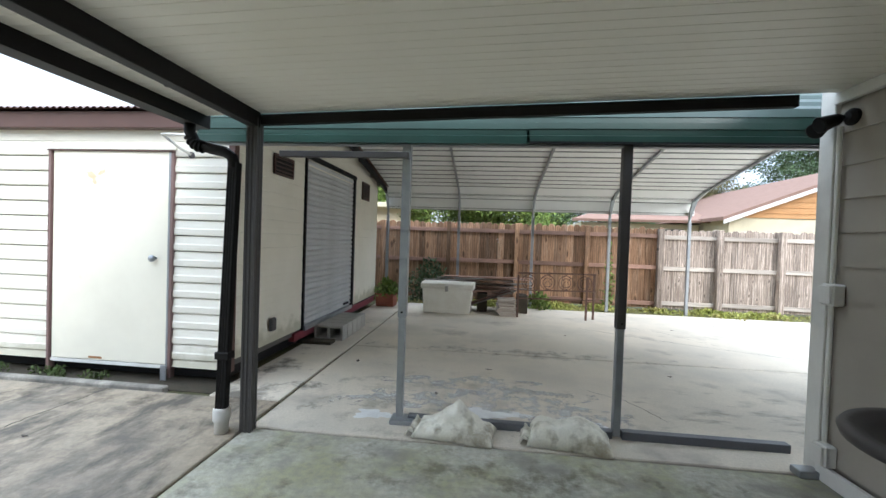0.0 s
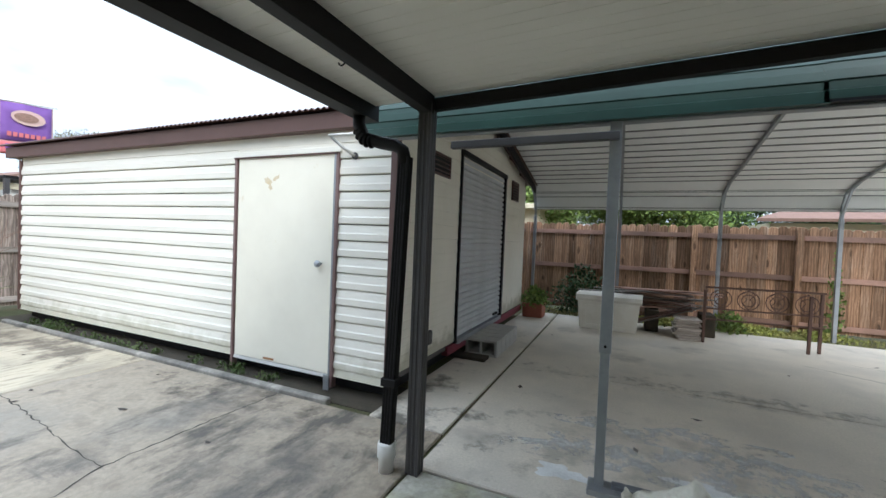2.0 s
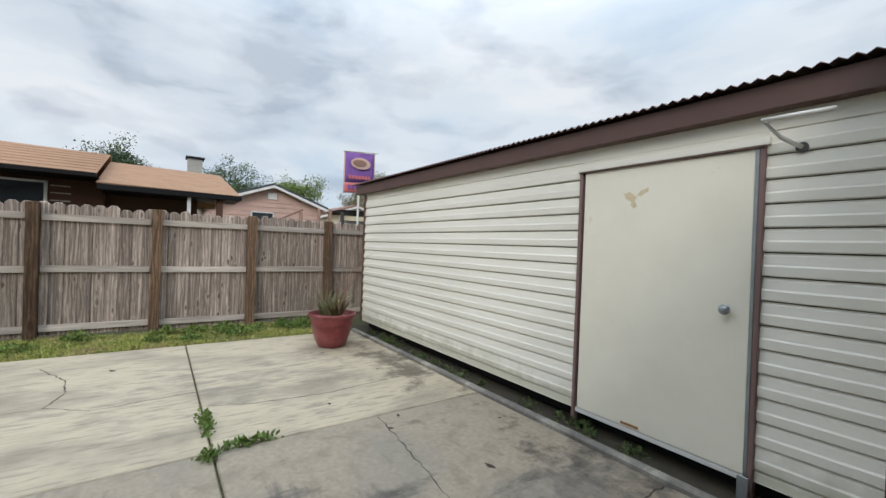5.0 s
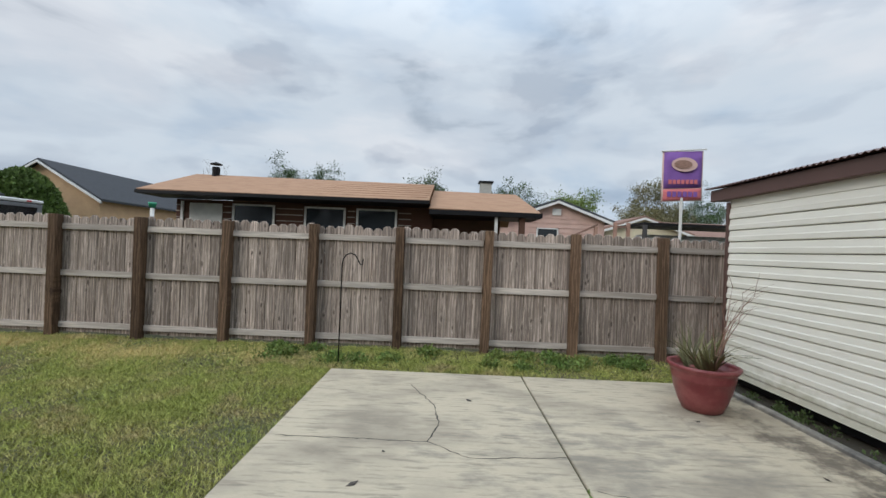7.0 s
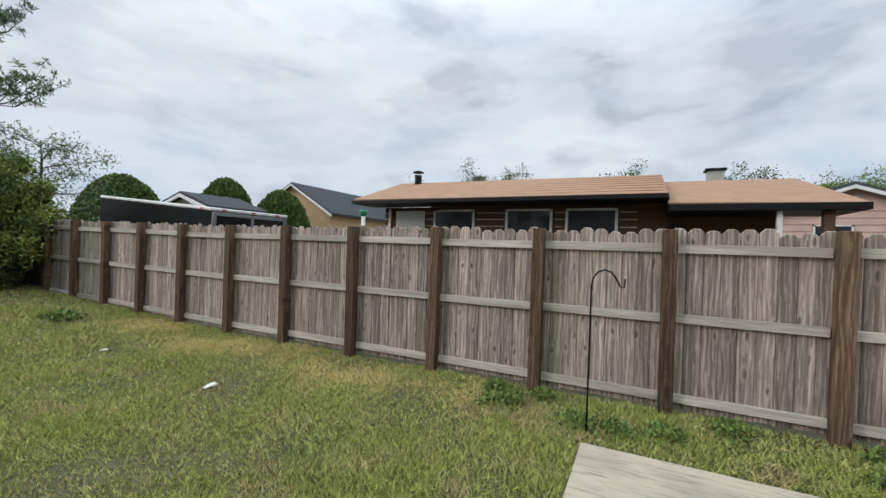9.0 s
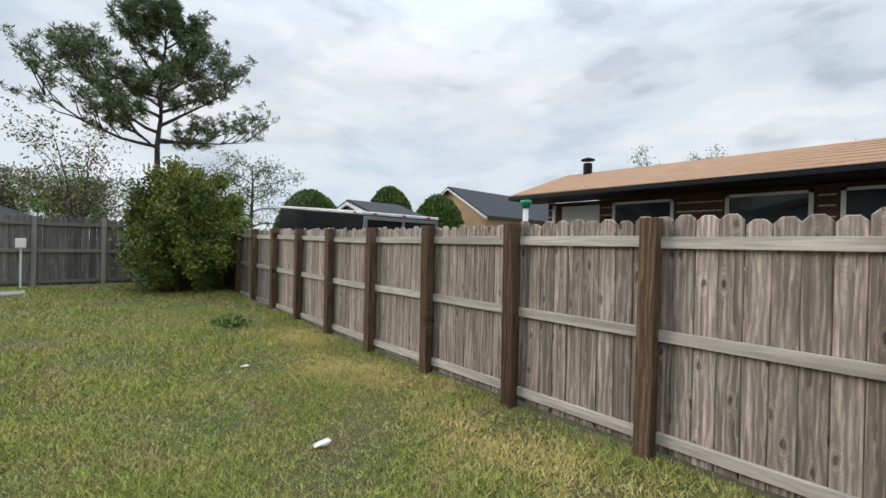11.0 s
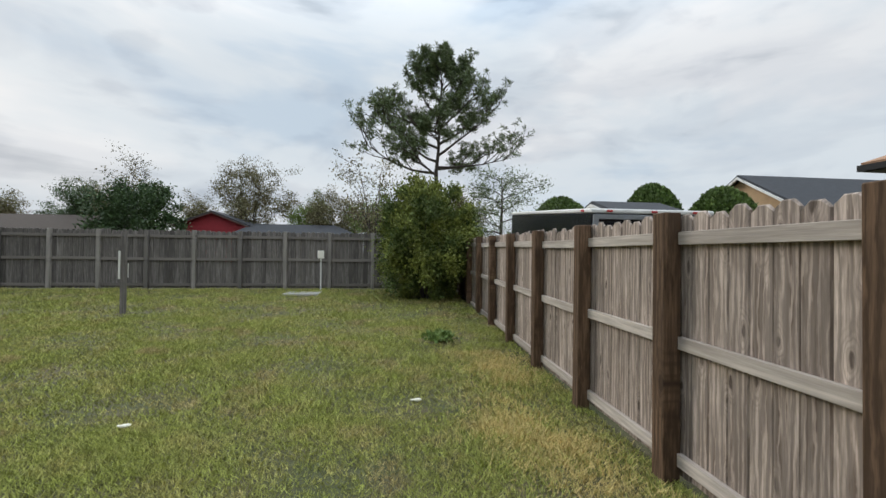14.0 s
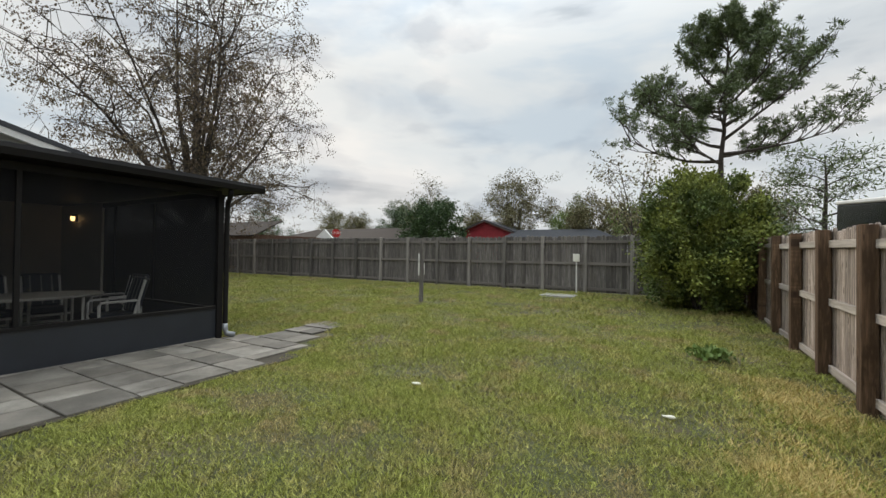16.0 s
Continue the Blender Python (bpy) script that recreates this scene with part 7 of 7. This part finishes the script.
def pavers():
    root = thing("paver_path", (0, 0, 0), "weathered grey concrete paver path beside the porch", "path", kind="structure")
    rng = random.Random(14)
    meshes = {}
    y = -1.75
    row = 0
    while y > -9.3:
        d = 0.60 if row % 2 == 0 else 0.45
        x1 = -1.10
        x0 = -3.15
        if y - d < -7.3:
            x0 = -2.85 + 0.05 * (row % 2)
        if y - d < -8.2:
            x0 = -2.55
        if y - d < -8.9:
            x0, x1 = -2.2, -1.5
        if y < -7.75:
            x1 = -1.45
        x, k = x1, 0
        while x > x0 + 0.1:
            w = (0.60, 0.40, 0.50)[(row + k) % 3]
            w = min(w, x - x0)
            key = (round(w, 2), d)
            if key not in meshes:
                meshes[key] = finish("paver", cube((-w / 2 + 0.011, -d / 2 + 0.011, -0.05), (w / 2 - 0.011, d / 2 - 0.011, 0.012), 0.006), PAVER)
            o = part("paver", meshes[key], None, root)
            o.matrix_world = pose(x - w / 2, y - d / 2, 0.008 + rise(y) + rng.uniform(-0.004, 0.005), rng.uniform(-0.4, 0.4), rng.uniform(-0.4, 0.4), rng.uniform(-0.6, 0.6))
            x -= w
            k += 1
        y -= d
        row += 1


pavers()
for x, y, s in ((-7.88, -7.8, 0.06), (-5.30, -7.37, 0.06), (-7.72, -5.27, 0.08)):
    p = thing("limestone_piece", (x, y, rise(y)), "pale broken limestone piece in the lawn", "stone")
    bm = bmesh.new()
    bmesh.ops.create_icosphere(bm, subdivisions=2, radius=s)
    for v in bm.verts:
        v.co = Vector((v.co.x * (1 + 0.3 * noise.noise(v.co * 20)), v.co.y * 0.6, v.co.z * 0.25 + 0.01 + 0.02 * noise.noise(v.co * 15)))
    part("stone", bm, SACK, p)


# ---- grass ----
def grass(name, label, x0, x1, y0, y1, per_m2, seed, size=1.0, keep_out=(), mat=GRASSBLADE):
    rng = np.random.RandomState(seed)
    n = int((x1 - x0) * (y1 - y0) * per_m2)
    x, y = rng.uniform(x0, x1, n), rng.uniform(y0, y1, n)
    ok = np.ones(n, bool)
    for a, b, c, d in keep_out:
        ok &= ~((x > a) & (x < b) & (y > c) & (y < d))
    band = np.exp(-((x + 8.95 + 0.15 * np.sin(y * 1.9) + 0.1 * np.sin(y * 7.3)) / 0.36) ** 2) * (0.45 + 0.3 * np.sin(y * 2.7 + x * 1.3) + 0.25 * np.sin(y * 11 + x * 9) * np.sin(x * 13)) * ((y > -9.6) & (y < -2.4))
    ok &= rng.uniform(0, 1, n) < (band if mat is STRAW else 1 - 0.75 * band.clip(0, 1))
    lush = np.sin(x * 2.1 + np.sin(y * 1.7)) * np.sin(y * 2.6 + np.sin(x * 1.9)) * 0.5 + 0.5
    tufts = np.sin(x * 23 + 2 * np.sin(y * 9)) * np.sin(y * 27 + 2 * np.sin(x * 11)) * 0.5 + 0.5
    lush = lush * 0.72 + tufts * 0.28
    ok &= rng.uniform(0, 1, n) < 0.25 + 0.75 * lush
    x, y, lush = x[ok], y[ok], lush[ok]
    n = len(x)
    z = 0.35 * ((-y - 8.0) / 9.0).clip(0, 1) - 0.02
    h = size * rng.uniform(0.016, 0.052, n) * (0.45 + 0.95 * lush)
    a = rng.uniform(0, 6.28, n)
    w = size * rng.uniform(0.0024, 0.0052, n)
    lean = rng.uniform(0.3, 1.5, n) * h
    b = rng.uniform(0, 6.28, n)
    p0 = np.stack([x - w * np.cos(a), y - w * np.sin(a), z], 1)
    p1 = np.stack([x + w * np.cos(a), y + w * np.sin(a), z], 1)
    p2 = np.stack([x + lean * np.cos(b), y + lean * np.sin(b), z + h], 1)
    ob = part(name, quads_mesh(name, np.stack([p0, p1, p2], 1), mat), None, None, label, kind="stuff")
    return ob


OUT = ((-8.46, 3, -1.53, 9), (-3.16, -1.0, -7.3, 0), (-2.86, -1.4, -8.2, -7.3), (-2.56, -1.45, -8.9, -8.2), (-2.22, -1.5, -9.3, -8.9), (-1.1, 6, -7.65, 0))
grass("grass", "short green and straw-coloured lawn grass", -9.63, -3.0, -7.5, -1.5, 12000, 1, 1.0, OUT)
grass("grass", "short green and straw-coloured lawn grass", -9.63, 2.0, -12.5, -7.5, 5000, 2, 1.3, OUT)
grass("grass", "short green and straw-coloured lawn grass", -9.5, 13.5, -16.9, -12.5, 1800, 3, 1.7, OUT)
grass("grass", "short green and straw-coloured lawn grass", 2.0, 13.5, -12.5, -7.7, 1500, 4, 1.7, OUT)
grass("grass", "short grass strip along the fence", -9.63, -8.45, -1.6, 3.2, 7000, 5, 1.3, OUT)
grass("grass", "patchy mossy grass behind the slab", -2.3, 9.0, 8.87, 9.65, 1600, 6, 1.3, ())
grass("grass", "dry golden grass band along the fence", -9.63, -7.8, -9.6, -2.4, 16000, 7, 1.25, (), STRAW)
